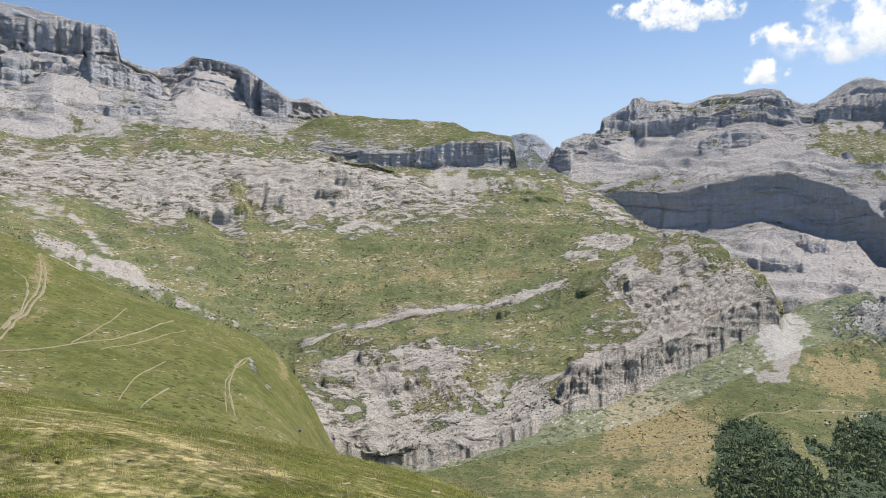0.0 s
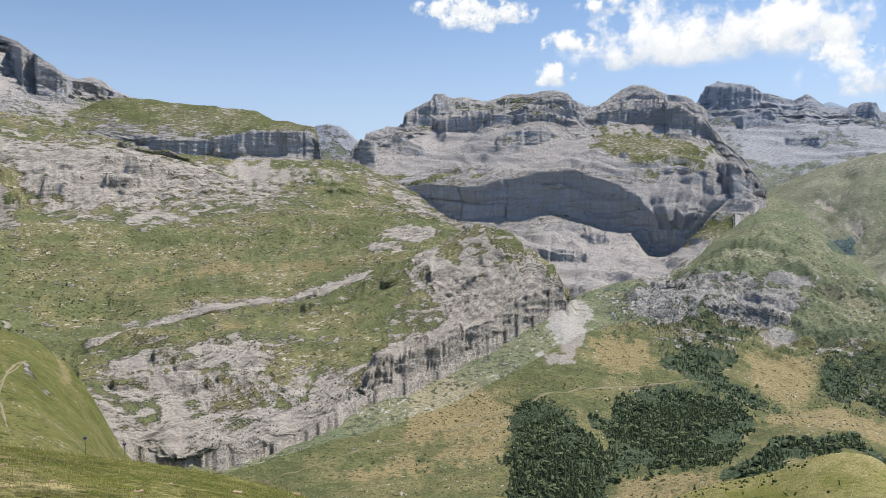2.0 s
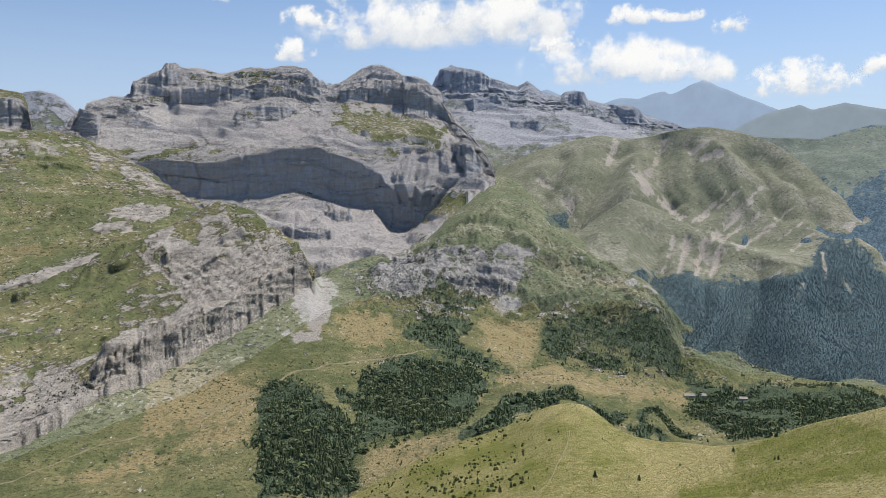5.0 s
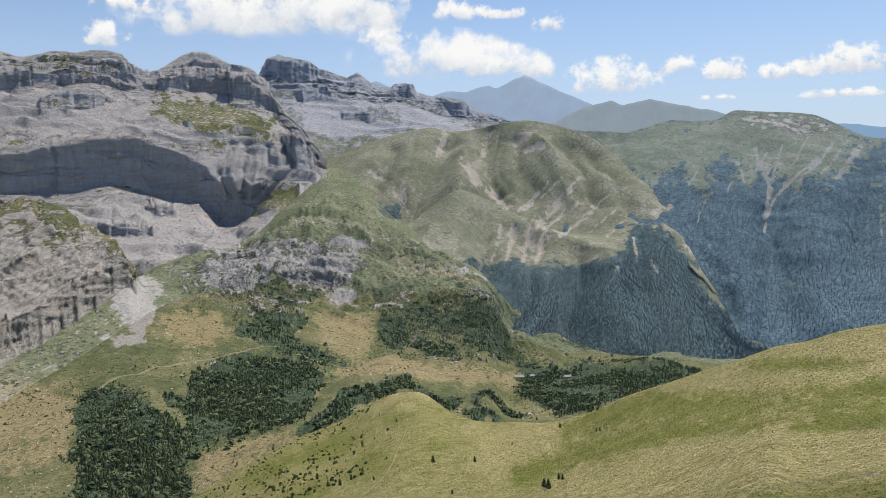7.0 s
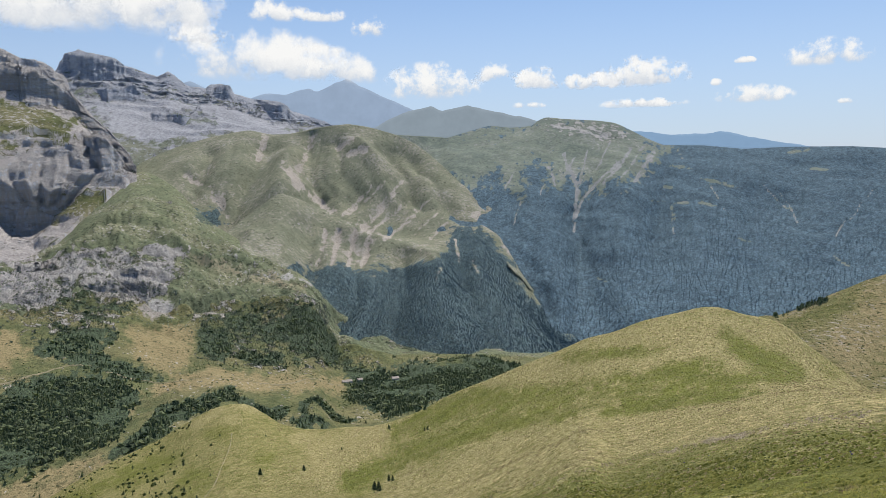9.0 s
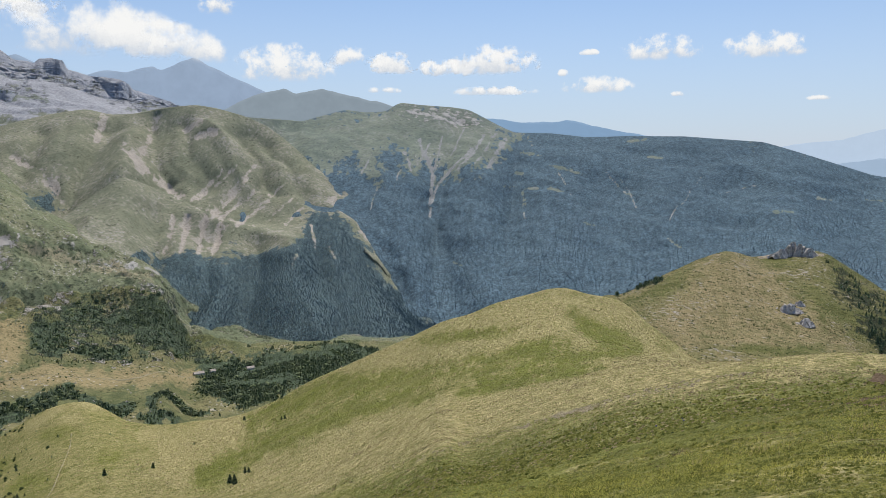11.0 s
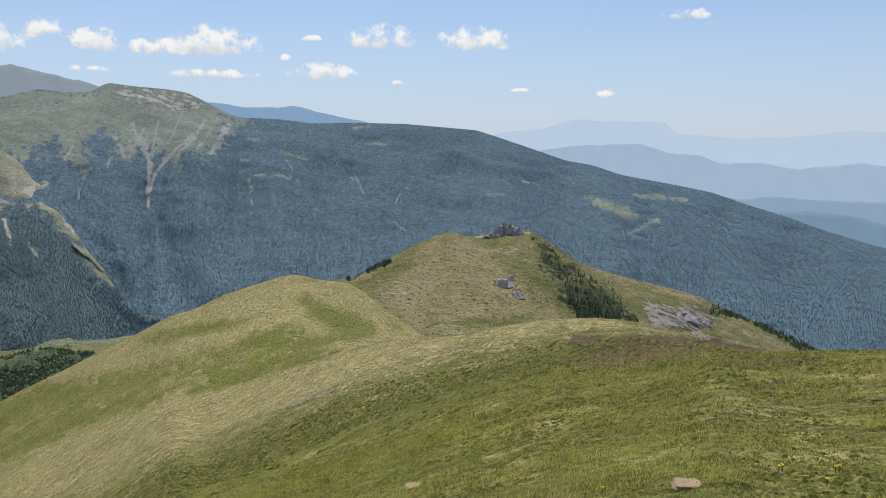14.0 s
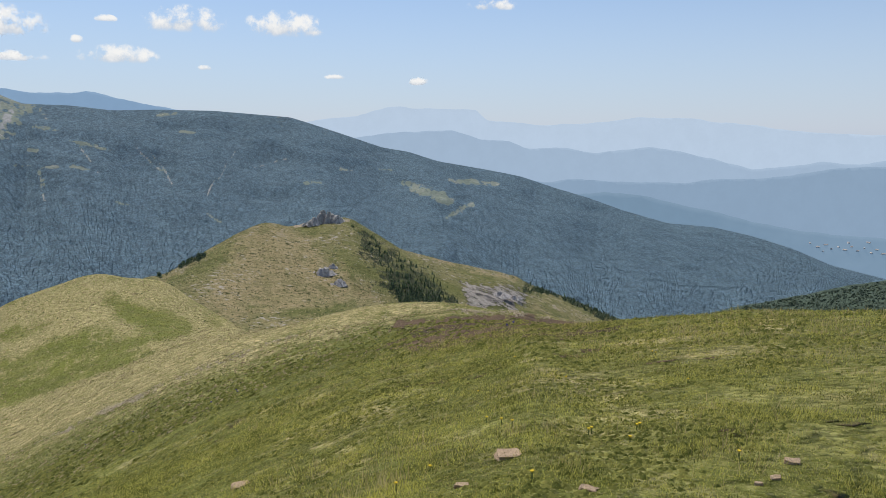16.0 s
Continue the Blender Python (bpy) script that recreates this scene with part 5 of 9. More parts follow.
CLIFF_PATCHES_1 = ((17.12, 2924, 2.54, 48, 0.6), (12.23, 2852, 1.69, 44, 0.6), (13.79, 2638, 2.12, 57, 0.6), (18.74, 2640, 2.54, 34, 0.5), (23.83, 3111, 1.69, 34, 0.6), (28, 2997, 2.54, 57, 0.5), (25.46, 2677, 2.12, 45, 0.5), (9.75, 2484, 2.12, 36, 0.6), (15.46, 2844, 2.54, 29, 0.6), (22.1, 2698, 2.54, 33, 0.6), (32.14, 2587, 2.54, 90, 1), (33.79, 2556, 2.12, 82, 1), (30.47, 2550, 1.69, 66, 1), (35.43, 2743, 1.27, 140, 0.7), (25.07, 3046, 2.12, 92, 0.8),)
CLIFF_PATCHES_2 = ((28.4, 2800, 2.54, 107, 0.8), (30.91, 2928, 2.54, 81, 0.7), (29.64, 2649, 2.12, 42, 0.6), (32.15, 2816, 1.69, 61, 0.6), (26.31, 2867, 1.69, 52, 0.6), (17.07, 2618, 1.69, 31, 0.6), (10.97, 2627, 1.69, 39, 0.6), (21.29, 2951, 2.12, 25, 0.5), (13.08, 3088, 1.27, 42, 0.5), (33.78, 2389, 2.54, 79, 0.8), (19.67, 3290, 2.54, 50, 0.6), (16.77, 3223, 1.69, 41, 0.6), (9.07, 2837, 0.85, 77, 0.6),)
CLIFF_PATCHES = ((ROCK, CLIFF_PATCHES_1), (-1, CLIFF_PATCHES_2))
NORTH_PATCHES_1 = ((36.64, 3624, 2.12, 101, 1), (39.81, 3777, 1.69, 59, 1), (41.76, 3464, 2.12, 75, 1), (45.52, 3543, 2.54, 141, 1), (37.84, 3437, 2.54, 92, 1), (35.84, 3935, 1.27, 58, 0.6),)
NORTH_PATCHES_2 = ((43.67, 3362, 2.54, 48, 0.7), (39.82, 3324, 2.12, 52, 0.6),)
NORTH_PATCHES = ((SCREE, NORTH_PATCHES_1), (-1, NORTH_PATCHES_2))
BOWL_LEDGES = ((-6.78, 2092, 1.1, 25), (-12.17, 1977, 0.93, 27), (-5.91, 2259, 2.54, 19), (-8.05, 2029, 1.27, 24), (-15.39, 1926, 1.27, 26), (-18.47, 1944, 1.69, 20), (10.71, 1658, 1.27, 11), (-8.36, 1224, 1.27, 6), (-3.7, 1290, 2.54, 5), (2.69, 1360, 2.54, 6))
SLAB_LEDGES = ((-5.46, 1092, 1.06, 9), (-4.22, 1065, 0.93, 8), (1.13, 1121, 0.76, 10), (-6.02, 915, 0.85, 9), (-8.04, 1014, 1.27, 7), (11.08, 1387, 1.27, 19), (14.32, 1412, 0.93, 12), (10.17, 1069, 1.19, 20), (12.44, 1122, 1.02, 17), (3.41, 1025, 1.1, 9), (-1.3, 986, 1.52, 5), (16.29, 1375, 1.69, 8), (19, 1473, 1.69, 10), (-2.97, 1031, 1.69, 6), (6.07, 1317, 2.12, 7))
POINTED_LEDGES = ((94.35, 758, 0.51, 9), (95.58, 732, 0.34, 7))
ROUND_GULLIES = ((49.12, 3183, 49.93, 2739, 38, 45), (51.21, 3108, 53.07, 2712, 30, 40), (46.39, 3109, 43.14, 2545, 45, 60), (55.13, 3061, 57.59, 2726, 30, 40), (57.16, 3017, 60.82, 2620, 28, 35), (48.07, 3005, 47.28, 2694, -30, 50), (53.07, 3078, 55.14, 2734, -28, 45), (42.62, 3087, 40.45, 2708, 25, 40), (56.39, 2205, 55.17, 1621, 35, 50), (52.65, 2240, 50.94, 1712, 40, 50), (60.46, 2209, 62.56, 1589, 35, 50), (55.14, 2765, 53.27, 2573, 9, 22), (56.77, 2804, 54.94, 2574, 10, 24), (58.6, 2748, 56.59, 2544, 9, 22), (50.16, 3095, 51.06, 2747, 10, 26), (53.07, 2953, 54.31, 2746, 9, 22), (49.33, 3044, 48.59, 2798, 9, 22), (51.61, 2849, 53.27, 2600, 10, 24), (44.31, 3196, 43.43, 2893, 9, 24), (60.01, 2729, 58.42, 2552, 8, 20), (42.2, 3104, 40.9, 2842, 8, 20), (62.39, 2676, 63.79, 2476, 10, 26), (57.57, 2930, 55.76, 2705, 8, 20), (58.44, 2223, 59.32, 1625, -30, 50), (49.29, 2332, 48.41, 1967, 30, 45), (45.04, 2240, 44.13, 1890, -25, 40))
FOREST_GULLIES = ((69.28, 3455, 69, 2647, 60, 60), (69, 2647, 70.2, 1956, 70, 80), (73.78, 3539, 75.78, 2491, 50, 70), (66.89, 3527, 65.16, 2834, 40, 50), (71.31, 3435, 72, 2578, -50, 80), (76.27, 3475, 78.74, 2201, -60, 110), (83.39, 3600, 84.72, 2348, 55, 90), (87.15, 3418, 86.64, 2252, -50, 90), (91.25, 3414, 88.95, 2258, 55, 90), (94.87, 3391, 95.09, 2238, -50, 100), (98.76, 3382, 100.92, 2176, 50, 100), (80.46, 3243, 81.74, 2249, 40, 70), (105.11, 3482, 108.58, 2785, -45, 90), (111.03, 3537, 115.34, 2881, 45, 90), (117.65, 3545, 121.03, 2905, -40, 90))
TRACK_LINE = ((15.04, 915), (17.08, 942), (18.82, 966), (20.98, 988), (23.22, 1027), (25.87, 1068), (29, 1108), (31.82, 1146), (34.08, 1170))
LOWER_TRACK_LINE = ((34.68, 1143), (36.33, 1123), (38.01, 1107), (40.57, 1078), (44.44, 1066), (48.76, 1096), (51.78, 1257))
FARM_TRACK_LINE = ((-0.15, 789), (2.87, 809), (6.29, 834), (9.66, 865), (12.97, 901), (16.18, 912))
BROAD_PATH_LINE = ((-27.89, 982), (-27.54, 875), (-27.73, 772), (-28.64, 684), (-29.66, 625), (-30.97, 567))
BROAD_PATH_LEFT_LINE = ((-27.96, 967), (-27.81, 866), (-28.12, 764), (-28.9, 686), (-29.97, 627), (-31.11, 587))
BROAD_PATH_OUTER_LINE = ((-29.5, 840), (-28.71, 817), (-28.65, 758), (-28.95, 701), (-29.3, 661), (-30.31, 607))
UPPER_PATH_LINE = ((-22.6, 820), (-23.53, 709), (-24.98, 631), (-26.39, 589))
TWIN_PATH_LINE = ((-14.52, 734), (-15.34, 655), (-16.24, 584), (-16.36, 522), (-16.25, 467))
FAR_PATH_LINE = ((-18.75, 775), (-20.29, 687), (-22.52, 614), (-24.68, 573))
HILL_PATH_LINE = ((-30.99, 537), (-28.41, 562), (-26.05, 591), (-23.22, 631), (-21.38, 700), (-19.49, 835))
LOW_PATH_LINE = ((-14.32, 747), (-15.13, 702), (-15.67, 633), (-16.1, 555), (-15.9, 508), (-15.67, 464))
THIN_PATH_LINE = ((-23.57, 443), (-22.81, 484), (-21.68, 530), (-20.16, 578))
SIDE_PATH_LINE = ((-22.13, 440), (-21.37, 467), (-20.04, 498))
EDGE_PATH_LINE = ((-14.07, 922), (-12.89, 910), (-12.44, 854), (-12.15, 802), (-11.36, 787))
SPUR_PATH_LINE = ((39.46, 323), (40.7, 345), (41.69, 372), (42.15, 422), (42.83, 472), (43.07, 541))
STONES = ((108.79, 4.21, 0.084, 0.028), (87.81, 6.68, 0.084, 0.03), (105, 3.76, 0.039, 0.017), (115.01, 3.49, 0.046, 0.01), (129.38, 4.33, 0.045, 0.026), (128.36, 3.98, 0.029, 0.018), (127.25, 3.85, 0.023, 0.011), (-1.03, 9.88, 0.102, 0.029), (3.18, 14.91, 0.132, 0.044), (-7.84, 7.81, 0.092, 0.017), (-13.19, 7.68, 0.057, 0.017), (-5.71, 9.34, 0.069, 0.021), (-26.29, 8.37, 0.074, 0.019), (-15.95, 8.9, 0.053, 0.02))
YELLOW_FLOWERS = ((118, 4.65), (119.35, 9.91), (119.59, 9.75), (115.09, 4.94), (114.88, 4.88), (110.59, 3.61), (118.67, 5.09), (108.97, 5.15), (108.13, 5.38), (106.98, 5.68), (99.81, 4.07), (102.52, 4.3), (118.47, 5.05), (121.98, 7.1), (113.04, 7.68), (125.8, 4.32), (106.29, 7.78), (109.09, 10.49))
THISTLES = ((87.89, 27.1), (77.28, 39.63), (85.95, 27.53), (92.73, 31.4), (108.95, 18.05), (108.46, 17.51), (80.46, 32.63), (78.7, 43.97), (87.8, 27.7), (77, 44.06), (-8.6, 14.58), (-11.08, 14.62))
LONE_TREES = ((54.81, 458), (57.6, 463), (57.73, 382), (54.95, 245), (53.88, 228), (48.22, 360), (44.98, 368), (51.11, 429), (45.5, 513), (41.4, 410), (46.44, 261), (40.36, 356), (41.73, 477), (39.56, 498), (38.23, 456), (37.14, 439), (36.05, 422), (35.44, 485), (37.75, 376), (36.76, 540), (38.93, 567), (40.24, 551), (42.2, 539), (34.76, 422), (33.49, 431), (38.63, 381), (39.51, 395), (36.13, 589), (40.91, 598), (54.75, 455), (57.51, 466), (57.5, 387), (54.68, 250), (53.55, 235))
TOWN = ((129.42, 4158), (129.92, 4147), (130.39, 4160), (130.75, 4144), (131.15, 4157), (131.57, 4143), (131.92, 4157), (132.31, 4142), (132.69, 4154), (133.1, 4140), (133.41, 4153), (133.81, 4140), (130.25, 4133), (131.73, 4172), (132.89, 4172))
BARNS = ((51.65, 1255), (55.31, 1280), (52.63, 1269))
CRAGS = ((94.62, 987, 24.792, 20.417), (94.47, 760, 9.549, 9.549), (95.58, 732, 7.034, 8.116), (95.13, 788, 5.242, 5.242), (107.74, 871, 9.003, 9.003), (108.82, 887, 7.859, 6.549))
CLOUDS_1 = ((33.82, 11.37, 709, 206), (29.3, 10.44, 319, 124), (39.01, 11.55, 355, 160), (23.91, 11.34, 149, 64), (26.64, 13.63, 177, 50), (23.04, 9.12, 99, 78), (45.47, 7.89, 426, 149), (50.41, 7.35, 355, 106), (42.1, 9.45, 149, 78), (47.4, 11.18, 142, 64), (50.34, 11.03, 135, 43), (53.95, 10.22, 92, 64), (17.34, 13.35, 248, 78), (19.81, 13.49, 142, 64), (58.52, 6.19, 248, 106), (62.98, 6.93, 135, 57), (66.16, 6.42, 121, 64), (69.91, 6.09, 149, 50), (73.6, 6.43, 220, 78), (73.68, 4.52, 213, 28))
CLOUDS_2 = ((16.1, 14.08, 248, 64), (17.81, 12.8, 106, 57), (22.76, 9.16, 106, 71), (73.87, 6.58, 220, 85), (85.39, 7.2, 195, 71), (92.14, 7.06, 202, 71), (81.08, 4.8, 177, 50), (73.43, 4.58, 177, 25), (107.08, 8.64, 124, 32), (80.45, 7.16, 50, 18), (78.59, 5.73, 32, 21), (101.59, 3.34, 57, 21), (65.41, 4.6, 99, 18), (86.65, 4.12, 50, 14), (69.81, 6.13, 135, 50), (66.25, 6.37, 142, 60), (101.77, 3.31, 64, 25), (95.82, 3.64, 64, 14))

# ---------------------------------------------------------------- features of the land, placed to fit the camera's view: bearing and angle of height, in degrees from the eye on the summit
# the high massif: cliff bands over scree
scarp("west_massif", 16, ((-29.51, 13.37), (-26.93, 13.27), (-23.17, 13.22), (-22.46, 11.44), (-26.01, 11.33), (-27.67, 11.46), (-29.57, 12.10)))
scarp("west_massif", 12, ((-29.62, 10.95), (-28.02, 10.90), (-27.69, 9.32), (-29.71, 8.84)))
scarp("west_massif", 14, ((-24.63, 11.68), (-23.26, 10.92), (-20.05, 9.88), (-19.28, 8.68), (-21.91, 8.97), (-24.38, 9.24)))
scarp("west_massif", 8, ((-26.48, 8.11), (-21.95, 7.99), (-19.69, 7.59), (-23.06, 7.23)))
scarp("west_massif", 8, ((-17.94, 11.36), (-15.45, 11.10), (-14.21, 10.83), (-15.79, 10.48), (-17.77, 10.87)))
scarp("west_massif", 16, ((-14.30, 10.51), (-12.73, 10.08), (-10.69, 8.31), (-11.62, 7.22), (-13.80, 7.61), (-14.54, 9.26)))
field("west_massif", SCREE, 0.84, 0.75, 0, ((-22.38, 10.82), (-17.95, 11.02), (-14.70, 10.43), (-14.40, 7.68), (-18.25, 8.01), (-21.14, 10.13)))
field("west_massif", SCREE, 0.84, 0.75, 0, ((-27.68, 11.10), (-24.99, 11.29), (-24.39, 8.94), (-19.35, 8.68), (-20.49, 8.15), (-26.48, 8.11), (-27.68, 9.50)))
field("west_massif", SCREE, 0.84, 0.68, 0, ((-29.77, 7.24), (-24.79, 7.74), (-22.57, 5.99), (-27.91, 5.68), (-29.83, 5.99)))
field("west_massif", SCREE, 0.84, 0.68, 0, ((-19.37, 8.18), (-14.81, 7.08), (-11.65, 6.09), (-16.40, 6.27)))
field("west_massif", -1, 0.84, 0.9, 0, ((-25.84, 7.22), (-24.49, 6.51), (-25.19, 6.38)))
field("west_massif", -1, 0.84, 0.6, 0, ((-10.79, 7.70), (-7.52, 7.50), (-5.90, 6.05), (-10.02, 6.29)))
streak("west_massif", ROCK, 0.24, 0.8, 0, ((-23.71, 8.60), (-19.00, 8.19)))
# the plateau and its dark cliff
scarp("plateau_hill", 9, ((-1.95, 4.99), (0.80, 5.43), (5.00, 5.40), (5.21, 3.48), (2.02, 3.57), (-1.76, 3.99)))
scarp("plateau_hill", 7, ((-6.44, 4.73), (-2.16, 4.83), (-2.53, 3.67), (-5.96, 3.90)))
field("plateau_hill", SCREE, 0.84, 0.75, 0, ((-1.77, 3.57), (5.17, 3.32), (5.77, 2.05), (2.39, 1.29), (-0.95, 2.63)))
field("plateau_hill", -1, 0.84, 1, 0, ((-8.76, 7.30), (-3.37, 7.09), (0.83, 6.67), (4.17, 5.84), (-1.73, 5.32), (-7.56, 6.07)))
# the broad cliff mountain: bands, benches and pale buttress
scarp("cliff_massif", 8, ((14.24, 6.23), (18.19, 6.63), (21.12, 6.52), (20.69, 5.87), (16.09, 5.37), (14.21, 5.09)))
scarp("cliff_massif", 8, ((18.58, 4.86), (20.69, 5.50), (22.37, 5.64), (22.99, 4.72), (21.93, 4.33), (18.57, 3.99)))
scarp("cliff_massif", 12, ((25.94, 6.52), (30.28, 7.02), (32.32, 6.34), (34.01, 4.87), (34.13, 4.22), (30.68, 4.73), (30.69, 5.54), (26.14, 5.53)))
scarp("cliff_massif", 8, ((11.58, 6.43), (14.07, 7.81), (15.22, 7.58), (14.25, 6.52), (11.77, 5.78)))
scarp("cliff_massif", 6, ((21.41, -3.32), (23.53, -3.26), (25.72, -3.92), (25.21, -4.38), (22.24, -4.35)))
scarp("cliff_massif", 6, ((24.39, -2.21), (26.49, -2.24), (26.99, -3.30), (25.22, -3.11)))
scarp("cliff_massif", 9, ((8.72, 4.96), (9.91, 4.39), (9.54, 2.68), (7.88, 3.50)))
scarp("cliff_massif", 9, ((34.13, 2.43), (35.53, 2.60), (36.80, 0.67), (35.22, -0.29)))
field("cliff_massif", ROCK, 0.84, 0.7, 0, ((30.06, 1.61), (34.73, 2.42), (36.13, 0.97), (32.72, -0.50), (30.87, -3.11), (29.02, 0.13)))
streak("cliff_massif", ROCK, 0.19, 1, -16, ((30.68, 1.76), (29.64, 0.24), (30.66, -1.86)))
streak("cliff_massif", ROCK, 0.19, 1, 14, ((31.33, 1.75), (30.55, 0.23), (31.08, -1.86)))
streak("cliff_massif", ROCK, 0.19, 1, -16, ((31.99, 1.74), (31.45, 0.22), (31.49, -1.86)))
streak("cliff_massif", ROCK, 0.19, 1, 14, ((32.64, 1.73), (32.35, 0.20), (31.90, -1.87)))
streak("cliff_massif", ROCK, 0.19, 1, -16, ((33.28, 1.71), (33.24, 0.19), (32.31, -1.87)))
streak("cliff_massif", ROCK, 0.19, 1, 14, ((33.93, 1.70), (34.13, 0.18), (32.72, -1.87)))
streak("cliff_massif", ROCK, 0.19, 1, -16, ((34.57, 1.69), (35.01, 0.17), (33.12, -1.87)))
field("cliff_massif", SCREE, 0.84, 0.75, 0, ((11.76, 5.42), (18.16, 4.99), (26.54, 3.75), (29.03, 2.13), (22.33, 2.44), (15.60, 1.90), (12.30, 2.34)))
field("cliff_massif", SCREE, 0.84, 0.75, 0, ((22.28, -1.13), (28.17, -1.71), (30.04, -3.94), (30.65, -5.41), (24.77, -6.23), (23.51, -4.95), (20.98, -3.65)))
field("cliff_massif", -1, 0.84, 0.75, 0, ((25.72, 5.17), (30.68, 4.56), (33.93, 3.58), (33.12, 2.46), (29.03, 2.75), (26.54, 4.25)))
field("cliff_massif", -1, 0.84, 0.5, 0, ((15.71, 7.25), (21.55, 7.42), (24.06, 6.97), (18.20, 6.75)))
streak("cliff_massif", -1, 0.24, 0.6, 0, ((12.28, 1.59), (15.61, 2.31)))
streak("cliff_massif", ROCK, 0.19, 0.7, 0, ((10.64, 1.53), (13.95, 2.33), (18.12, 2.70)))
streak("cliff_massif", ROCK, 0.14, 1, -9, ((15.59, 1.48), (15.98, 0.22), (15.78, -1.46)))
streak("cliff_massif", ROCK, 0.14, 1, -9, ((18.95, 2.07), (19.35, 0.80), (19.16, -0.88)))
streak("cliff_massif", ROCK, 0.14, 1, -9, ((24.85, 1.99), (25.26, 0.72), (25.07, -0.96)))
# the slab ridge: its cliff
scarp("slab_ridge", 8, ((20.94, -6.70), (23.49, -6.22), (23.65, -7.40), (21.33, -9.06), (17.47, -10.49), (13.62, -12.43), (8.60, -13.78), (8.23, -12.71), (11.98, -11.04), (15.79, -9.53), (18.79, -8.13)))
streak("slab_ridge", ROCK, 0.14, 0.9, -7, ((12.12, -5.16), (15.39, -8.60)))
streak("slab_ridge", ROCK, 0.14, 0.9, -7, ((13.03, -5.26), (16.24, -8.37)))
streak("slab_ridge", ROCK, 0.14, 0.9, -7, ((13.94, -5.37), (17.09, -8.14)))
streak("slab_ridge", ROCK, 0.14, 0.9, -7, ((14.86, -5.48), (17.94, -7.91)))
streak("slab_ridge", ROCK, 0.14, 0.9, -7, ((15.78, -5.59), (18.79, -7.67)))
streak("slab_ridge", ROCK, 0.14, 0.9, -7, ((16.71, -5.69), (19.65, -7.44)))
streak("slab_ridge", ROCK, 0.14, 0.9, -7, ((17.64, -5.79), (20.50, -7.20)))
streak("slab_ridge", ROCK, 0.14, 0.9, -7, ((18.57, -5.90), (21.36, -6.96)))
streak("slab_ridge", ROCK, 0.14, 0.9, -7, ((19.50, -6.00), (22.21, -6.71)))
streak("slab_ridge", ROCK, 0.14, 0.8, -6, ((-6.94, -10.65), (-5.34, -12.68)))
streak("slab_ridge", ROCK, 0.14, 0.8, -6, ((-5.61, -11.02), (-3.96, -13.00)))
streak("slab_ridge", ROCK, 0.14, 0.8, -6, ((-4.25, -11.39), (-2.56, -13.31)))
streak("slab_ridge", ROCK, 0.14, 0.8, -6, ((-2.85, -11.77), (-1.12, -13.63)))
streak("slab_ridge", ROCK, 0.14, 0.8, -6, ((-1.42, -12.14), (0.36, -13.94)))
streak("slab_ridge", ROCK, 0.14, 0.8, -6, ((0.04, -12.52), (1.86, -14.24)))
streak("slab_ridge", ROCK, 0.14, 0.8, -6, ((1.53, -12.89), (3.39, -14.54)))
# the bowl: scree runs and the long ledge
streak("limestone_bowl", SCREE, 0.38, 0.48, 0, ((-28.15, -0.36), (-23.46, -3.22), (-19.87, -5.46), (-15.30, -7.53)))
streak("limestone_bowl", SCREE, 0.29, 0.55, 0, ((-25.77, 0.45), (-23.76, -1.92), (-21.31, -4.19)))
field("limestone_bowl", SCREE, 0.84, 0.45, 0, ((-29.93, 3.64), (-28.01, 3.21), (-25.76, 0.64), (-27.81, -0.07), (-30.02, 1.45)))
streak("limestone_bowl", ROCK, 0.24, 0.9, 8, ((-10.50, -9.31), (-6.29, -8.18), (-2.89, -7.28), (3.07, -6.95), (6.89, -5.74), (9.39, -5.06)))
streak("limestone_bowl", ROCK, 0.19, 0.8, 0, ((-3.99, -0.88), (-6.08, -0.41), (-7.76, -0.92)))
streak("limestone_bowl", -1, 0.67, 0.8, 0, ((-14.96, 2.45), (-13.87, -0.43), (-11.10, -2.16)))
streak("limestone_bowl", -1, 0.58, 0.7, 0, ((-18.14, 0.48), (-15.90, -2.01)))
# the rocky chain behind
scarp("north_peaks", 10, ((33.47, 7.99), (37.14, 7.62), (37.61, 6.90), (35.05, 6.10), (33.44, 6.89)))
scarp("north_peaks", 8, ((38.51, 4.27), (41.22, 4.04), (40.87, 3.43), (38.71, 3.61)))
scarp("north_peaks", 8, ((42.91, 6.06), (43.99, 6.13), (43.98, 5.15), (42.90, 5.25)))
scarp("north_peaks", 10, ((45.40, 5.42), (47.06, 4.86), (47.68, 5.09), (48.38, 3.69), (46.85, 3.80)))
scarp("north_peaks", 7, ((35.04, 5.70), (37.51, 6.10), (38.32, 5.20), (35.84, 4.81)))
field("north_peaks", SCREE, 0.84, 0.75, 0, ((35.63, 4.65), (38.74, 5.04), (42.03, 2.59), (39.10, 2.21), (36.62, 3.25)))
field("north_peaks", SCREE, 0.84, 0.75, 0, ((42.48, 4.44), (45.81, 3.98), (46.64, 2.74), (43.30, 2.99)))
streak("north_peaks", SCREE, 0.24, 0.62, 0, ((39.99, 5.68), (43.31, 4.43), (46.22, 3.36)))
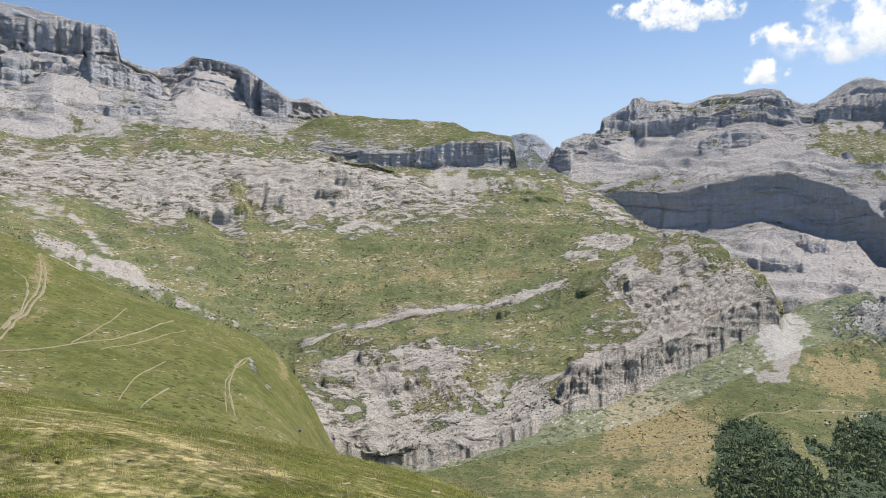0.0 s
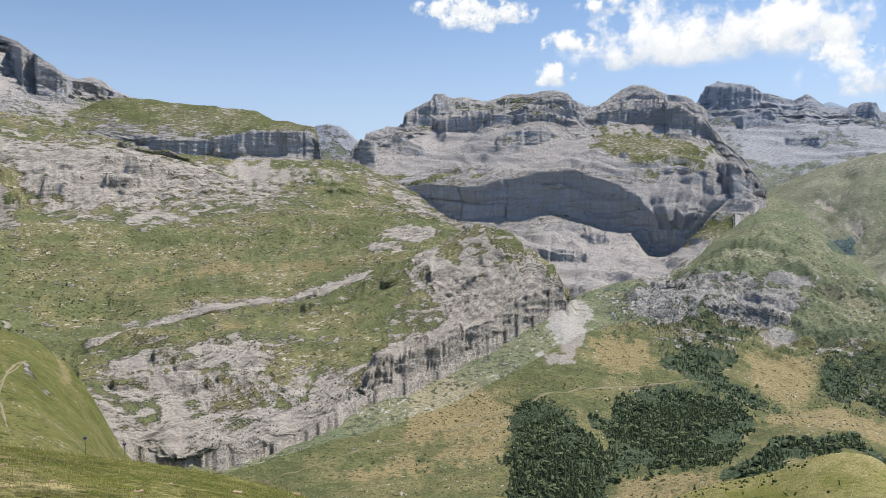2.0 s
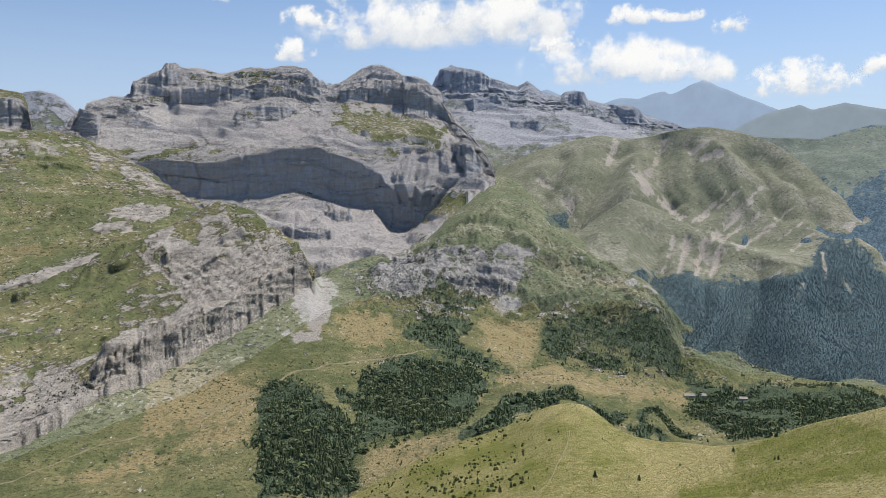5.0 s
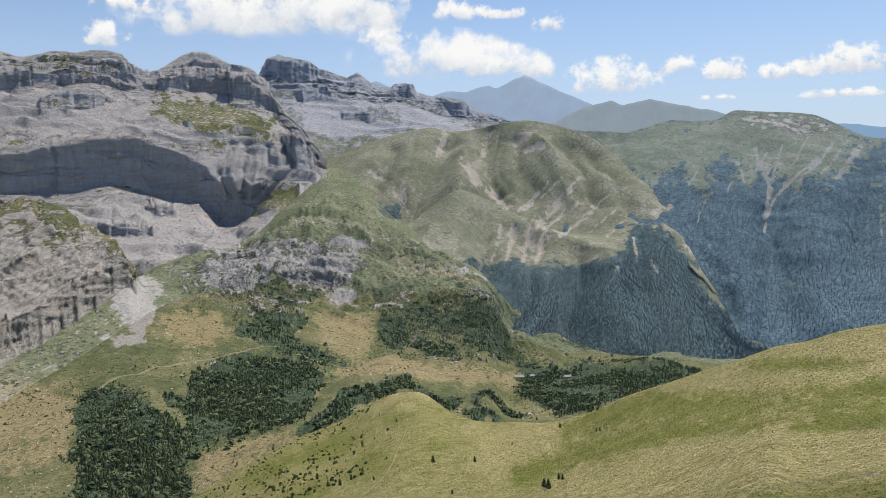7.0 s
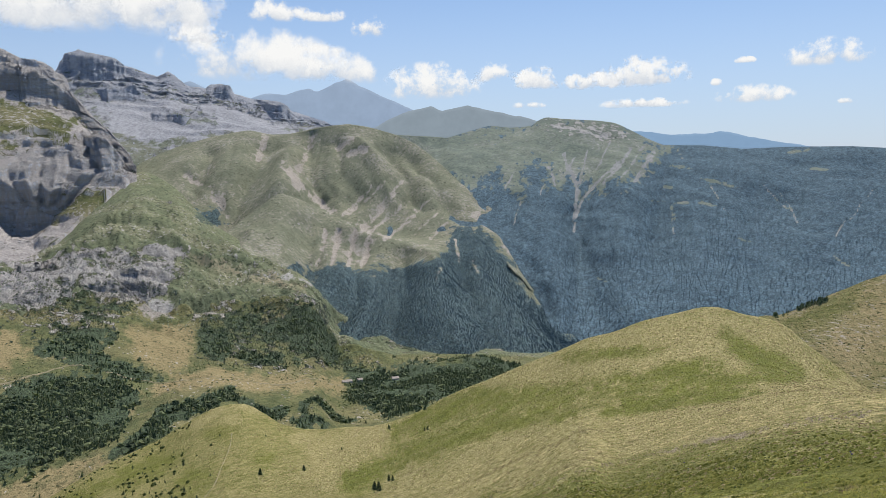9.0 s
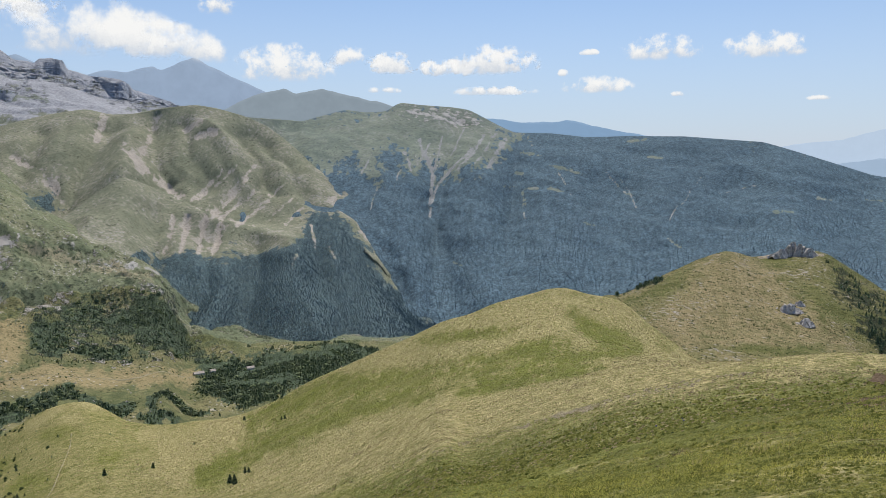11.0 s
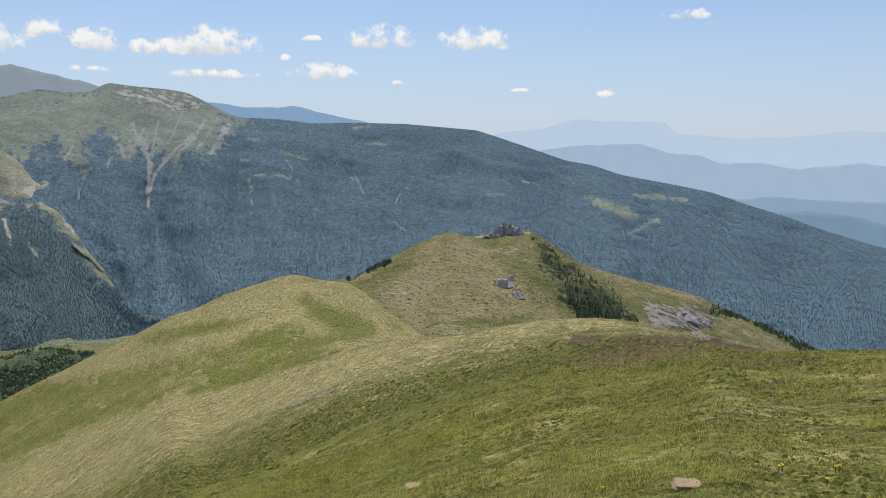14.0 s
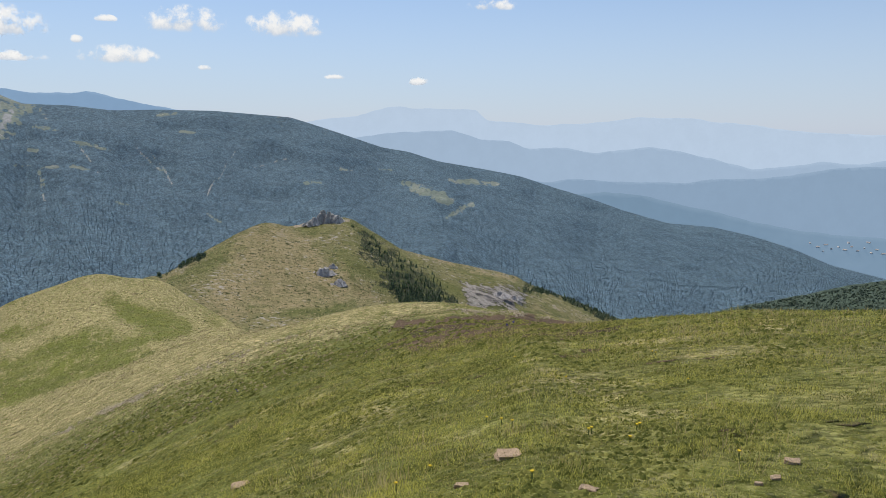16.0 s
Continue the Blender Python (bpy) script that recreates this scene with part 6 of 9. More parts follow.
# the round mountain: pale erosion, the cone and its bad lands, the path ridge
field("round_mountain", -1, 0.84, 1, 0, ((36.06, 2.25), (53.23, 3.63), (59.89, 2.53), (64.05, -2.12), (63.19, -4.22), (59.81, -4.18), (55.55, -4.96), (51.37, -4.03), (49.63, -6.91), (43.15, -6.65), (35.90, -0.82)))
streak("round_mountain", SCREE, 0.34, 0.7, -14, ((47.41, 0.60), (48.97, -1.48), (50.99, -2.98)))
streak("round_mountain", SCREE, 0.34, 0.7, -14, ((43.16, -1.57), (42.69, -3.46)))
streak("round_mountain", SCREE, 0.34, 0.7, -14, ((40.72, -0.12), (42.21, -1.15), (43.29, -3.20)))
streak("round_mountain", SCREE, 0.34, 0.7, -14, ((49.71, 2.63), (48.61, 0.18)))
streak("round_mountain", SCREE, 0.34, 0.7, -14, ((46.27, 2.44), (45.63, 1.03)))
streak("round_mountain", SCREE, 0.34, 0.7, -14, ((52.37, 2.40), (51.53, 1.71)))
streak("round_mountain", SCREE, 0.34, 0.7, -14, ((53.60, 1.57), (52.34, 1.17)))
streak("round_mountain", SCREE, 0.14, 0.62, -6, ((55.22, -0.41), (53.57, -2.15), (52.23, -3.15)))
streak("round_mountain", SCREE, 0.14, 0.62, -6, ((56.27, -0.68), (54.26, -2.79), (52.63, -4.01)))
streak("round_mountain", SCREE, 0.14, 0.62, -6, ((57.31, -1.28), (55.42, -3.27), (53.88, -4.42)))
streak("round_mountain", SCREE, 0.14, 0.62, -6, ((58.23, -2.13), (56.57, -3.88), (55.22, -4.89)))
streak("round_mountain", SCREE, 0.14, 0.62, -6, ((55.62, -1.80), (54.20, -3.29), (53.04, -4.15)))
streak("round_mountain", SCREE, 0.14, 0.62, -6, ((57.07, -2.96), (55.77, -4.33), (54.70, -5.12)))
streak("round_mountain", SCREE, 0.14, 0.62, -6, ((58.76, -3.11), (57.70, -4.24), (56.83, -4.89)))
streak("round_mountain", SCREE, 0.14, 0.62, -6, ((53.95, -1.15), (52.65, -2.51), (51.60, -3.29)))
streak("round_mountain", SCREE, 0.14, 0.62, -6, ((59.39, -3.96), (58.68, -4.72), (58.10, -5.15)))
streak("round_mountain", SCREE, 0.14, 0.62, -6, ((54.75, -2.92), (53.80, -3.92), (53.03, -4.49)))
field("round_mountain", SCREE, 0.84, 0.45, 0, ((49.68, -5.04), (51.37, -4.12), (53.87, -4.84), (54.78, -5.79), (52.98, -6.68), (50.45, -7.11)))
streak("round_mountain", SCREE, 0.19, 0.78, -14, ((50.32, -4.43), (49.75, -6.92)))
streak("round_mountain", SCREE, 0.19, 0.78, -14, ((51.36, -4.45), (50.79, -6.95)))
streak("round_mountain", SCREE, 0.19, 0.78, -14, ((52.53, -4.48), (51.96, -6.99)))
streak("round_mountain", SCREE, 0.19, 0.78, -14, ((53.66, -4.50), (53.10, -7.02)))
streak("round_mountain", -1, 2.40, 0, 48.0, ((47.14, -1.45), (46.37, -3.90), (45.74, -6.77)))
streak("round_mountain", -1, 1.44, 0, -27.0, ((43.47, -3.61), (44.18, -5.47), (44.72, -7.14)))
streak("round_mountain", -1, 1.44, 0, -40, ((50.97, -3.40), (51.34, -5.29), (50.02, -7.76)))
streak("round_mountain", -1, 0.77, 0, 35, ((51.38, -3.70), (55.55, -5.13), (59.36, -5.87), (59.76, -7.99)))
streak("round_mountain", SCREE, 0.10, 0.55, 0, ((51.38, -3.70), (55.55, -5.13), (59.15, -5.87)))
field("round_mountain", WOOD, 0.84, 0.7, 0, ((40.80, -2.44), (42.74, -2.37), (43.26, -3.81), (41.38, -4.15)))
field("round_mountain", WOOD, 0.84, 1, 0, ((50.87, -7.16), (53.79, -8.30), (57.22, -7.02), (59.36, -5.87), (59.80, -4.52), (61.93, -4.20), (64.03, -6.42), (65.29, -9.28), (68.24, -11.74), (69.92, -13.02), (63.99, -15.31), (52.75, -15.95), (49.41, -13.95), (50.77, -10.71), (49.77, -9.01)))
field("round_mountain", -1, 0.84, 0.8, 0, ((55.11, -5.80), (58.94, -5.86), (58.50, -6.70), (55.52, -6.74)))
streak("round_mountain", SCREE, 0.48, 0.78, -12, ((61.72, -3.36), (63.40, -4.56), (64.11, -5.91)))
streak("round_mountain", SCREE, 0.19, 0.78, 0, ((64.67, -4.73), (65.21, -6.33), (65.80, -8.64)))
streak("round_mountain", SCREE, 0.14, 0.7, 0, ((60.01, -5.24), (60.41, -7.15)))
streak("round_mountain", SCREE, 0.14, 0.62, 0, ((61.27, -6.82), (61.73, -7.58)))
streak("round_mountain", SCREE, 0.14, 0.55, 0, ((59.35, -6.50), (58.47, -8.39)))
streak("round_mountain", -1, 0.14, 0.7, 27.0, ((64.02, -7.17), (66.55, -9.69), (69.92, -12.78)))
streak("round_mountain", -1, 0.77, 0, -36.0, ((65.08, -5.91), (67.19, -9.26), (70.74, -12.51)))
streak("round_mountain", -1, 1.25, 0, 30.0, ((58.06, -7.54), (57.15, -10.90), (55.37, -14.20)))
streak("round_mountain", -1, 1.25, 0, -27.0, ((55.49, -8.34), (55.00, -11.27), (53.21, -14.54)))
streak("round_mountain", -1, 1.25, 0, 33.0, ((61.48, -6.31), (61.88, -10.12), (59.68, -14.28)))
streak("round_mountain", -1, 1.25, 0, -27.0, ((63.17, -7.59), (64.01, -10.96), (63.13, -14.29)))
streak("round_mountain", -1, 1.25, 0, 27.0, ((52.94, -8.27), (52.87, -11.21), (51.51, -14.47)))
field("round_mountain", DRYNESS, 0.84, 0.62, 0, ((40.66, -5.73), (42.38, -6.21), (45.12, -7.15), (48.75, -8.47), (48.73, -8.96), (45.88, -8.50), (43.10, -7.67), (41.18, -6.96)))
streak("round_mountain", SCREE, 0.19, 0.62, 0, ((44.71, -7.22), (47.12, -7.90), (48.74, -8.71)))
# the forest mountain: tree line, ravines and clearings
field("forest_mountain", -1, 1.84, 1, 0, ((55.02, 3.40), (61.46, 2.77), (66.51, 3.90), (72.12, 3.28), (75.05, 1.16), (73.71, -0.07), (72.44, -1.31), (70.37, -1.63), (69.26, -0.31), (67.62, -1.29), (66.78, 0.18), (65.59, -0.06), (64.93, -1.80), (63.78, -1.26), (63.17, -0.06), (61.27, -1.56), (58.30, -1.33), (54.87, 0.78)))
field("forest_mountain", ROCK, 0.84, 0.49, 0, ((65.70, 3.38), (67.29, 3.75), (71.70, 3.11), (73.95, 2.07), (70.45, 1.81), (68.05, 2.52)))
streak("forest_mountain", SCREE, 0.17, 0.86, -6.4, ((68.01, 1.03), (69.15, -1.63), (68.86, -4.72)))
streak("forest_mountain", SCREE, 0.12, 0.86, -6.4, ((72.06, 0.42), (69.63, -2.04), (68.92, -4.19)))
streak("forest_mountain", SCREE, 0.24, 0.86, -6.4, ((74.34, 1.00), (73.36, -0.90)))
streak("forest_mountain", SCREE, 0.14, 0.86, -6.4, ((72.90, 1.24), (71.00, -1.31)))
streak("forest_mountain", SCREE, 0.10, 0.86, -6.4, ((66.98, 0.10), (67.54, -1.29)))
streak("forest_mountain", SCREE, 0.07, 0.86, -6.4, ((69.83, 1.32), (69.24, -1.22)))
streak("forest_mountain", SCREE, 0.07, 0.86, -6.4, ((71.47, 1.85), (70.41, -0.07)))
streak("forest_mountain", SCREE, 0.10, 0.86, -6.4, ((73.81, 1.45), (72.03, -1.02)))
streak("forest_mountain", SCREE, 0.07, 0.86, -6.4, ((64.40, -0.38), (63.77, -1.58)))
streak("forest_mountain", SCREE, 0.07, 0.86, -6.4, ((68.81, 0.83), (68.17, -0.39)))
streak("forest_mountain", SCREE, 0.06, 0.86, -6.4, ((82.92, -1.67), (83.99, -3.85)))
streak("forest_mountain", SCREE, 0.06, 0.86, -6.4, ((86.92, -3.75), (86.52, -4.67)))
streak("forest_mountain", SCREE, 0.04, 0.86, 0.0, ((81.74, -1.25), (83.35, -2.93)))
streak("forest_mountain", SCREE, 0.03, 0.86, 0.0, ((92.10, -2.14), (88.78, -3.07)))
streak("forest_mountain", SCREE, 0.04, 0.86, 0.0, ((88.34, -1.66), (87.13, -3.75)))
streak("forest_mountain", SCREE, 0.04, 0.86, 0.0, ((78.30, -1.25), (79.34, -3.14)))
streak("forest_mountain", SCREE, 0.07, 0.86, -6.4, ((64.91, -2.41), (64.46, -4.02)))
streak("forest_mountain", SCREE, 0.05, 0.86, 0.0, ((75.75, -3.33), (75.99, -4.81)))
streak("forest_mountain", SCREE, 0.05, 0.86, 0.0, ((66.74, -1.20), (66.10, -2.42)))
streak("forest_mountain", -1, 0.19, 0.85, 0.0, ((74.51, -2.49), (77.02, -2.58)))
streak("forest_mountain", -1, 0.15, 0.85, 0.0, ((75.76, -2.83), (76.00, -3.76)))
streak("forest_mountain", -1, 0.12, 0.85, 0.0, ((77.78, -2.59), (78.80, -2.72)))
streak("forest_mountain", -1, 0.10, 0.85, 0.0, ((84.79, -0.34), (86.08, -0.34)))
streak("forest_mountain", -1, 0.12, 0.85, 0.0, ((75.27, -1.45), (75.86, -1.53)))
streak("forest_mountain", -1, 0.15, 0.85, 0.0, ((75.79, 0.09), (77.13, -0.24)))
streak("forest_mountain", -1, 0.12, 0.85, 0.0, ((77.88, -0.83), (80.06, -1.50)))
streak("forest_mountain", -1, 0.10, 0.85, 0.0, ((93.27, -3.89), (94.47, -3.91)))
streak("forest_mountain", -1, 0.31, 0.85, 0.0, ((100.62, -4.14), (102.11, -4.68), (104.02, -5.47)))
streak("forest_mountain", -1, 0.31, 0.85, 0.0, ((101.92, -4.53), (103.28, -4.96)))
streak("forest_mountain", -1, 0.19, 0.85, 0.0, ((103.83, -6.64), (105.03, -5.92), (106.12, -5.61)))
streak("forest_mountain", -1, 0.19, 0.85, 0.0, ((104.03, -3.77), (107.65, -4.19)))
streak("forest_mountain", -1, 0.10, 0.85, 0.0, ((96.01, -2.99), (96.86, -3.14)))
streak("forest_mountain", -1, 0.08, 0.85, 0.0, ((80.40, -5.04), (81.16, -5.29)))
streak("forest_mountain", -1, 0.10, 0.85, 0.0, ((86.33, -6.06), (87.26, -6.68)))
streak("forest_mountain", -1, 0.08, 0.85, 0.0, ((70.64, -8.10), (71.26, -8.32)))
streak("forest_mountain", -1, 0.08, 0.85, 0.0, ((83.32, 0.91), (84.57, 0.99)))
streak("forest_mountain", -1, 0.08, 0.85, 0.0, ((98.69, -2.99), (99.64, -3.17)))
streak("forest_mountain", -1, 0.12, 0.85, 0.0, ((73.71, -0.07), (74.53, -0.32)))
streak("forest_mountain", -1, 1.25, 0, -76.0, ((68.95, -4.60), (69.42, -7.02), (70.38, -10.39)))
streak("forest_mountain", -1, 1.73, 0, 56.0, ((66.15, -0.99), (66.60, -5.71), (68.51, -10.12)))
streak("forest_mountain", -1, 2.11, 0, 60.0, ((73.06, -1.44), (71.94, -5.82), (73.55, -10.05)))
streak("forest_mountain", -1, 2.40, 0, 48.0, ((78.72, -1.04), (77.08, -5.87), (77.83, -9.26)))
streak("forest_mountain", -1, 1.73, 0, -48.0, ((75.75, -3.75), (74.50, -9.22)))
streak("forest_mountain", -1, 1.92, 0, -56.0, ((82.93, -2.93), (81.77, -9.26)))
streak("forest_mountain", -1, 2.21, 0, 48.0, ((87.07, -0.01), (85.57, -5.86), (83.82, -9.25)))
streak("forest_mountain", -1, 1.63, 0, -44.0, ((87.14, -4.37), (84.89, -9.66)))
streak("forest_mountain", -1, 2.88, 0, 56.0, ((92.76, -0.01), (94.10, -4.90), (97.33, -7.24)))
streak("forest_mountain", -1, 1.92, 0, -40.0, ((90.38, -1.65), (90.07, -5.80)))
streak("forest_mountain", -1, 2.11, 0, -48.0, ((98.69, -2.79), (101.14, -7.48)))
streak("forest_mountain", -1, 2.40, 0, 48.0, ((102.38, -2.73), (105.12, -7.65), (108.09, -11.20)))
streak("forest_mountain", -1, 1.44, 0, -40.0, ((63.92, -2.80), (64.94, -7.31), (66.47, -9.83)))
streak("forest_mountain", -1, 2.16, 0, 48.0, ((109.42, -3.62), (112.92, -10.17), (117.94, -13.95)))
streak("forest_mountain", -1, 1.92, 0, -44.0, ((106.93, -3.65), (109.58, -9.45), (113.06, -13.87)))
streak("forest_mountain", -1, 1.73, 0, -36.0, ((115.56, -5.55), (120.10, -10.59), (122.88, -12.74)))
streak("forest_mountain", -1, 1.73, 0, 36.0, ((113.54, -4.99), (117.74, -9.93), (121.38, -12.87)))
# the valley: terraces of rock, meadows, knoll and gully
field("valley", -1, 0.84, 1, 0, ((32.44, -0.75), (36.68, 0.33), (40.59, -2.91), (41.06, -5.34), (37.51, -4.78), (30.86, -4.81), (28.94, -4.33), (30.34, -2.55)))
field("valley", ROCK, 0.84, 0.32, 0, ((28.91, -4.87), (32.87, -4.93), (39.33, -5.66), (40.41, -6.92), (36.91, -9.27), (31.98, -8.47), (28.68, -8.34)))
scarp("valley", 5, ((33.78, -7.21), (36.29, -7.15), (38.85, -7.83), (39.19, -8.53), (37.30, -8.91), (34.44, -8.10)))
scarp("valley", 4, ((29.49, -5.83), (32.15, -5.72), (32.45, -6.27), (30.10, -6.47)))
scarp("valley", 4, ((35.25, -6.22), (37.79, -6.57), (38.68, -7.30), (35.94, -6.89)))
field("valley", ROCK, 0.84, 0.24, 0, ((28.71, -7.98), (35.45, -9.15), (36.47, -10.60), (30.52, -10.38)))
field("valley", SCREE, 0.84, 0.75, 0, ((37.30, -8.91), (39.56, -8.67), (39.72, -9.48), (37.77, -10.52)))
field("valley", DRYNESS, 0.84, 0.85, 0, ((40.66, -5.73), (42.38, -6.21), (45.12, -7.15), (48.96, -8.47), (48.94, -9.06), (45.87, -8.59), (43.10, -7.67), (41.17, -7.04)))
field("valley", -1, 0.84, 1, 0, ((40.60, -6.93), (44.29, -7.73), (46.28, -8.52), (44.65, -8.77), (41.46, -9.40), (39.91, -9.49), (39.61, -7.68)))
field("valley", ROCK, 0.84, 0.32, 0, ((41.03, -10.17), (44.65, -8.77), (48.74, -8.76), (51.19, -10.73), (51.51, -14.47), (46.05, -14.76), (40.48, -13.71)))
field("valley", WOOD, 0.84, 0.38, 0, ((41.03, -10.17), (44.65, -8.77), (48.74, -8.76), (51.19, -10.73), (51.51, -14.47), (46.05, -14.76), (40.48, -13.71)))
field("valley", DRYNESS, 0.84, 0.85, 0, ((36.29, -10.58), (40.23, -10.71), (40.11, -13.28), (38.91, -14.15), (36.71, -12.95)))
field("valley", DRYNESS, 0.84, 0.85, 0, ((38.90, -14.35), (42.82, -14.31), (51.92, -15.10), (52.10, -16.33), (45.19, -15.70), (39.25, -15.16)))
field("valley", DRYNESS, 0.84, 0.85, 0, ((53.40, -15.57), (57.95, -14.46), (61.84, -13.96), (61.84, -14.37), (56.20, -15.87)))
field("valley", WOOD, 0.84, 1, 0, ((51.92, -14.89), (55.36, -14.61), (62.27, -14.29), (63.99, -14.70), (55.28, -18.28), (51.88, -16.52)))
field("valley", WOOD, 0.84, 0.9, 0, ((30.44, -10.72), (34.57, -12.15), (38.36, -14.35), (36.65, -14.30), (32.87, -12.90)))
field("valley", WOOD, 0.84, 1, 0, ((19.63, -15.39), (23.45, -15.04), (26.07, -18.42), (26.74, -21.56), (25.85, -23.04), (19.62, -22.18)))
field("valley", WOOD, 0.84, 0.85, 0, ((27.04, -14.56), (30.36, -13.17), (35.38, -13.84), (36.62, -15.53), (34.41, -17.87), (30.17, -18.39), (27.26, -18.93)))
streak("valley", WOOD, 0.48, 1, 0, ((35.24, -19.11), (38.74, -16.83), (43.10, -15.68)))
field("valley", DRYNESS, 0.84, 0.85, 0, ((26.41, -10.28), (29.23, -10.24), (30.41, -11.54), (27.14, -12.15), (25.98, -11.27)))
field("valley", DRYNESS, 0.84, 0.77, 0, ((15.15, -12.58), (20.02, -15.06), (19.18, -16.85), (13.48, -17.47), (11.47, -17.81), (11.76, -13.58)))
field("valley", DRYNESS, 0.84, 0.77, 0, ((26.80, -20.04), (35.24, -19.11), (32.63, -20.54), (27.54, -22.03)))
field("valley", SCREE, 0.84, 0.6, 0, ((23.27, -6.85), (24.76, -7.07), (25.81, -8.13), (25.16, -10.01), (23.02, -10.42), (22.18, -9.15)))
field("valley", SCREE, 0.84, 0.52, 0, ((21.30, -10.82), (24.30, -10.43), (24.28, -11.88), (21.72, -12.07)))
# the home slope: tan and green stripes, the brown heath
field("home_hill", DRYNESS, 0.84, 0.62, 0, ((48.50, -19.44), (57.49, -17.13), (67.58, -13.58), (77.83, -10.10), (82.98, -10.52), (86.02, -14.65), (95.19, -13.51), (102.17, -13.30), (97.26, -15.29), (84.77, -17.98), (76.01, -20.03), (63.91, -23.59), (55.23, -23.52), (48.28, -22.19)))
streak("home_hill", -1, 0.84, 1, 0, ((55.50, -19.15), (61.36, -17.15), (67.49, -16.75), (73.90, -15.15), (78.88, -14.31)))
streak("home_hill", -1, 0.52, 1, 0, ((71.70, -17.86), (76.04, -17.10), (78.66, -16.31), (81.93, -15.72)))
streak("home_hill", -1, 0.58, 1, 0, ((79.54, -12.13), (81.70, -13.05), (84.30, -13.94)))
streak("home_hill", -1, 0.78, 1, 0, ((51.67, -22.52), (57.30, -20.52), (64.12, -18.39), (68.30, -17.69)))
streak("home_hill", -1, 0.45, 1, 0, ((68.40, -14.03), (72.65, -13.37), (76.08, -13.24)))
streak("home_hill", -1, 0.39, 1, 0, ((75.62, -15.94), (80.40, -14.82), (83.87, -14.37)))
streak("home_hill", DRYNESS, 0.43, 0.81, 0, ((73.48, -14.64), (76.08, -13.24), (79.54, -12.43)))
streak("home_hill", DRYNESS, 0.48, 0.81, 0, ((83.84, -10.93), (84.71, -12.60), (86.02, -14.45)))
streak("home_hill", DRYNESS, 0.38, 0.81, 0, ((64.05, -20.15), (71.69, -18.51), (80.40, -16.39), (89.01, -14.64)))
streak("home_hill", SCREE, 0.24, 0.27, 0, ((76.01, -20.03), (84.76, -17.24), (91.55, -15.34), (95.22, -14.24)))
streak("home_hill", SCREE, 0.19, 0.27, 0, ((65.60, -22.99), (73.38, -20.75), (81.28, -18.44)))
streak("home_hill", SCREE, 0.19, 0.27, 0, ((76.10, -10.72), (80.40, -10.32)))
streak("home_hill", SCREE, 0.14, 0.27, 0, ((77.82, -11.37), (79.97, -11.17)))
field("home_hill", -1, 0.84, 0.8, 0, ((69.85, -23.33), (78.64, -20.87), (87.37, -18.30), (99.22, -15.13), (102.25, -14.84), (101.23, -16.88), (93.32, -18.78), (84.81, -21.60), (75.95, -25.61), (68.93, -25.25)))
field("home_hill", ROCK, 0.35, 0.98, 0, ((98.50, -16.45), (101.15, -15.34), (104.79, -14.27), (110.50, -13.64), (110.60, -15.15), (104.88, -15.77)))
field("home_hill", ROCK, 0.35, 0.98, 0, ((99.36, -16.00), (103.28, -14.84), (108.01, -14.18), (113.07, -14.20), (116.37, -14.72), (113.95, -15.29), (105.47, -15.92), (101.11, -16.50)))
streak("home_hill", SCREE, 0.29, 0.35, 0, ((93.32, -13.58), (99.36, -13.19), (105.42, -13.59), (109.70, -13.70)))
streak("home_hill", DRYNESS, 0.43, 0.37, 0, ((109.80, -16.92), (114.10, -19.07), (118.23, -19.49)))
streak("home_hill", DRYNESS, 0.34, 0.37, 0, ((118.06, -16.34), (125.68, -16.10), (131.10, -14.78)))
streak("home_hill", DRYNESS, 0.38, 0.37, 0, ((79.71, -23.09), (88.03, -20.84), (94.09, -19.54)))
streak("home_hill", DRYNESS, 0.38, 0.37, 0, ((90.46, -26.07), (99.37, -23.65), (109.09, -22.20)))
streak("home_hill", -1, 0.58, 1, 0, ((80.28, -12.48), (81.79, -13.38), (84.13, -14.47)))
streak("home_hill", -1, 0.48, 0.9, 0, ((72.65, -17.23), (76.30, -16.39), (80.11, -15.82)))
streak("home_hill", DRYNESS, 0.38, 0.81, 0, ((84.11, -14.96), (90.76, -13.91), (99.36, -13.32), (103.70, -13.45)))
# the pointed hill: stony tan face, green flank with trees, pale cliff
field("pointed_hill", DRYNESS, 0.84, 0.37, 0, ((83.49, -10.55), (87.18, -8.57), (90.30, -6.90), (93.00, -7.45), (95.08, -9.58), (98.50, -12.77), (92.47, -13.51), (87.39, -14.55), (85.01, -12.58)))
field("pointed_hill", -1, 0.84, 1, 0, ((93.09, -7.11), (96.38, -6.55), (99.36, -8.34), (103.65, -10.08), (109.64, -11.62), (105.40, -12.08), (104.56, -13.44), (100.23, -13.19), (96.78, -10.52)))
field("pointed_hill", -1, 0.84, 0.7, 0, ((83.48, -10.87), (87.18, -8.57), (88.40, -8.61), (85.85, -11.81), (84.17, -13.34)))
streak("pointed_hill", -1, 0.24, 0.7, 0, ((87.40, -14.34), (90.77, -13.67), (96.76, -13.18)))
field("pointed_hill", WOOD, 0.84, 0.5, 0, ((96.47, -6.98), (97.74, -7.40), (101.08, -9.68), (103.24, -11.27), (105.42, -13.42), (100.66, -13.19), (97.64, -10.45)))
field("pointed_hill", WOOD, 0.84, 0.9, 0, ((98.58, -11.51), (100.01, -11.30), (102.39, -12.34), (104.56, -13.44), (100.31, -13.19)))
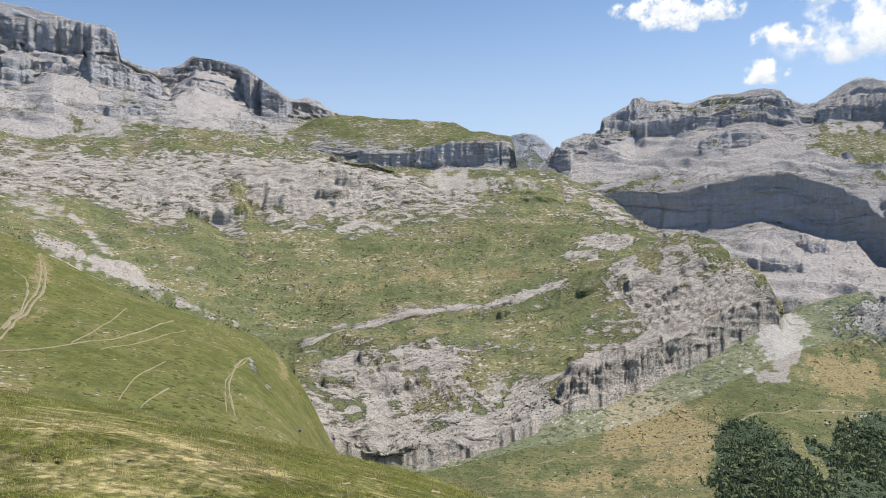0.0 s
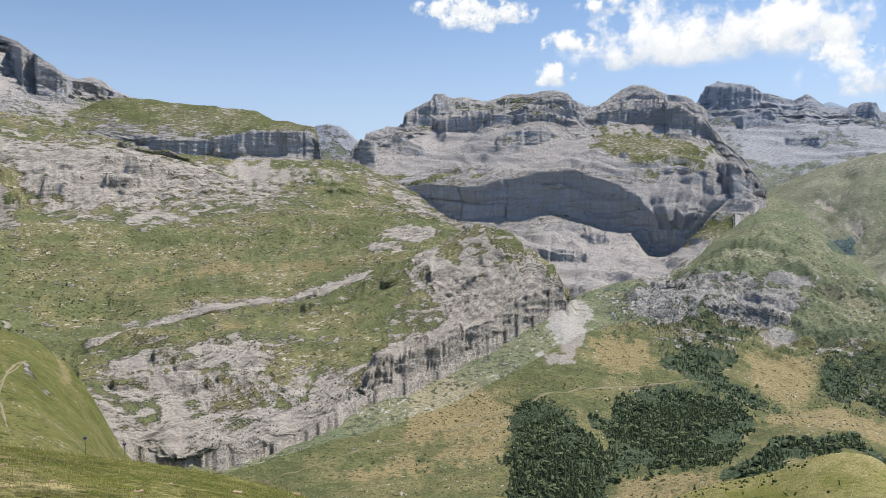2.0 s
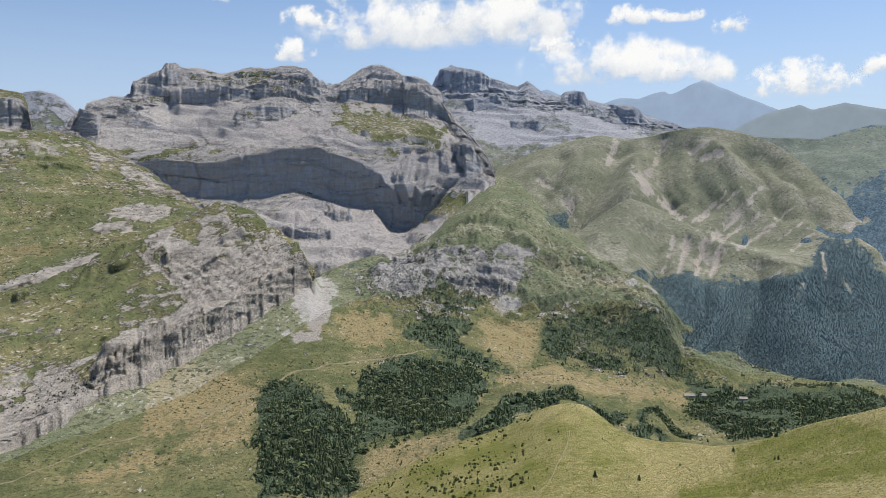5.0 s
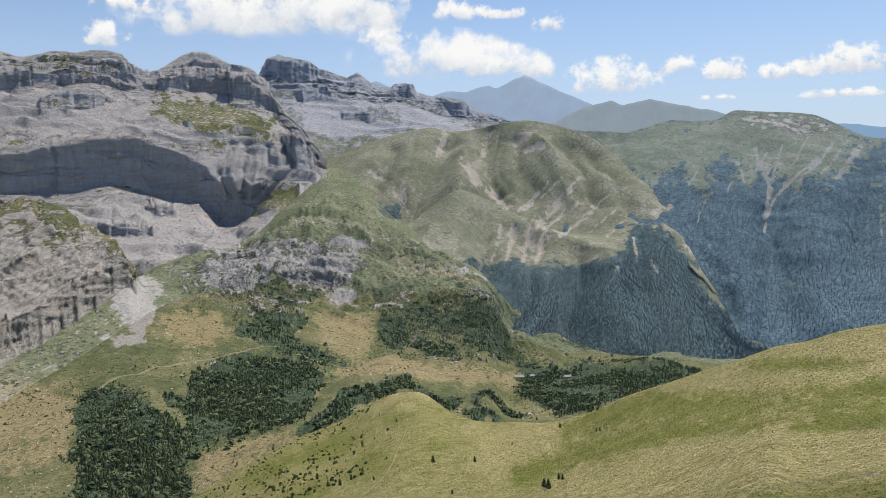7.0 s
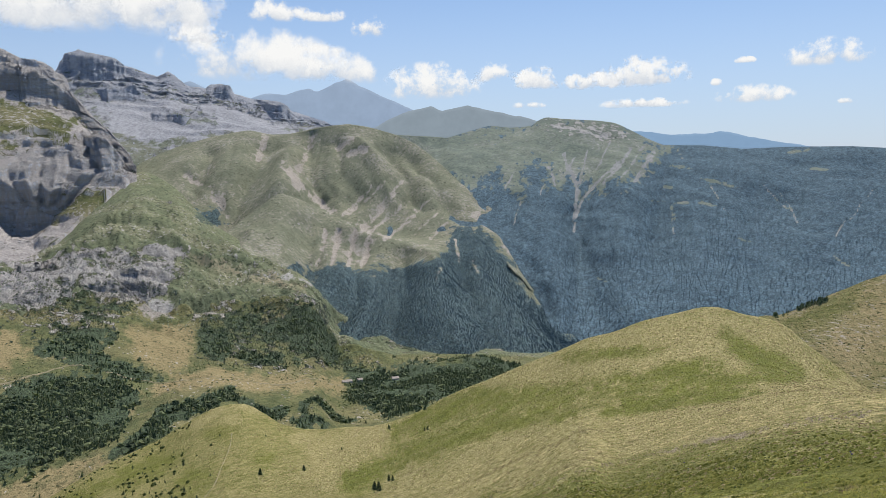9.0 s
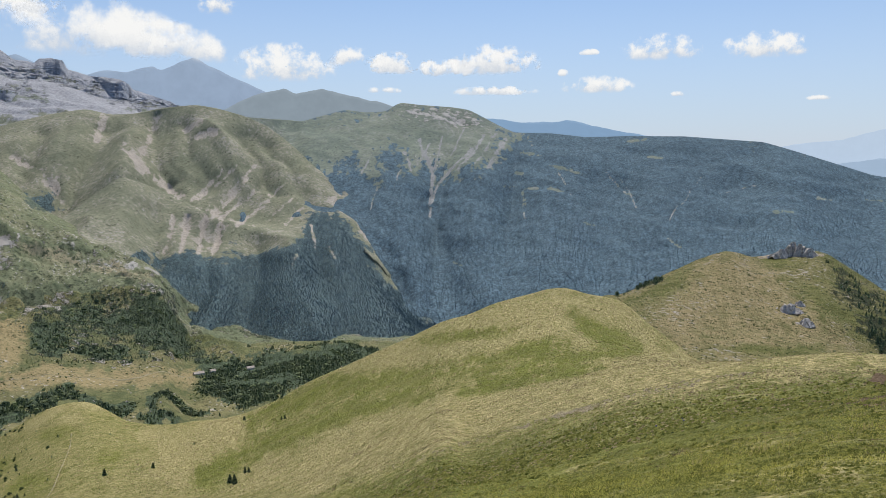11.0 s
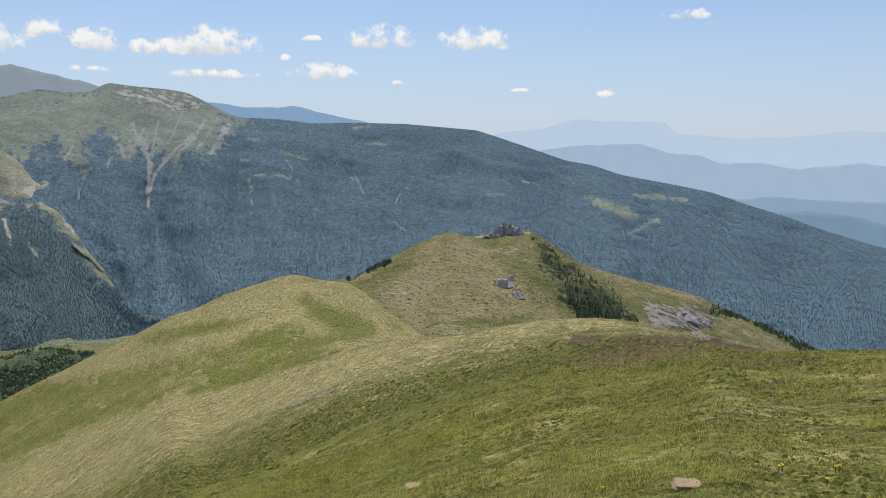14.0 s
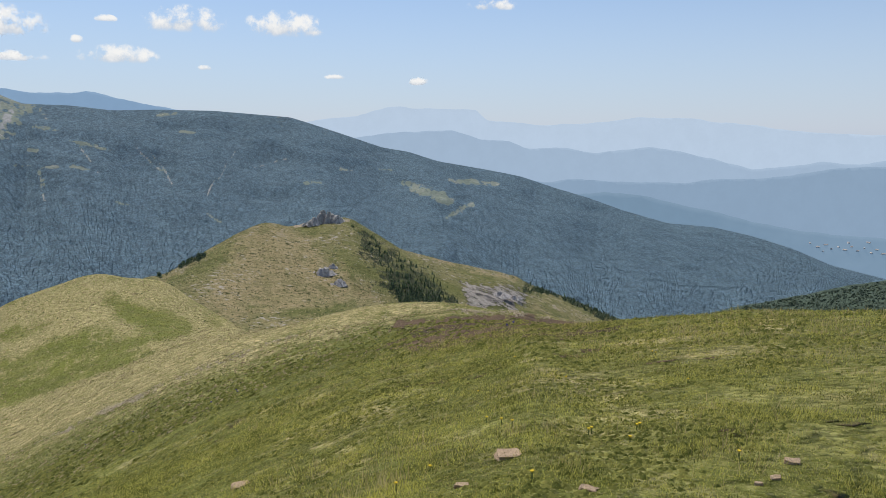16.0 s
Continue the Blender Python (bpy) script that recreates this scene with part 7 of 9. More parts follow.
streak("pointed_hill", DRYNESS, 0.19, 0.62, 0, ((102.88, -9.80), (105.59, -10.64), (109.00, -11.23)))
field("pointed_hill", ROCK, 0.84, 0.84, 0, ((105.18, -11.91), (107.10, -11.62), (109.87, -12.12), (109.77, -13.28), (105.64, -13.58)))
streak("pointed_hill", ROCK, 0.14, 1, -5, ((105.61, -11.74), (106.71, -13.30)))
streak("pointed_hill", ROCK, 0.14, 1, -5, ((107.53, -11.82), (109.06, -13.31)))
streak("pointed_hill", WOOD, 0.38, 1, 0, ((109.98, -11.78), (112.17, -12.10), (115.09, -13.34), (117.77, -14.45)))
streak("pointed_hill", WOOD, 0.19, 1, 0, ((82.72, -10.26), (84.32, -9.61), (85.95, -9.02)))
streak("pointed_hill", SCREE, 0.14, 0.62, 0, ((92.58, -7.11), (94.26, -7.04), (96.38, -6.72)))

# ---------------------------------------------------------------- the land
def earth(name, a, c, size):
    m, t, bsdf = nodes_of(name)
    where = put(t, "TexCoord").outputs["Object"]
    n = noise_of(t, where, size, 5.0, 0.7)
    t.links.new(mix(t, band(t, n, 0.35, 0.65), a, c), bsdf.inputs["Base Color"])
    bsdf.inputs["Roughness"].default_value = 0.95
    b = put(t, "Bump", Strength=0.6, Distance=size * 0.3, Height=n)
    t.links.new(b.outputs[0], bsdf.inputs["Normal"])
    return m


bare_earth = earth("bare_earth", (0.22, 0.2, 0.11), (0.33, 0.285, 0.175), 2.0)
# The lowland's blue is air haze put into the base colour.
hazed_land = earth("hazed_lowland", (0.09, 0.13, 0.16), (0.14, 0.18, 0.2), 120.0)

def span(rows, step):
    lo, hi = min(r[0][0] for r in rows), max(r[-1][0] for r in rows)
    return np.linspace(lo, hi, int((hi - lo) / step) + 2)


def crags(amp, size, cliffs=(), steps=(), terraces=()):
    """Relief of rock country; cliffs: (upper line, lower line, depth, width) of steep bands that are cut into buttresses;
    steps: (bearing, spacing, height) of tilted beds that crop out one above the other."""
    def f(p, v, b):
        g = grain(p, size, 5, 0.55)
        dz = amp * g
        dr = amp * 0.6 * grain(p + 500, size * 0.6, 4)
        for top, bottom, depth, wide in cliffs:
            inside = np.clip((v - top) * 5, 0, 1) * np.clip((bottom - v) * 5, 0, 1)
            q = p * np.array([1, 1, 0.22])
            beds = grain(p * np.array([0.12, 0.12, 1]) + 70, 16, 3)
            dr = dr + inside * depth * (0.8 * ridged(q, wide, 4) + 0.4 * ridged(q + 90, wide * 0.33, 3) + 0.9 * beds)
        for way_to, apart, high in steps:
            a = radians(way_to)
            s = (p[:, 0] * math.sin(a) + p[:, 1] * math.cos(a)) / apart + 0.9 * grain(p + 77, size * 2.2, 3)
            s = s - np.floor(s)
            dz = dz + high * np.where(s < 0.85, s / 0.85, (1 - s) / 0.15) * (0.35 + 0.65 * np.clip(1.3 * grain(p + 31, size * 1.5, 3) + 0.5, 0, 1))
        for apart, high in terraces:
            s = (p[:, 2] + 0.12 * p[:, 0] + 0.9 * apart * grain(p * np.array([1, 1, 0.4]) + 13, size * 2, 4)) / apart
            s = s - np.floor(s)
            dz = dz + high * (np.where(s < 0.3, s / 0.3, (1 - s) / 0.7) - 0.5) * np.clip(1.6 * grain(p + 57, size * 1.3, 3) + 0.6, 0, 1.3)
        return dr, dz
    return f


gb = np.linspace(-180, 180, 181)
gr = np.array([40, 200, 500, 900, 1500, 2200, 3000, 3800, 4500, 4950.0])
gbb, grr = np.meshgrid(gb, gr)
gp = polar(gbb.ravel(), grr.ravel(), np.full(gbb.size, -720.0))
gp[:, 2] += 25 * grain(gp, 500, 3)
ga = np.arange(gp.shape[0]).reshape(len(gr), len(gb))
ground = new("ground", surface("ground", gp, np.stack([ga[:-1, :-1], ga[:-1, 1:], ga[1:, 1:], ga[1:, :-1]], -1).reshape(-1, 4)[:, ::-1], hazed_land))
tagged(ground, "hazy wooded lowland reaching to the horizon", "ground", kind="structure")


def thinned(patches, share):
    """The same patches of cover, less dense."""
    return [(kind, [(*item[:4], item[4] * share) for item in items]) for kind, items in patches]


def land(ob, label, category="mountain"):
    return tagged(ob, label, category, kind="structure")


FULL = np.concatenate([np.arange(-180, -36, 4.0), np.arange(-36, 142, 0.14), np.linspace(142, 180, 10)])


def closed(row):
    """A guide line carried round behind the camera."""
    (b0, r0, z0), (b1, r1, z1) = row[0], row[-1]
    r, z = (r0 + r1) / 2, (z0 + z1) / 2
    return ((-180, r, z), (-120, r, z), *row, (b1 + 40, r, z), (180.01, r, z))


def home_relief(p, v, b):
    d = np.hypot(p[:, 0], p[:, 1])
    a = np.clip(d / 60, 0.02, 1)
    return 0 * d, a * (1.2 * grain(p, 40, 3)) + np.clip(d / 30, 0.15, 1) * (0.06 * grain(p, 1.6, 3) + 0.03 * grain(p, 0.45, 2))


FEET = (((-180, 3.0, -1.66), (-40, 3.0, -1.66), (30, 3.0, -1.85), (60, 3.0, -2.1), (90, 3.0, -1.9), (110, 3.0, -1.62), (180, 3.0, -1.66)),
        ((-180, 0.0, -1.6), (180, 0.0, -1.6)))
home = sheet("home_hill", [closed(r) for r in HOME_HILL] + list(FEET), FULL, (14, 16, 16, 18, 24, 34, 36, 20, 6)[:len(HOME_HILL) + 1], (4, 2), home_relief,
             ((0, 0, 0, .48), (0, 0, 0, .5), (0, 0, 0, .55), (0, 0, 0, .55), (0, 0, 0, .35), (0, 0, 0, .2), (0, 0, 0, .15), (0, 0, 0, .1), (0, 0, 0, .1)), HOME_PATCHES, 0.12, near_turf, skirt=0)
land(home, "grassy mountain shoulder with dry tan and green stripes", "hillside")

west = sheet("west_massif", WEST_MASSIF, span(WEST_MASSIF, 0.09), (40, 46, 50), (0, 1), crags(5, 120, ((0.2, 1.2, 34, 55), (1.2, 1.95, 20, 45)), (), ((55, 18), (22, 7))),
             ((.9, .1, 0, 0), (.75, .4, 0, 0), (.3, .85, 0, 0), (.15, .3, 0, 0)), WEST_PATCHES, material=high_rock)
land(west, "high grey limestone massif with cliffs and scree")
plateau = sheet("plateau_hill", PLATEAU_HILL, span(PLATEAU_HILL, 0.1), (18, 26, 20), (0, 0.6), crags(8, 110, ((1, 2.0, 14, 40),)),
                ((.1, 0, 0, .2), (.55, 0, 0, 0), (.55, .5, 0, 0), (.2, .8, 0, 0)), (), material=high_rock)
land(plateau, "green plateau edged by a dark cliff band")
bowl = sheet("limestone_bowl", LIMESTONE_BOWL, span(LIMESTONE_BOWL, 0.12), (16, 22, 22, 22, 18), (2, 1), crags(8, 80, ((1, 2.2, 9, 40),), ((165, 60, 8), (160, 22, 2.5))),
             ((.3, .1, 0, .1), (.62, .2, 0, 0), (.5, .2, 0, 0), (.2, .1, 0, 0), (.16, .1, 0, .1), (.25, 0, 0, .2)), thinned(BOWL_PATCHES, 0.82), material=slab_rock, ledges=BOWL_LEDGES)
land(bowl, "wide green mountain bowl strewn with pale limestone", "valley")
slab = sheet("slab_ridge", SLAB_RIDGE, span(SLAB_RIDGE, 0.1), (16, 18, 18, 14), (0, 0.4), crags(6, 60, ((2.9, 4.3, 8, 22),), ((140, 60, 11), (150, 19, 3.2))),
             ((.3, 0, 0, .2), (.3, .05, 0, .1), (.4, .05, 0, .1), (.75, .05, 0, 0), (.95, 0, 0, 0)), thinned(SLAB_PATCHES, 0.72), material=slab_rock, ledges=SLAB_LEDGES)
land(slab, "tilted ridge of pale limestone slabs with a low cliff", "ridge")
path_hill = sheet("path_hill", PATH_HILL, span(PATH_HILL, 0.12), (26, 22, 20), (6, 4), crags(2.5, 90), ((.1, .2, 0, .1), (0, 0, 0, .0), (0, 0, 0, .0), (0, 0, 0, .05)), thinned(PATH_HILL_PATCHES, 0.7), material=path_turf)
land(path_hill, "smooth green hill crossed by worn footpaths", "hillside")
def valley_relief(p, v, b):
    wild = np.clip((v - 0.3) * 2, 0, 1) * np.clip((2.6 - v) * 1.5, 0, 1) * np.clip((b - 26) / 3, 0, 1) * np.clip((56 - b) / 3, 0, 1)
    return 0 * b, 4 * grain(p, 70, 5, 0.55) + wild * (24 * ridged(p, 120, 5) + 7 * grain(p + 9, 38, 3))


VALLEY_COVER = ((.15, .05, .05, 0), (.22, .05, .1, .05), (.2, 0, .12, .1), (.1, 0, .05, .2), (0, 0, 0, .15), (0, 0, 0, .25), (0, 0, 0, .3))
MARKS["valley_head"] = MARKS["valley"]
head = sheet("valley_head", VALLEY[:3], span(VALLEY, 0.09), (26, 44), (3, 1.5), valley_relief, VALLEY_COVER[:3], VALLEY_PATCHES, material=hazed_head)
land(head, "rocky green terraces with scrub below the cliffs", "valley")
valley = sheet("valley", VALLEY[2:], span(VALLEY, 0.09), (42, 36, 30, 16), (3, 1.5), lambda p, v, b: valley_relief(p, v + 2, b), VALLEY_COVER[2:], VALLEY_PATCHES, back=0.05, material=valley_land)
land(valley, "green and tan valley floor with woods and meadows", "valley")
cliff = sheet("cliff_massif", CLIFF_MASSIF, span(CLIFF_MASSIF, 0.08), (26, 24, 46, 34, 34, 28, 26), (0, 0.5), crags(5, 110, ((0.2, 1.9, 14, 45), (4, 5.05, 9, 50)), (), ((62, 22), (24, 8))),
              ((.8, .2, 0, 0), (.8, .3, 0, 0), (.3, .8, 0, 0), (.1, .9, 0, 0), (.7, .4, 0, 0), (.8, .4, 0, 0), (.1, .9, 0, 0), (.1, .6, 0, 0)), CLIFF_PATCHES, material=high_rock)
land(cliff, "broad grey mountain with a long dark cliff band")
north = sheet("north_peaks", NORTH_PEAKS, span(NORTH_PEAKS, 0.1), (50, 44), (0, 0.5), crags(9, 150, ((0.2, 1, 22, 80),), (), ((60, 12),)), ((.75, .2, 0, 0), (.4, .6, 0, 0), (.2, .4, 0, 0)), NORTH_PATCHES, material=hazed_rock)
land(north, "hazy chain of distant rocky peaks")

gap = sheet("gap_hill", GAP_HILL, span(GAP_HILL, 0.12), (8, 12), (0, 0.5), crags(5, 90, ((0.2, 1, 12, 40),)), ((.7, 0, 0, 0), (.6, .3, 0, 0), (.2, .5, 0, 0)), (), material=hazed_rock)
land(gap, "small rocky hill in the gap, tinted blue for haze")


def spurs(amp, size):
    """Gullies and spurs that run down a slope."""
    def f(p, v, b):
        q = np.stack([b * 40 + v * 22, v * 16 - b * 4, 0 * b], -1)
        return amp * 1.2 * ridged(q, size, 3) * np.clip(v * 2, 0, 1), amp * 0.4 * grain(p, 260, 3) * np.clip(v * 2, 0, 1)
    return f


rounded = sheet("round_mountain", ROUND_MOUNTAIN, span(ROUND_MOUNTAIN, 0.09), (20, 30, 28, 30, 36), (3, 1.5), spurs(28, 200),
                ((.05, 0, 0, .2), (.1, .1, 0, .3), (.1, .15, 0, .3), (.1, .05, .1, .1), (.1, 0, .6, 0), (.1, 0, .8, 0)), (), material=hazed_green_hill, gullies=ROUND_GULLIES, runnels=0.5)
land(rounded, "rounded green-brown mountain with eroded gullies")
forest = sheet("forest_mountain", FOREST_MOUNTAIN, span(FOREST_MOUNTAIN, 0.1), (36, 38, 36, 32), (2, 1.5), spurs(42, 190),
               ((.1, 0, .7, 0), (.1, 0, .9, 0), (0, 0, 1, 0), (0, 0, 1, 0), (0, 0, 1, 0)), (), material=hazed_wood_hill, gullies=[(*g[:4], 0.25 * g[4], g[5]) for g in FOREST_GULLIES], runnels=0.55)
land(forest, "long mountain covered with dark forest tinted blue for haze")
side = sheet("side_hill", SIDE_HILL, span(SIDE_HILL, 0.15), (12, 10), (3, 1), crags(5, 90), ((0, 0, .9, 0), (0, 0, .9, 0), (0, 0, .9, 0)), (), material=side_land)
land(side, "low wooded hill in shadowy green", "hillside")
hill_turf = terrain("hill_turf", 1.5, (0.2, 0.2, 0.07), (0.13, 0.14, 0.045), (0.37, 0.3, 0.16), (0.44, 0.4, 0.34), (0.14, 0.13, 0.12), (0.42, 0.35, 0.25), (0.05, 0.06, 0.03), 0.4, 0.6, dryness=0.4)
pointed = sheet("pointed_hill", POINTED_HILL, span(POINTED_HILL, 0.08), (34, 34, 22), (2, 1.5), crags(2.5, 60), ((.1, .3, 0, .4), (.1, .3, 0, .4), (.05, .2, 0, .4), (0, .1, 0, .3)), (), material=hill_turf, ledges=POINTED_LEDGES)
land(pointed, "pointed grassy hill with stony flank and small trees", "hillside")

# Each range glows in its haze colour instead of taking sunlight.
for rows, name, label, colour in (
        (FAR_PEAK, "far_peak", "distant mountain peak in pale grey-blue haze", (0.285, 0.365, 0.49)),
        (FAR_HILL, "far_hill", "rounded distant hill in blue-grey haze", (0.245, 0.295, 0.335)),
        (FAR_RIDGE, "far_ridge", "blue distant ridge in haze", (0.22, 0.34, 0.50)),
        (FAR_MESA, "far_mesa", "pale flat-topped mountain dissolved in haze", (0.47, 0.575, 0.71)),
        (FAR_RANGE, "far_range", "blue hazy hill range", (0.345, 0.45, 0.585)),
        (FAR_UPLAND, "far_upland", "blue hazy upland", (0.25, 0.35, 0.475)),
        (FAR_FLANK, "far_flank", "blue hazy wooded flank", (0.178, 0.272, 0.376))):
    ob = sheet(name, rows, span(rows, 0.15), (14,), (0.6, 0), crags(10, 150), None, (), 0.01, haze_layer(name + "_haze_glow", colour, 1.0, 0.05 if name in ("far_peak", "far_hill") else 0.02), skirt=0)
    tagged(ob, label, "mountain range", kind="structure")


# ---------------------------------------------------------------- tracks and footpaths
def height_on(name, b, r):
    """The height of a sheet at a bearing and a distance."""
    pts, _, bb, _ = SHEETS[name]
    k = int(np.clip(np.searchsorted(bb[0], b), 1, bb.shape[1] - 1))
    col = pts[:, k]
    d = np.hypot(col[:, 0], col[:, 1])
    order = np.argsort(d)
    return float(np.interp(r, d[order], col[order, 2]))


def way(name, on, line, width, label):
    """A worn way laid over a hillside, ragged at its edges."""
    line = np.array(line, float)
    s = np.linspace(0, len(line) - 1, 30 * len(line))
    b, r = np.interp(s, range(len(line)), line[:, 0]), np.interp(s, range(len(line)), line[:, 1])
    b, r = blur(b[None], 9, 1)[0], blur(r[None], 9, 1)[0]
    r = r + 2.5 * width * grain(polar(b, r, 0 * b), 45, 3)
    p = polar(b, r, 0 * b)
    d = np.gradient(p[:, :2], axis=0)
    d /= np.linalg.norm(d, axis=1)[:, None] + 1e-9
    side = np.stack([-d[:, 1], d[:, 0]], -1)
    half = width * np.clip(0.42 + 0.4 * grain(p, 12, 3), 0.06, 0.9)[:, None]
    rows = []
    for k in (-1, -0.4, 0.4, 1):
        q = p[:, :2] + side * half * k
        qb, qr = np.degrees(np.arctan2(q[:, 0], q[:, 1])), np.hypot(q[:, 0], q[:, 1])
        z = [height_on(on, x, y) + (0.9 if abs(k) < 0.5 else 0.35) * min(1, y / 700) for x, y in zip(qb, qr)]
        rows.append(np.column_stack([q, z]))
    pts = np.array(rows)
    a = np.arange(pts.shape[0] * pts.shape[1]).reshape(pts.shape[:2])
    quads = np.stack([a[:-1, :-1], a[:-1, 1:], a[1:, 1:], a[1:, :-1]], -1).reshape(-1, 4)
    ob = new(name, surface(name, pts.reshape(-1, 3), quads, bare_earth))
    return tagged(ob, label, "path", kind="structure")


way("gravel_track", "valley", TRACK_LINE, 4.5, "pale gravel track through the valley pasture")
way("gravel_track", "valley", LOWER_TRACK_LINE, 4.5, "pale gravel track along the valley floor")
way("farm_track", "valley", FARM_TRACK_LINE, 2.0, "faint dry farm track in the meadow")
for line in (BROAD_PATH_LINE, BROAD_PATH_LEFT_LINE, BROAD_PATH_OUTER_LINE):
    way("footpath", "path_hill", line, 2.6, "trampled path of bare earth up the green hill")
for line, width in ((HILL_PATH_LINE, 1.6), (LOW_PATH_LINE, 1.6), (THIN_PATH_LINE, 1.0), (SIDE_PATH_LINE, 1.0), (EDGE_PATH_LINE, 2.4), (UPPER_PATH_LINE, 0.9), (TWIN_PATH_LINE, 1.0), (FAR_PATH_LINE, 0.9)):
    way("footpath", "path_hill", line, width, "narrow worn footpath across green turf")
way("footpath", "home_hill", SPUR_PATH_LINE, 0.6, "thin worn footpath down the grassy spur")

# ---------------------------------------------------------------- trees
def let_through(t, bsdf, colour, share):
    """Leaves that let part of the light through."""
    thin = put(t, "BsdfTranslucent", Color=colour)
    both = put(t, "MixShader", i0=share, i1=bsdf.outputs[0], i2=thin.outputs[0])
    t.links.new(both.outputs[0], t.nodes["Material Output"].inputs[0])


def leaf_material(name, dark, light, size, thin=0.35):
    m, t, bsdf = nodes_of(name)
    where = put(t, "TexCoord").outputs["Object"]
    geo = put(t, "NewGeometry")
    n = maths(t, "ADD", maths(t, "MULTIPLY", noise_of(t, where, size, 3.0, 0.7), 0.6), maths(t, "MULTIPLY", geo.outputs["Random Per Island"], 0.5))
    colour = mix(t, band(t, n, 0.3, 0.8), dark, light)
    t.links.new(colour, bsdf.inputs["Base Color"])
    let_through(t, bsdf, colour, thin)
    bsdf.inputs["Roughness"].default_value = 0.85
    bsdf.inputs["Specular IOR Level"].default_value = 0.15
    return m


pine = leaf_material("pine_needles", (0.11, 0.15, 0.09), (0.33, 0.38, 0.2), 9.0, 0.5)
# Needles of the far woods, with blue haze painted into their colour.
hazed_pine = leaf_material("hazed_pine_needles", (0.135, 0.195, 0.235), (0.29, 0.38, 0.4), 12.0, 0.45)
knoll_leaf = leaf_material("knoll_bush_leaves", (0.17, 0.21, 0.15), (0.36, 0.4, 0.28), 3.0, 0.5)
side_leaf = leaf_material("mixed_wood_leaves", (0.09, 0.125, 0.09), (0.15, 0.19, 0.12), 4.0)
scrub = leaf_material("juniper_scrub", (0.055, 0.08, 0.03), (0.11, 0.14, 0.05), 1.0)


def conifer_points(rng, tiers, sides):
    """One ragged conifer of height 1: tiers of drooping skirts."""
    pts, tris = [], []
    for k in range(tiers):
        z0, z1 = 0.06 + 0.86 * k / tiers, min(1.0, 0.06 + 0.86 * (k + 1.55) / tiers)
        rad = 0.33 * (1 - 0.8 * k / tiers)
        base = len(pts)
        pts.append((0.02 * rng.normal(), 0.02 * rng.normal(), z1))
        for s in range(sides):
            a = 2 * math.pi * (s + 0.5 * rng.random()) / sides
            q = rad * (0.7 + 0.55 * rng.random())
            pts.append((q * math.cos(a), q * math.sin(a), z0 + 0.05 * rng.normal()))
        tris += [(base, base + 1 + s, base + 1 + (s + 1) % sides) for s in range(sides)]
    return np.array(pts), np.array(tris)


def bush_points(rng, sides=6):
    """One uneven rounded shrub of height 1."""
    pts, tris = [(0, 0, 1.0)], []
    for k, (z, w) in enumerate(((0.72, 0.62), (0.3, 0.85), (-0.1, 0.7))):
        for s in range(sides):
            a = 2 * math.pi * (s + 0.5 * (k % 2)) / sides
            q = w * (0.65 + 0.6 * rng.random())
            pts.append((q * math.cos(a), q * math.sin(a), z + 0.16 * rng.normal()))
    for s in range(sides):
        n = (s + 1) % sides
        tris.append((0, 1 + s, 1 + n))
        for k in (0, 1):
            a, c = 1 + sides * k, 1 + sides * (k + 1)
            tris += [(a + s, c + s, c + n), (a + s, c + n, a + n)]
    return np.array(pts), np.array(tris)


def tussock_points(rng):
    """A low ragged tuft of height 1."""
    pts = [(0.15 * rng.normal(), 0.15 * rng.normal(), 1.0)]
    for s in range(5):
        a = 2 * math.pi * (s + 0.6 * rng.random()) / 5
        q = 1.25 * (0.7 + 0.6 * rng.random())
        pts.append((q * math.cos(a), q * math.sin(a), 0.1 * rng.normal()))
    return np.array(pts), np.array([(0, 1 + s, 1 + (s + 1) % 5) for s in range(5)])


PATTERN_RNG = np.random.default_rng(21)
TUSSOCKS = [tussock_points(PATTERN_RNG) for _ in range(12)]
CONIFERS = [conifer_points(PATTERN_RNG, 4, 7) for _ in range(12)]
SMALL_CONIFERS = [conifer_points(PATTERN_RNG, 2, 5) for _ in range(10)]
BUSHES = [bush_points(PATTERN_RNG, 5) for _ in range(10)]
ROUND_TREES = [bush_points(PATTERN_RNG, 4) for _ in range(8)]


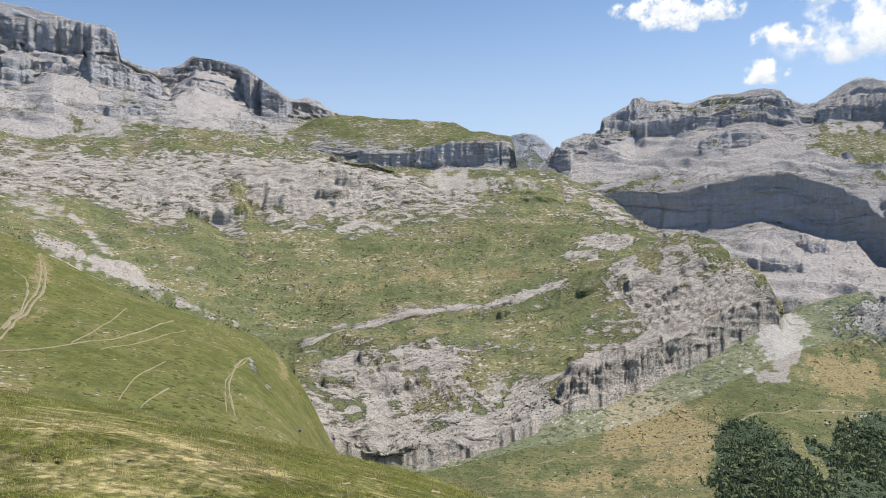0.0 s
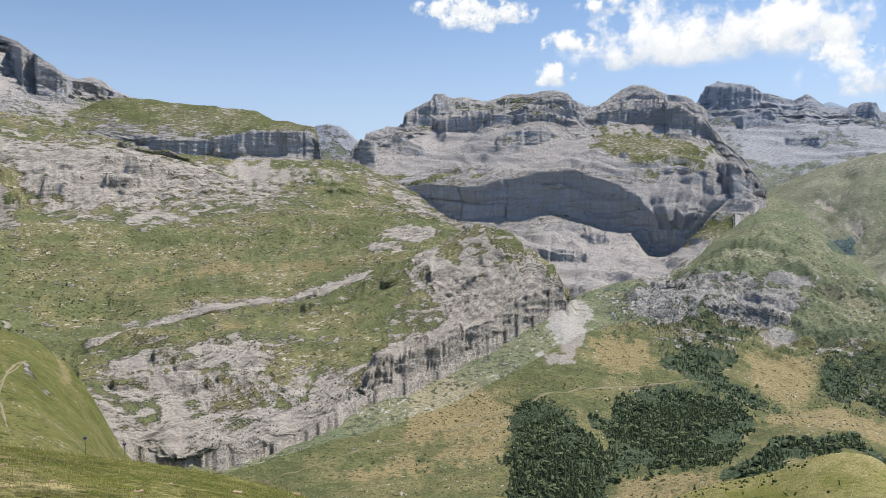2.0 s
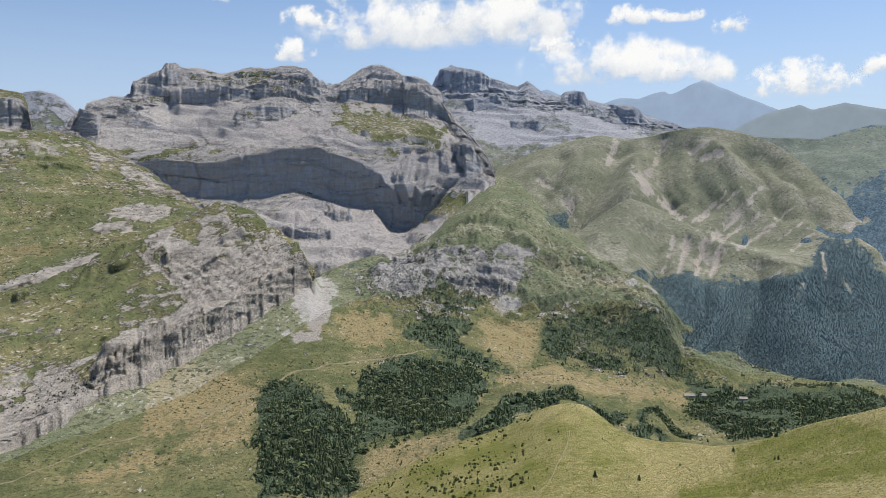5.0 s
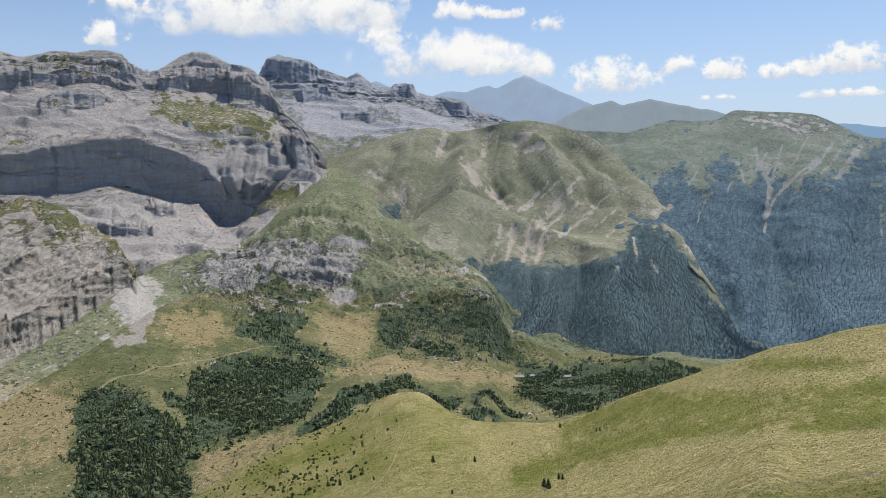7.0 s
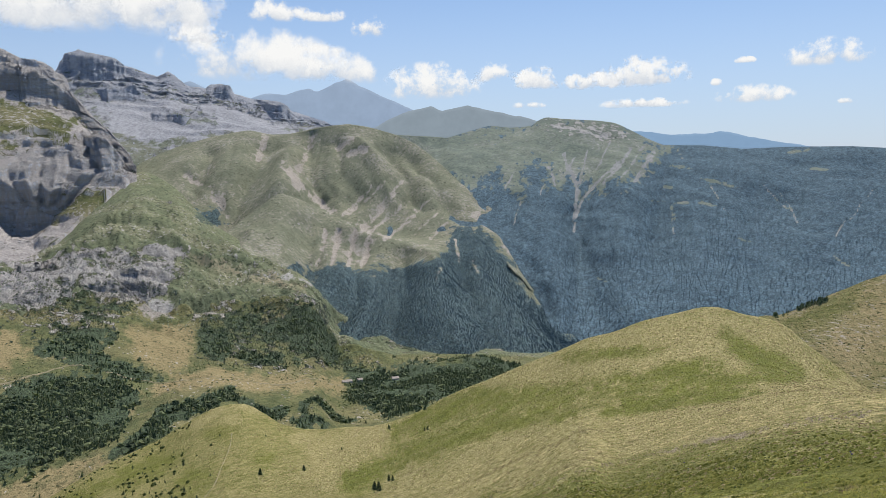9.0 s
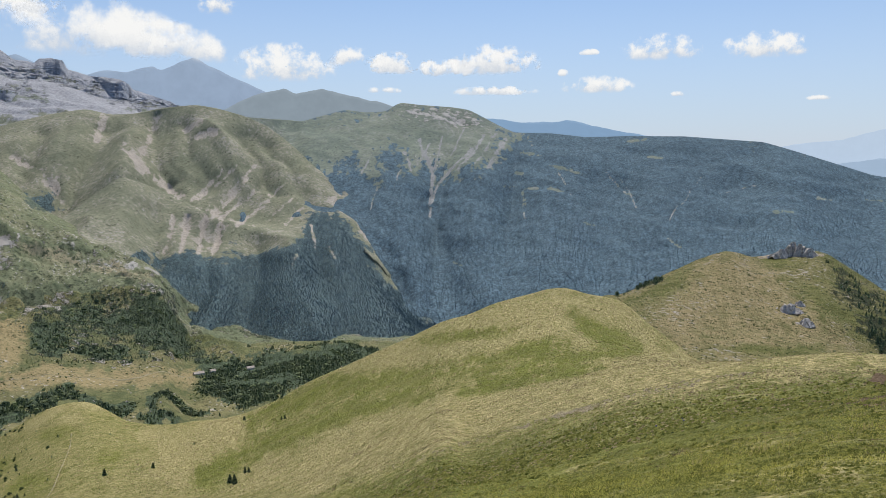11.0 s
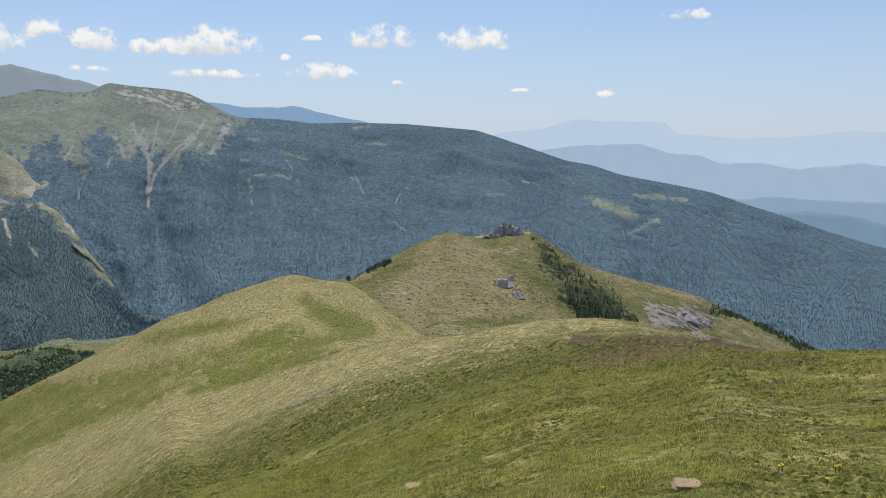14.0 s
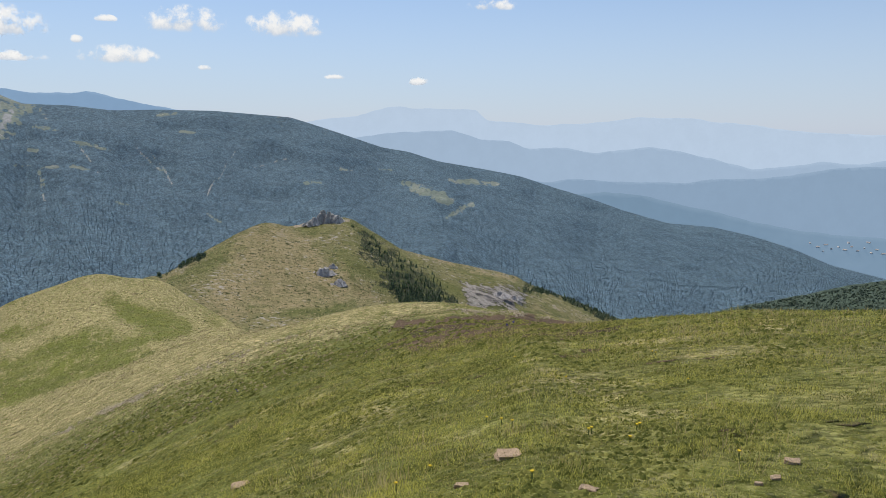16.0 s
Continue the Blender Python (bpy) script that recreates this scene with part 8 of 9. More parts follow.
def wood(name, on, count, patterns, low, high, material, label, seed, channel=2, power=2.0, where=None, width=1.0, sink=0.04, spread=0.0):
    """Many trees at the places of a hillside that carry wood, joined into one object; spread: within that distance they are smaller."""
    rng = np.random.default_rng(seed)
    pts, cover, bb, vv = SHEETS[on]
    dens = np.clip(cover[:-1, :-1, channel] - 0.2, 0, 1) ** power if channel is not None else np.ones(bb[:-1, :-1].shape)
    dens[:4] = 0
    if where:
        dens = dens * where(bb[:-1, :-1], vv[:-1, :-1], pts[:-1, :-1], cover[:-1, :-1])
    flat = dens.ravel() / dens.sum()
    cell = rng.choice(len(flat), count, p=flat)
    i, j = np.unravel_index(cell, dens.shape)
    u, w = rng.random((2, count, 1))
    foot = (pts[i, j] * (1 - u) + pts[i, j + 1] * u) * (1 - w) + (pts[i + 1, j] * (1 - u) + pts[i + 1, j + 1] * u) * w
    every_p, every_t, at = [], [], 0
    kinds = rng.integers(len(patterns), size=count)
    for k, (pp, tt) in enumerate(patterns):
        mine = foot[kinds == k]
        n = len(mine)
        if not n:
            continue
        h = (low + (high - low) * rng.random(n) ** 1.4)[:, None]
        h = h * np.clip(np.hypot(mine[:, :1], mine[:, 1:2]) / spread, 0.25, 1.3) if spread else h
        a = rng.random(n) * 2 * math.pi
        ca, sa = np.cos(a)[:, None], np.sin(a)[:, None]
        x, y, z = pp[None, :, 0] * h * width, pp[None, :, 1] * h * width, pp[None, :, 2] * h
        q = np.stack([x * ca - y * sa, x * sa + y * ca, z - sink * h], -1) + mine[:, None]
        every_p.append(q.reshape(-1, 3))
        every_t.append((tt[None] + (at + np.arange(n) * len(pp))[:, None, None]).reshape(-1, 3))
        at += n * len(pp)
    ob = new(name, surface(name, np.concatenate(every_p), np.concatenate(every_t), material, False))
    return tagged(ob, label, "trees", kind="stuff")


wood("valley_wood", "valley", 15000, SMALL_CONIFERS + CONIFERS + ROUND_TREES[:4], 1.6, 6.2, pine, "dense dark conifer wood on the valley slopes", 1, power=1.3,
     where=lambda b, v, p, c: np.clip(0.5 + 1.6 * grain(p.reshape(-1, 3), 45, 3).reshape(b.shape), 0.02, 1))
for on, low_v, high_v in (("valley_head", 1.1, 2.0), ("valley", 0.0, 0.7)):
    wood("rocky_wood", on, 4500, SMALL_CONIFERS + ROUND_TREES, 0.7, 2.6, knoll_leaf, "scattered pines and bushes on rocky knolls", 9, None,
         where=lambda b, v, p, c: ((b > 27) & (b < 57) & (v > low_v) & (v < high_v)) * (grain(p.reshape(-1, 3), 120, 4).reshape(b.shape) > 0.0) * (0.2 + c[..., 2] + 0.5 * c[..., 0]))
wood("valley_scrub", "valley", 6000, ROUND_TREES, 0.5, 1.7, scrub, "scattered juniper scrub on valley pasture", 2, None,
     where=lambda b, v, p, c: (0.12 + c[..., 2]) * (grain(p.reshape(-1, 3), 90, 3) > 0.05).reshape(b.shape))
wood("slope_wood", "round_mountain", 26000, SMALL_CONIFERS, 2.2, 5.4, hazed_pine, "mixed wood on the lower slopes, tinted blue for haze", 3, width=0.75, sink=0.2)
wood("mountain_wood", "forest_mountain", 52000, SMALL_CONIFERS, 3.4, 7.0, hazed_pine, "endless dark forest on the mountain face", 4, power=2.5, width=0.75, sink=0.25)
wood("hill_wood", "side_hill", 9000, SMALL_CONIFERS + BUSHES, 2, 4.5, side_leaf, "dense wood on the low hill", 5, width=0.75, sink=0.2)
wood("flank_wood", "pointed_hill", 1100, CONIFERS, 1.8, 5.5, pine, "small dark conifers on the steep grassy flank", 6)
wood("slab_scrub", "slab_ridge", 2200, BUSHES, 0.5, 1.5, scrub, "low scrub between limestone slabs", 7, None,
     where=lambda b, v, p, c: (grain(p.reshape(-1, 3), 70, 3) > 0.15).reshape(b.shape) * 1.0)
wood("bowl_scrub", "limestone_bowl", 3200, BUSHES, 0.7, 2.0, scrub, "low scrub dotted over the bowl", 8, None,
     where=lambda b, v, p, c: (grain(p.reshape(-1, 3), 110, 3) > 0.15).reshape(b.shape) * (v > 2.2))

wood("spur_scrub", "home_hill", 900, BUSHES * 2 + SMALL_CONIFERS, 0.5, 1.7, scrub, "juniper bushes scattered over the flank of the spur", 41, None,
     where=lambda b, v, p, c: (v < 1.6) * np.clip(SPUR_FLANK - b, 0, 4) * (grain(p.reshape(-1, 3), 60, 3) > 0.0).reshape(b.shape) * (b > 20))

hay = leaf_material("dry_tussock", (0.36, 0.29, 0.15), (0.58, 0.48, 0.27), 3.0)
green_tuft = leaf_material("green_tussock", (0.18, 0.195, 0.045), (0.34, 0.34, 0.09), 3.0)
slope_only = lambda b, v, p, c: ((b > 28) & (b < 125) & (np.hypot(p[..., 0], p[..., 1]) > 26)) * np.clip(1 - 2 * c[..., 0], 0, 1)
wood("dry_tussocks", "home_hill", 40000, TUSSOCKS, 0.1, 0.4, hay, "straw-coloured grass tussocks speckling the slope", 11, None,
     where=lambda b, v, p, c: slope_only(b, v, p, c) * (0.12 + c[..., 3]), sink=0.1, spread=300)
wood("green_tussocks", "home_hill", 26000, TUSSOCKS, 0.1, 0.36, green_tuft, "green grass tussocks speckling the slope", 12, None,
     where=lambda b, v, p, c: slope_only(b, v, p, c) * np.clip(0.9 - 1.3 * c[..., 3], 0.15, 1), sink=0.1, spread=300)
wood("dark_tufts", "home_hill", 16000, TUSSOCKS, 0.08, 0.26, scrub, "dark tufts and dwarf shrubs dotting the slope", 18, None,
     where=slope_only, sink=0.15, spread=250)
wood("hill_tussocks", "pointed_hill", 9000, TUSSOCKS, 0.25, 0.6, hay, "dry tussocks on the stony hill face", 13, None, where=lambda b, v, p, c: (b < 100) * (0.2 + c[..., 3]), sink=0.1)
wood("hill_bushes", "pointed_hill", 5000, ROUND_TREES, 0.3, 0.8, scrub, "dark dwarf shrubs on the hill face", 14, None, where=lambda b, v, p, c: 1.0 * (v > 0.1), sink=0.1)

sand_stones = earth("slope_sandstone", (0.42, 0.34, 0.22), (0.62, 0.52, 0.36), 0.4)
wood("slope_stones", "home_hill", 4000, ROUND_TREES, 0.04, 0.15, sand_stones, "loose tan stones littering the turf", 19, 1, sink=0.2, power=0.7, where=lambda b, v, p, c: np.hypot(p[..., 0], p[..., 1]) > 14)
pale_rock = earth("pale_boulder", (0.42, 0.38, 0.33), (0.62, 0.57, 0.5), 1.5)
for on, count, seed in (("slab_ridge", 2600, 15), ("limestone_bowl", 4200, 16), ("valley", 250, 17)):
    wood("boulders", on, count, BUSHES, 0.4, 1.9, pale_rock, "pale limestone boulders strewn over the slope", seed, None, sink=0.25,
         where=lambda b, v, p, c: (0.15 + c[..., 0]) * (grain(p.reshape(-1, 3) + 60, 80, 4).reshape(b.shape) > 0.1) * (v > 0.8))

wood("scree_blocks", "cliff_massif", 1600, BUSHES, 1.0, 4.0, pale_rock, "fallen blocks scattered over grey scree", 23, 1, sink=0.2, where=lambda b, v, p, c: (v > 2.2) * 1.0)
wood("scree_blocks", "west_massif", 900, BUSHES, 1.2, 4.5, pale_rock, "fallen blocks scattered over grey scree", 24, 1, sink=0.2, where=lambda b, v, p, c: (v > 1.5) * 1.0)

# ---------------------------------------------------------------- single things
def part(name, bm, material, parent, label=""):
    """A bmesh as one mesh object under a thing or under a part."""
    me = bpy.data.meshes.new(name)
    bm.to_mesh(me)
    bm.free()
    me.materials.append(material)
    ob = new(name, me)
    ob.parent = parent
    return tagged(ob, label)


def from_arrays(pts, faces):
    bm = bmesh.new()
    vs = [bm.verts.new(p) for p in pts]
    for f in faces:
        bm.faces.new([vs[k] for k in f])
    return bm


def on_ground(name, b, r):
    x, y, _ = polar(np.array(b), np.array(r), np.array(0.0))
    return float(x), float(y), height_on(name, b, r)


bark = earth("bark", (0.09, 0.065, 0.045), (0.16, 0.12, 0.09), 0.15)


def build_tree(rng):
    """A small mountain pine: tapered trunk, crown of ragged whorls with gaps."""
    tree = new("pine_tree")
    bm = bmesh.new()
    bmesh.ops.create_cone(bm, segments=7, radius1=0.035, radius2=0.008, depth=0.9, cap_ends=True, matrix=Matrix.Translation((0, 0, 0.42)))
    part("trunk", bm, bark, tree, "short brown trunk")
    pts, tris = [], []
    for k in range(9):
        z = 0.12 + 0.82 * k / 9
        for s in range(9):
            a = 2 * math.pi * (s + 0.7 * rng.random()) / 9 + k
            length = (0.3 * (1 - 0.8 * k / 9)) * (0.6 + 0.6 * rng.random())
            w, base = 0.09 * (1 - 0.6 * k / 9), len(pts)
            dx, dy = math.cos(a), math.sin(a)
            pts += [(0.02 * dx - 0.5 * w * dy, 0.02 * dy + 0.5 * w * dx, z + 0.1), (0.02 * dx + 0.5 * w * dy, 0.02 * dy - 0.5 * w * dx, z + 0.02),
                    (length * dx - w * dy, length * dy + w * dx, z - 0.01 + 0.05 * rng.random()), (length * dx + w * dy, length * dy - w * dx, z - 0.06),
                    (0.6 * length * dx, 0.6 * length * dy, z + 0.13)]
            tris += [(base, base + 4, base + 2), (base + 2, base + 4, base + 3), (base + 4, base, base + 1), (base + 4, base + 1, base + 3)]
    part("crown", from_arrays(pts, tris), pine, tree, "ragged dark green crown")
    return tree


tree_rng = np.random.default_rng(5)
models = [build_tree(tree_rng) for _ in range(3)]
for k, (b, r) in enumerate(LONE_TREES):
    h = 1.5 + 2.6 * tree_rng.random() ** 2
    if k < 3:
        tree = models[k]
    else:
        tree = copy_thing(models[k % 3], Matrix())
    x, y, z = on_ground("home_hill", b, r)
    tree.matrix_basis = pose(x, y, z - 0.05, 0, 0, 360 * tree_rng.random()) @ Matrix.Diagonal((h, h, h, 1))
    tagged(tree, "small dark pine standing alone on grassy slope", "tree", "lone pines on the slope")

sandstone = earth("sandstone", (0.4, 0.27, 0.16), (0.6, 0.45, 0.29), 0.06)


def build_stone(b, r, half, high, seed, label):
    """A weathered slab of sandstone, half sunk in the turf."""
    bm = bmesh.new()
    bmesh.ops.create_cube(bm, size=2)
    bmesh.ops.bevel(bm, geom=bm.edges[:], offset=0.22, segments=2, affect="EDGES", profile=0.6)
    bmesh.ops.subdivide_edges(bm, edges=bm.edges[:], cuts=1, use_grid_fill=True)
    for v in bm.verts:
        d = noise.noise_vector(v.co * 1.3 + Vector((seed, 2 * seed, 0)))
        v.co += 0.42 * d + 0.14 * noise.noise_vector(v.co * 5 + Vector((seed, 0, 0)))
    me = bpy.data.meshes.new("stone")
    bm.to_mesh(me)
    bm.free()
    me.materials.append(sandstone)
    ob = new("stone", me)
    x, y, z = on_ground("home_hill", b, r)
    ob.matrix_basis = pose(x, y, z + 0.3 * high, 4 * math.sin(seed), 5 * math.cos(seed), -b + 20 * math.sin(3 * seed)) @ Matrix.Diagonal((half, half * 0.7, high, 1))
    return tagged(ob, label, "stone", "stones in the turf")


for k, (b, r, half, high) in enumerate(STONES):
    build_stone(b, r, half * (0.55 if b < 5 else 0.85), max(high * 0.65, 0.01), k * 1.7 + 0.4, "flat brown sandstone slab lying on the grass" if k == 0 else "small tan stone half sunk in grass")

limestone = earth("weathered_limestone", (0.28, 0.26, 0.24), (0.56, 0.52, 0.47), 2.5)


def build_crag(b, r, half, high, spires, seed, label):
    """A jagged outcrop of leaning limestone blades."""
    rng = np.random.default_rng(seed)
    ob = new("rock_outcrop")
    for k in range(spires):
        u = (k + 0.5) / spires * 2 - 1
        h = high * (1 - 0.8 * abs(u - 0.15) ** 1.1) * rng.uniform(0.75, 1.1)
        w = half / spires * rng.uniform(1.6, 3.0)
        m = Matrix.Translation((u * half, rng.normal() * half * 0.12, h * 0.42)) @ pose(0, 0, 0, rng.normal() * 6, rng.normal() * 8, rng.uniform(0, 90))
        bm = bmesh.new()
        bmesh.ops.create_cone(bm, segments=7, radius1=w * 1.35, radius2=w * 0.38, depth=h * 1.1, cap_ends=True, matrix=m)
        bmesh.ops.subdivide_edges(bm, edges=bm.edges[:], cuts=2, use_grid_fill=True)
        for v in bm.verts:
            v.co += half * 0.09 * noise.noise_vector(v.co * (5 / half) + Vector((seed, 0, 0))) + half * 0.035 * noise.noise_vector(v.co * (15 / half))
        part("rock_block", bm, limestone, ob)
    x, y, z = on_ground("pointed_hill", b, r)
    ob.matrix_basis = pose(x, y, z - 0.12 * high, 0, 0, -b)
    return tagged(ob, label, "rock outcrop", "outcrops on the pointed hill")


for k, (b, r, half, high) in enumerate(CRAGS):
    build_crag(b, r, half, high, 9 if k == 0 else 4, k + 3, "jagged grey limestone crag crowning the hill" if k == 0 else "dark grey rocks breaking out of stony slope")

petal = earth("yellow_petals", (0.75, 0.5, 0.02), (0.85, 0.62, 0.04), 0.01)
stalk = earth("green_stalk", (0.1, 0.14, 0.03), (0.14, 0.18, 0.05), 0.02)
violet = earth("violet_bloom", (0.1, 0.08, 0.28), (0.16, 0.14, 0.38), 0.01)


def build_flower(name, height, head_material, spiky):
    thing = new(name)
    bm = bmesh.new()
    bmesh.ops.create_cone(bm, segments=5, radius1=0.004, radius2=0.003, depth=height, matrix=Matrix.Translation((0, 0, height / 2)))
    part("stem", bm, stalk, thing, "thin green stem")
    pts, tris = [(0, 0, height + 0.008)], []
    n = 16 if spiky else 14
    for s in range(n):
        a = 2 * math.pi * s / n
        q, up = (0.028, 0.03 * (s % 2) - 0.005) if spiky else (0.013 if s % 2 else 0.009, 0.004)
        pts.append((q * math.cos(a), q * math.sin(a), height + up))
    pts.append((0, 0, height - (0.03 if spiky else 0.01)))
    for s in range(n):
        a, c = 1 + s, 1 + (s + 1) % n
        tris += [(0, a, c), (n + 1, c, a)]
    part("flower_head", from_arrays(pts, tris), head_material, thing, "spiky violet bloom" if spiky else "bright yellow petals")
    if spiky:
        pts, tris = [], []
        for s in range(8):
            a, base = 2.4 * s, len(pts)
            z, dx, dy = height * (0.12 + 0.1 * s), math.cos(2.4 * s), math.sin(2.4 * s)
            pts += [(0.01 * dy, -0.01 * dx, z), (-0.01 * dy, 0.01 * dx, z), (0.07 * dx, 0.07 * dy, z + 0.03)]
            tris.append((base, base + 1, base + 2))
        part("leaves", from_arrays(pts, tris), stalk, thing, "narrow thorny leaves")
    return thing


for name, places, height, material, spiky, label, category, group in (
        ("yellow_flower", YELLOW_FLOWERS, 0.05, petal, False, "small bright yellow flower among green grass", "flower", "yellow flowers in the turf"),
        ("thistle", THISTLES, 0.3, violet, True, "spiky blue-violet thistle standing in grass", "thistle", "thistles on the slope")):
    model = build_flower(name, height, material, spiky)
    for k, (b, r) in enumerate(places):
        one = model if k == 0 else copy_thing(model, Matrix())
        x, y, z = on_ground("home_hill", b, r)
        one.matrix_basis = pose(x, y, z - 0.005, 0, 0, 77 * k)
        tagged(one, label, category, group)

plaster = earth("pale_plaster", (0.62, 0.6, 0.57), (0.74, 0.72, 0.68), 1.0)
tiles = earth("roof_tiles", (0.42, 0.36, 0.3), (0.55, 0.48, 0.42), 1.0)


def build_house(name, long, wide, high):
    house = new(name)
    bm = bmesh.new()
    bmesh.ops.create_cube(bm, size=1, matrix=Matrix.Translation((0, 0, high / 2)) @ Matrix.Diagonal((long, wide, high, 1)))
    part("wall", bm, plaster, house, "pale rendered walls")
    l, w, e = long / 2 + 0.5, wide / 2 + 0.5, high - 0.1
    up = high + wide * 0.3
    pts = [(-l, -w, e), (l, -w, e), (l, w, e), (-l, w, e), (-l, 0, up), (l, 0, up)]
    part("roof", from_arrays(pts, [(0, 1, 5, 4), (3, 4, 5, 2), (0, 4, 3), (1, 2, 5), (0, 3, 2, 1)]), tiles, house, "pitched brown roof")
    return house


for k, (b, r) in enumerate(BARNS):
    barn = build_house("barn", 16 - 4 * k, 8, 4)
    x, y, z = on_ground("valley", b, r)
    barn.matrix_basis = pose(x, y, z - 0.6, 0, 0, -b + 15)
    tagged(barn, "pale low barn beside the wood", "barn", "barns in the valley")

for k, (b, r) in enumerate(TOWN):
    house = build_house("house", 11 + 4 * (k % 3), 8, 4.5 + 1.5 * (k % 2))
    x, y, z = on_ground("far_flank", b, r)
    house.matrix_basis = pose(x, y, z - 1.5, 0, 0, 40 * k)
    tagged(house, "pale distant house in the hazy valley town", "house", "houses of the distant town")

# ---------------------------------------------------------------- grass about the camera
def blades(name, label, count, spans, near, far, low, high, material, seed, keep, lean=0.5):
    """Blades of grass in tufts, each a bent tapering blade, joined into one object."""
    rng = np.random.default_rng(seed)
    b = np.concatenate([rng.uniform(lo, hi, int(count * (hi - lo) / sum(h - l for l, h in spans))) for lo, hi in spans])
    n = len(b)
    r = near * (far / near) ** rng.random(n)
    p = polar(b, r, 0 * b)
    chosen = keep(p, rng)
    b, r, p = b[chosen], r[chosen], p[chosen]
    z = np.array([height_on("home_hill", x, y) for x, y in zip(b, r)])
    p[:, 2] = z
    n, per = len(b), 8
    foot = np.repeat(p, per, axis=0)
    rr = np.repeat(r, per)
    m = n * per
    foot[:, :2] += rng.normal(0, 1, (m, 2)) * (0.03 + 0.004 * rr)[:, None]
    foot[:, 2] -= 0.012
    low_side = np.where(foot[:, 1] > 1.5 * foot[:, 0], 0.6, 1.0)
    clump = np.clip(0.75 + 0.8 * grain(p + 5, 0.4, 2) + 0.4 * grain(p + 3, 2.2, 2), 0.3, 2.0)
    h = np.repeat(clump * (low + (high - low) * rng.random(n) ** 1.6), per) * rng.uniform(0.6, 1.1, m) * low_side
    a = rng.uniform(0, 2 * math.pi, m)
    out = np.stack([np.cos(a), np.sin(a), np.zeros(m)], -1) * (h * rng.uniform(0.1, lean * 1.6, m))[:, None]
    face = rng.uniform(0, 2 * math.pi, m)
    wide = np.stack([np.cos(face), np.sin(face), np.zeros(m)], -1) * np.maximum(0.0022, rr * 0.00045)[:, None]
    up = np.zeros((m, 3))
    up[:, 2] = h
    pts = np.stack([foot - wide, foot + wide, foot + up + out], 1)
    tris = np.arange(m * 3).reshape(-1, 3)
    ob = new(name, surface(name, pts.reshape(-1, 3), tris, material, False))
    return tagged(ob, label, "grass", kind="stuff")


def blade_material(name, dark, light):
    m, t, bsdf = nodes_of(name)
    geo = put(t, "NewGeometry")
    where = put(t, "TexCoord").outputs["Object"]
    n = maths(t, "ADD", maths(t, "MULTIPLY", geo.outputs["Random Per Island"], 0.4), maths(t, "MULTIPLY", noise_of(t, where, 0.6, 6.0, 0.75), 1.0))
    colour = mix(t, band(t, n, 0.54, 0.84), dark, light)
    t.links.new(colour, bsdf.inputs["Base Color"])
    let_through(t, bsdf, colour, 0.5)
    bsdf.inputs["Roughness"].default_value = 0.7
    bsdf.inputs["Specular IOR Level"].default_value = 0.2
    return m


fresh = blade_material("fresh_grass", (0.1, 0.12, 0.022), (0.74, 0.68, 0.17))
straw = blade_material("dry_grass", (0.4, 0.33, 0.13), (0.65, 0.54, 0.26))
blades("green_grass", "short green alpine turf in uneven tufts", 80000, ((-34, 16), (68, 139)), 2.2, 34, 0.015, 0.045, fresh, 31,
       lambda p, rng: grain(p, 0.5, 3) + 0.5 * grain(p, 3.5, 2) > rng.uniform(-0.9, 0.2, len(p)) + 1.0 * (p[:, 1] > 1.5 * p[:, 0]))
blades("turf_grass", "dense short green turf like a carpet", 90000, ((66, 139),), 2.6, 22, 0.012, 0.036, fresh, 33,
       lambda p, rng: grain(p + 9, 0.35, 3) > rng.uniform(-1.1, 0.1, len(p)))
blades("straw_grass", "thin straw-coloured grass stalks over the turf", 16000, ((-34, 16), (68, 139)), 2.2, 34, 0.05, 0.14, straw, 32,
       lambda p, rng: grain(p + 40, 4.5, 3) > rng.uniform(-0.6, 0.7, len(p)) - 1.3 * (p[:, 1] > 1.5 * p[:, 0]), 0.3)

turf_green = leaf_material("turf_clump", (0.13, 0.15, 0.03), (0.38, 0.37, 0.1), 0.5, 0.4)
near_turf_only = lambda b, v, p, c: ((b > 60) & (b < 141) & (np.hypot(p[..., 0], p[..., 1]) > 2.5) & (np.hypot(p[..., 0], p[..., 1]) < 45)) * np.clip(0.3 + 1.5 * grain(p.reshape(-1, 3), 1.1, 3), 0.02, 1).reshape(b.shape)
wood("turf_clumps", "home_hill", 22000, TUSSOCKS, 0.03, 0.1, turf_green, "low dark green clumps in the short turf", 51, None, where=near_turf_only, width=1.2, sink=0.15, spread=26)

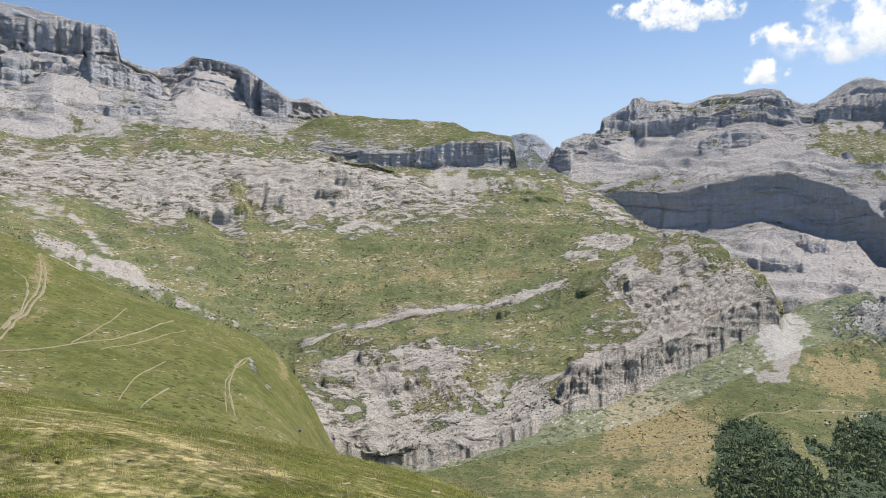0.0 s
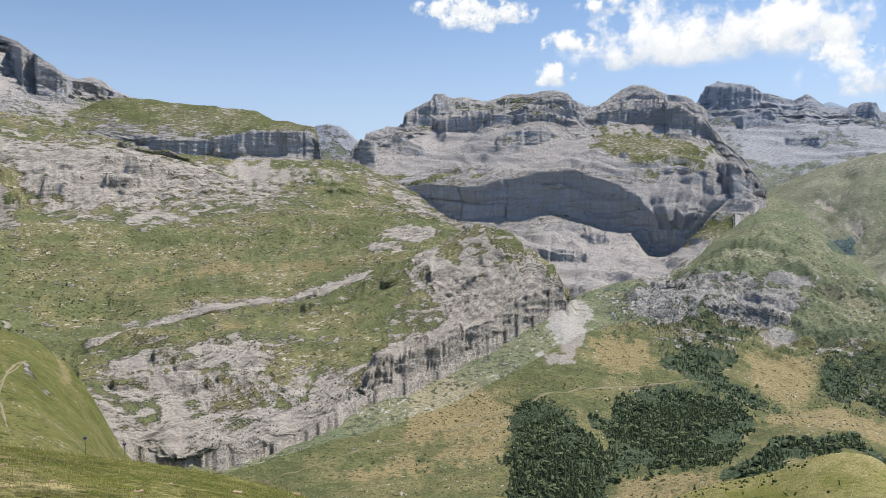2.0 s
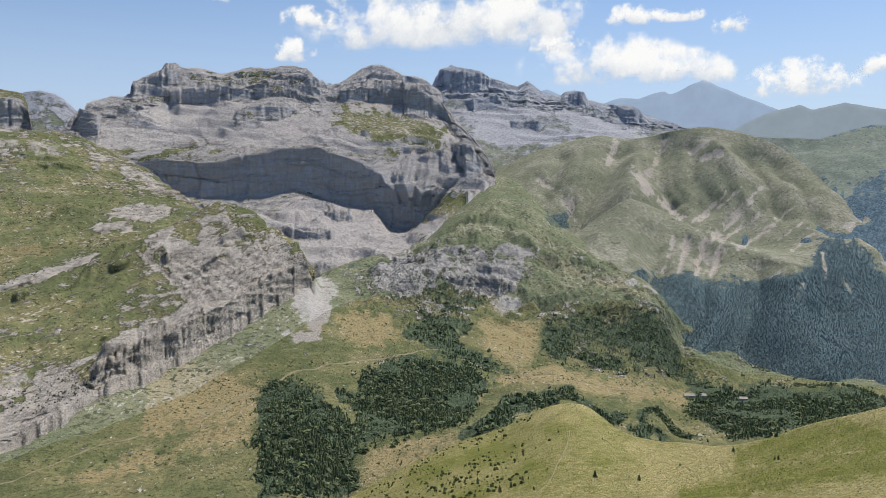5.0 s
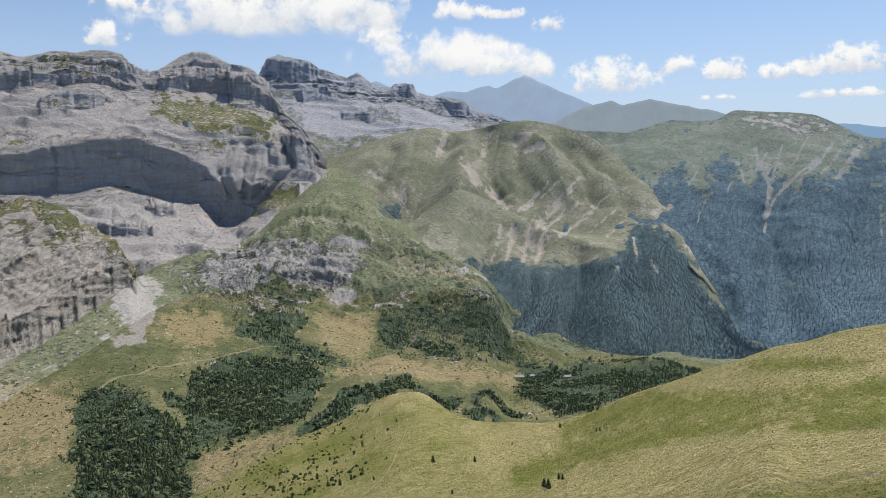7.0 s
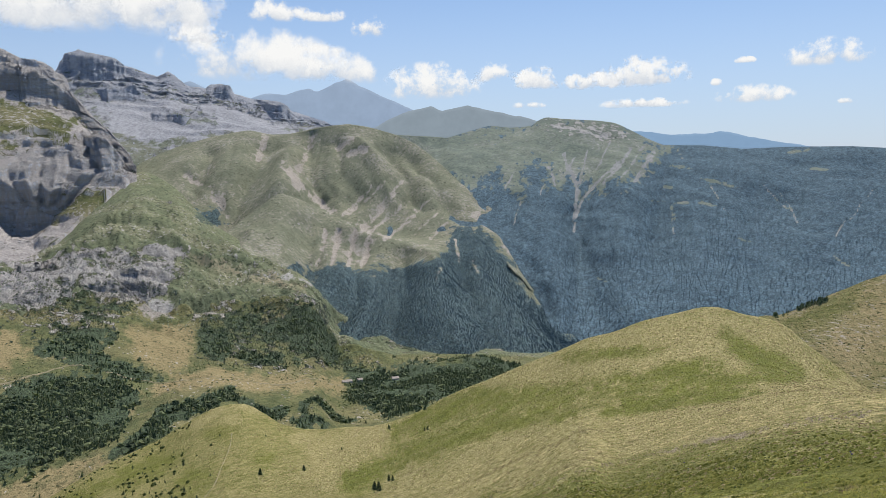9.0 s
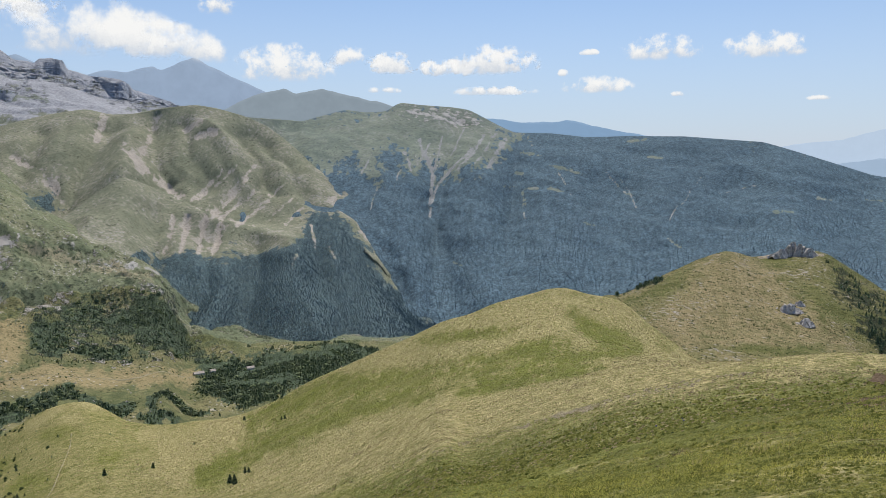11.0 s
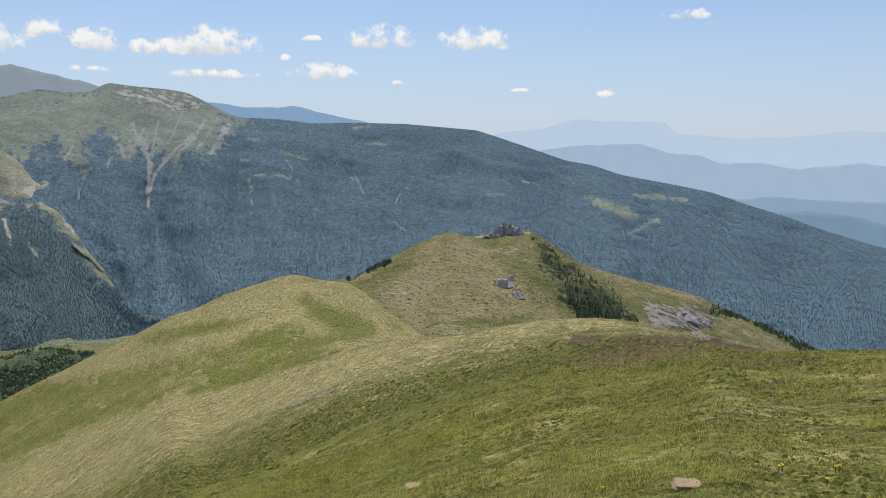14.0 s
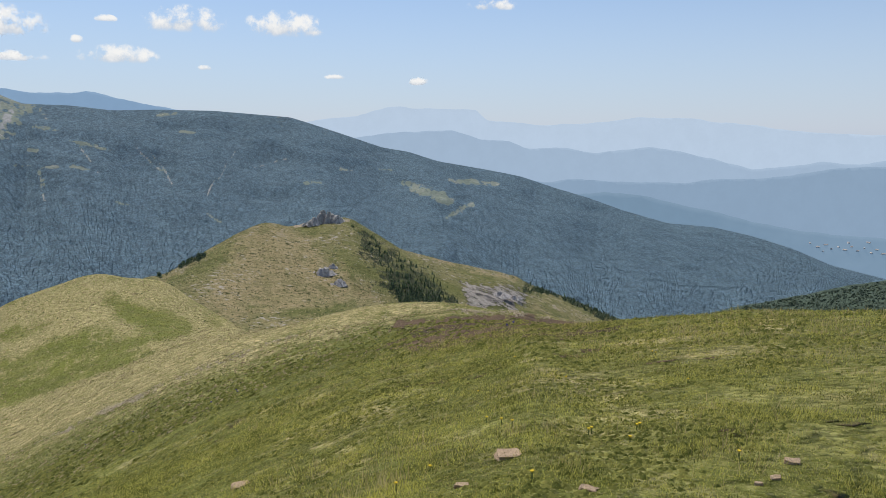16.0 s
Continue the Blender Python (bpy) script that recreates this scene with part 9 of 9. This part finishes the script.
# ---------------------------------------------------------------- clouds
def cloud_material(size):
    m, t, _ = nodes_of("cloud")
    t.nodes.remove(t.nodes["Principled BSDF"])
    local = put(t, "TexCoord").outputs["Object"]
    place = put(t, "NewGeometry").outputs["Position"]
    xyz = put(t, "SeparateXYZ", Vector=local)
    far = put(t, "VectorMath", i0=local)
    far.operation = "LENGTH"
    puffs = noise_of(t, place, size, 9.0, 0.64)
    low = band(t, xyz.outputs[2], -0.62, -0.25)
    body = maths(t, "ADD", maths(t, "MULTIPLY_ADD", far.outputs["Value"], -1.0, 0.95), maths(t, "MULTIPLY_ADD", puffs, 4.2, -2.15))
    alpha = maths(t, "MULTIPLY", maths(t, "MULTIPLY", band(t, body, 0.0, 0.95), band(t, far.outputs["Value"], 1.0, 0.8)), low)
    # sunlit tops and shaded base are painted into the cloud's own glow
    shade = band(t, maths(t, "ADD", xyz.outputs[2], maths(t, "MULTIPLY_ADD", puffs, 2.2, -1.1)), -0.5, 0.35)
    glow = put(t, "Emission", Color=mix(t, shade, (0.62, 0.67, 0.74), (0.93, 0.93, 0.92)), Strength=0.97)
    both = put(t, "MixShader", i0=alpha, i1=put(t, "BsdfTransparent").outputs[0], i2=glow.outputs[0])
    t.links.new(both.outputs[0], t.nodes["Material Output"].inputs[0])
    return m


def cloud_mesh(size):
    """A billow in layers, one behind the other."""
    pts, faces = [], []
    rings, n = 5, 24
    for y in (-0.25, 0.25):
        base = len(pts)
        for i in range(rings + 1):
            for j in range(n):
                q, a = max(0.02, 1.02 * i / rings), 2 * math.pi * j / n
                pts.append((q * math.cos(a), y * (1 - 0.5 * q * q), q * math.sin(a)))
        faces += [(base + i * n + j, base + i * n + (j + 1) % n, base + (i + 1) * n + (j + 1) % n, base + (i + 1) * n + j) for i in range(rings) for j in range(n)]
    return surface("cloud", np.array(pts), np.array(faces), cloud_material(size))


big_cloud, small_cloud = cloud_mesh(210), cloud_mesh(95)
for b, e, wide, high in CLOUDS_1 + CLOUDS_2:
    r = 4700 * math.cos(radians(e))
    x, y, z = polar(np.array(b), np.array(r), np.array(4700 * math.sin(radians(e))))
    one = new("cloud", big_cloud if wide > 250 else small_cloud)
    one.matrix_basis = pose(x, y, z, 0, 0, -b) @ Matrix.Diagonal((wide * 1.3, max(high, 30) * 0.8, high * 1.45, 1))
    big = wide > 250
    tagged(one, "large bright white cumulus cloud with grey base" if big else "small white fair-weather cloud in blue sky", "cloud", "clouds over the mountains")
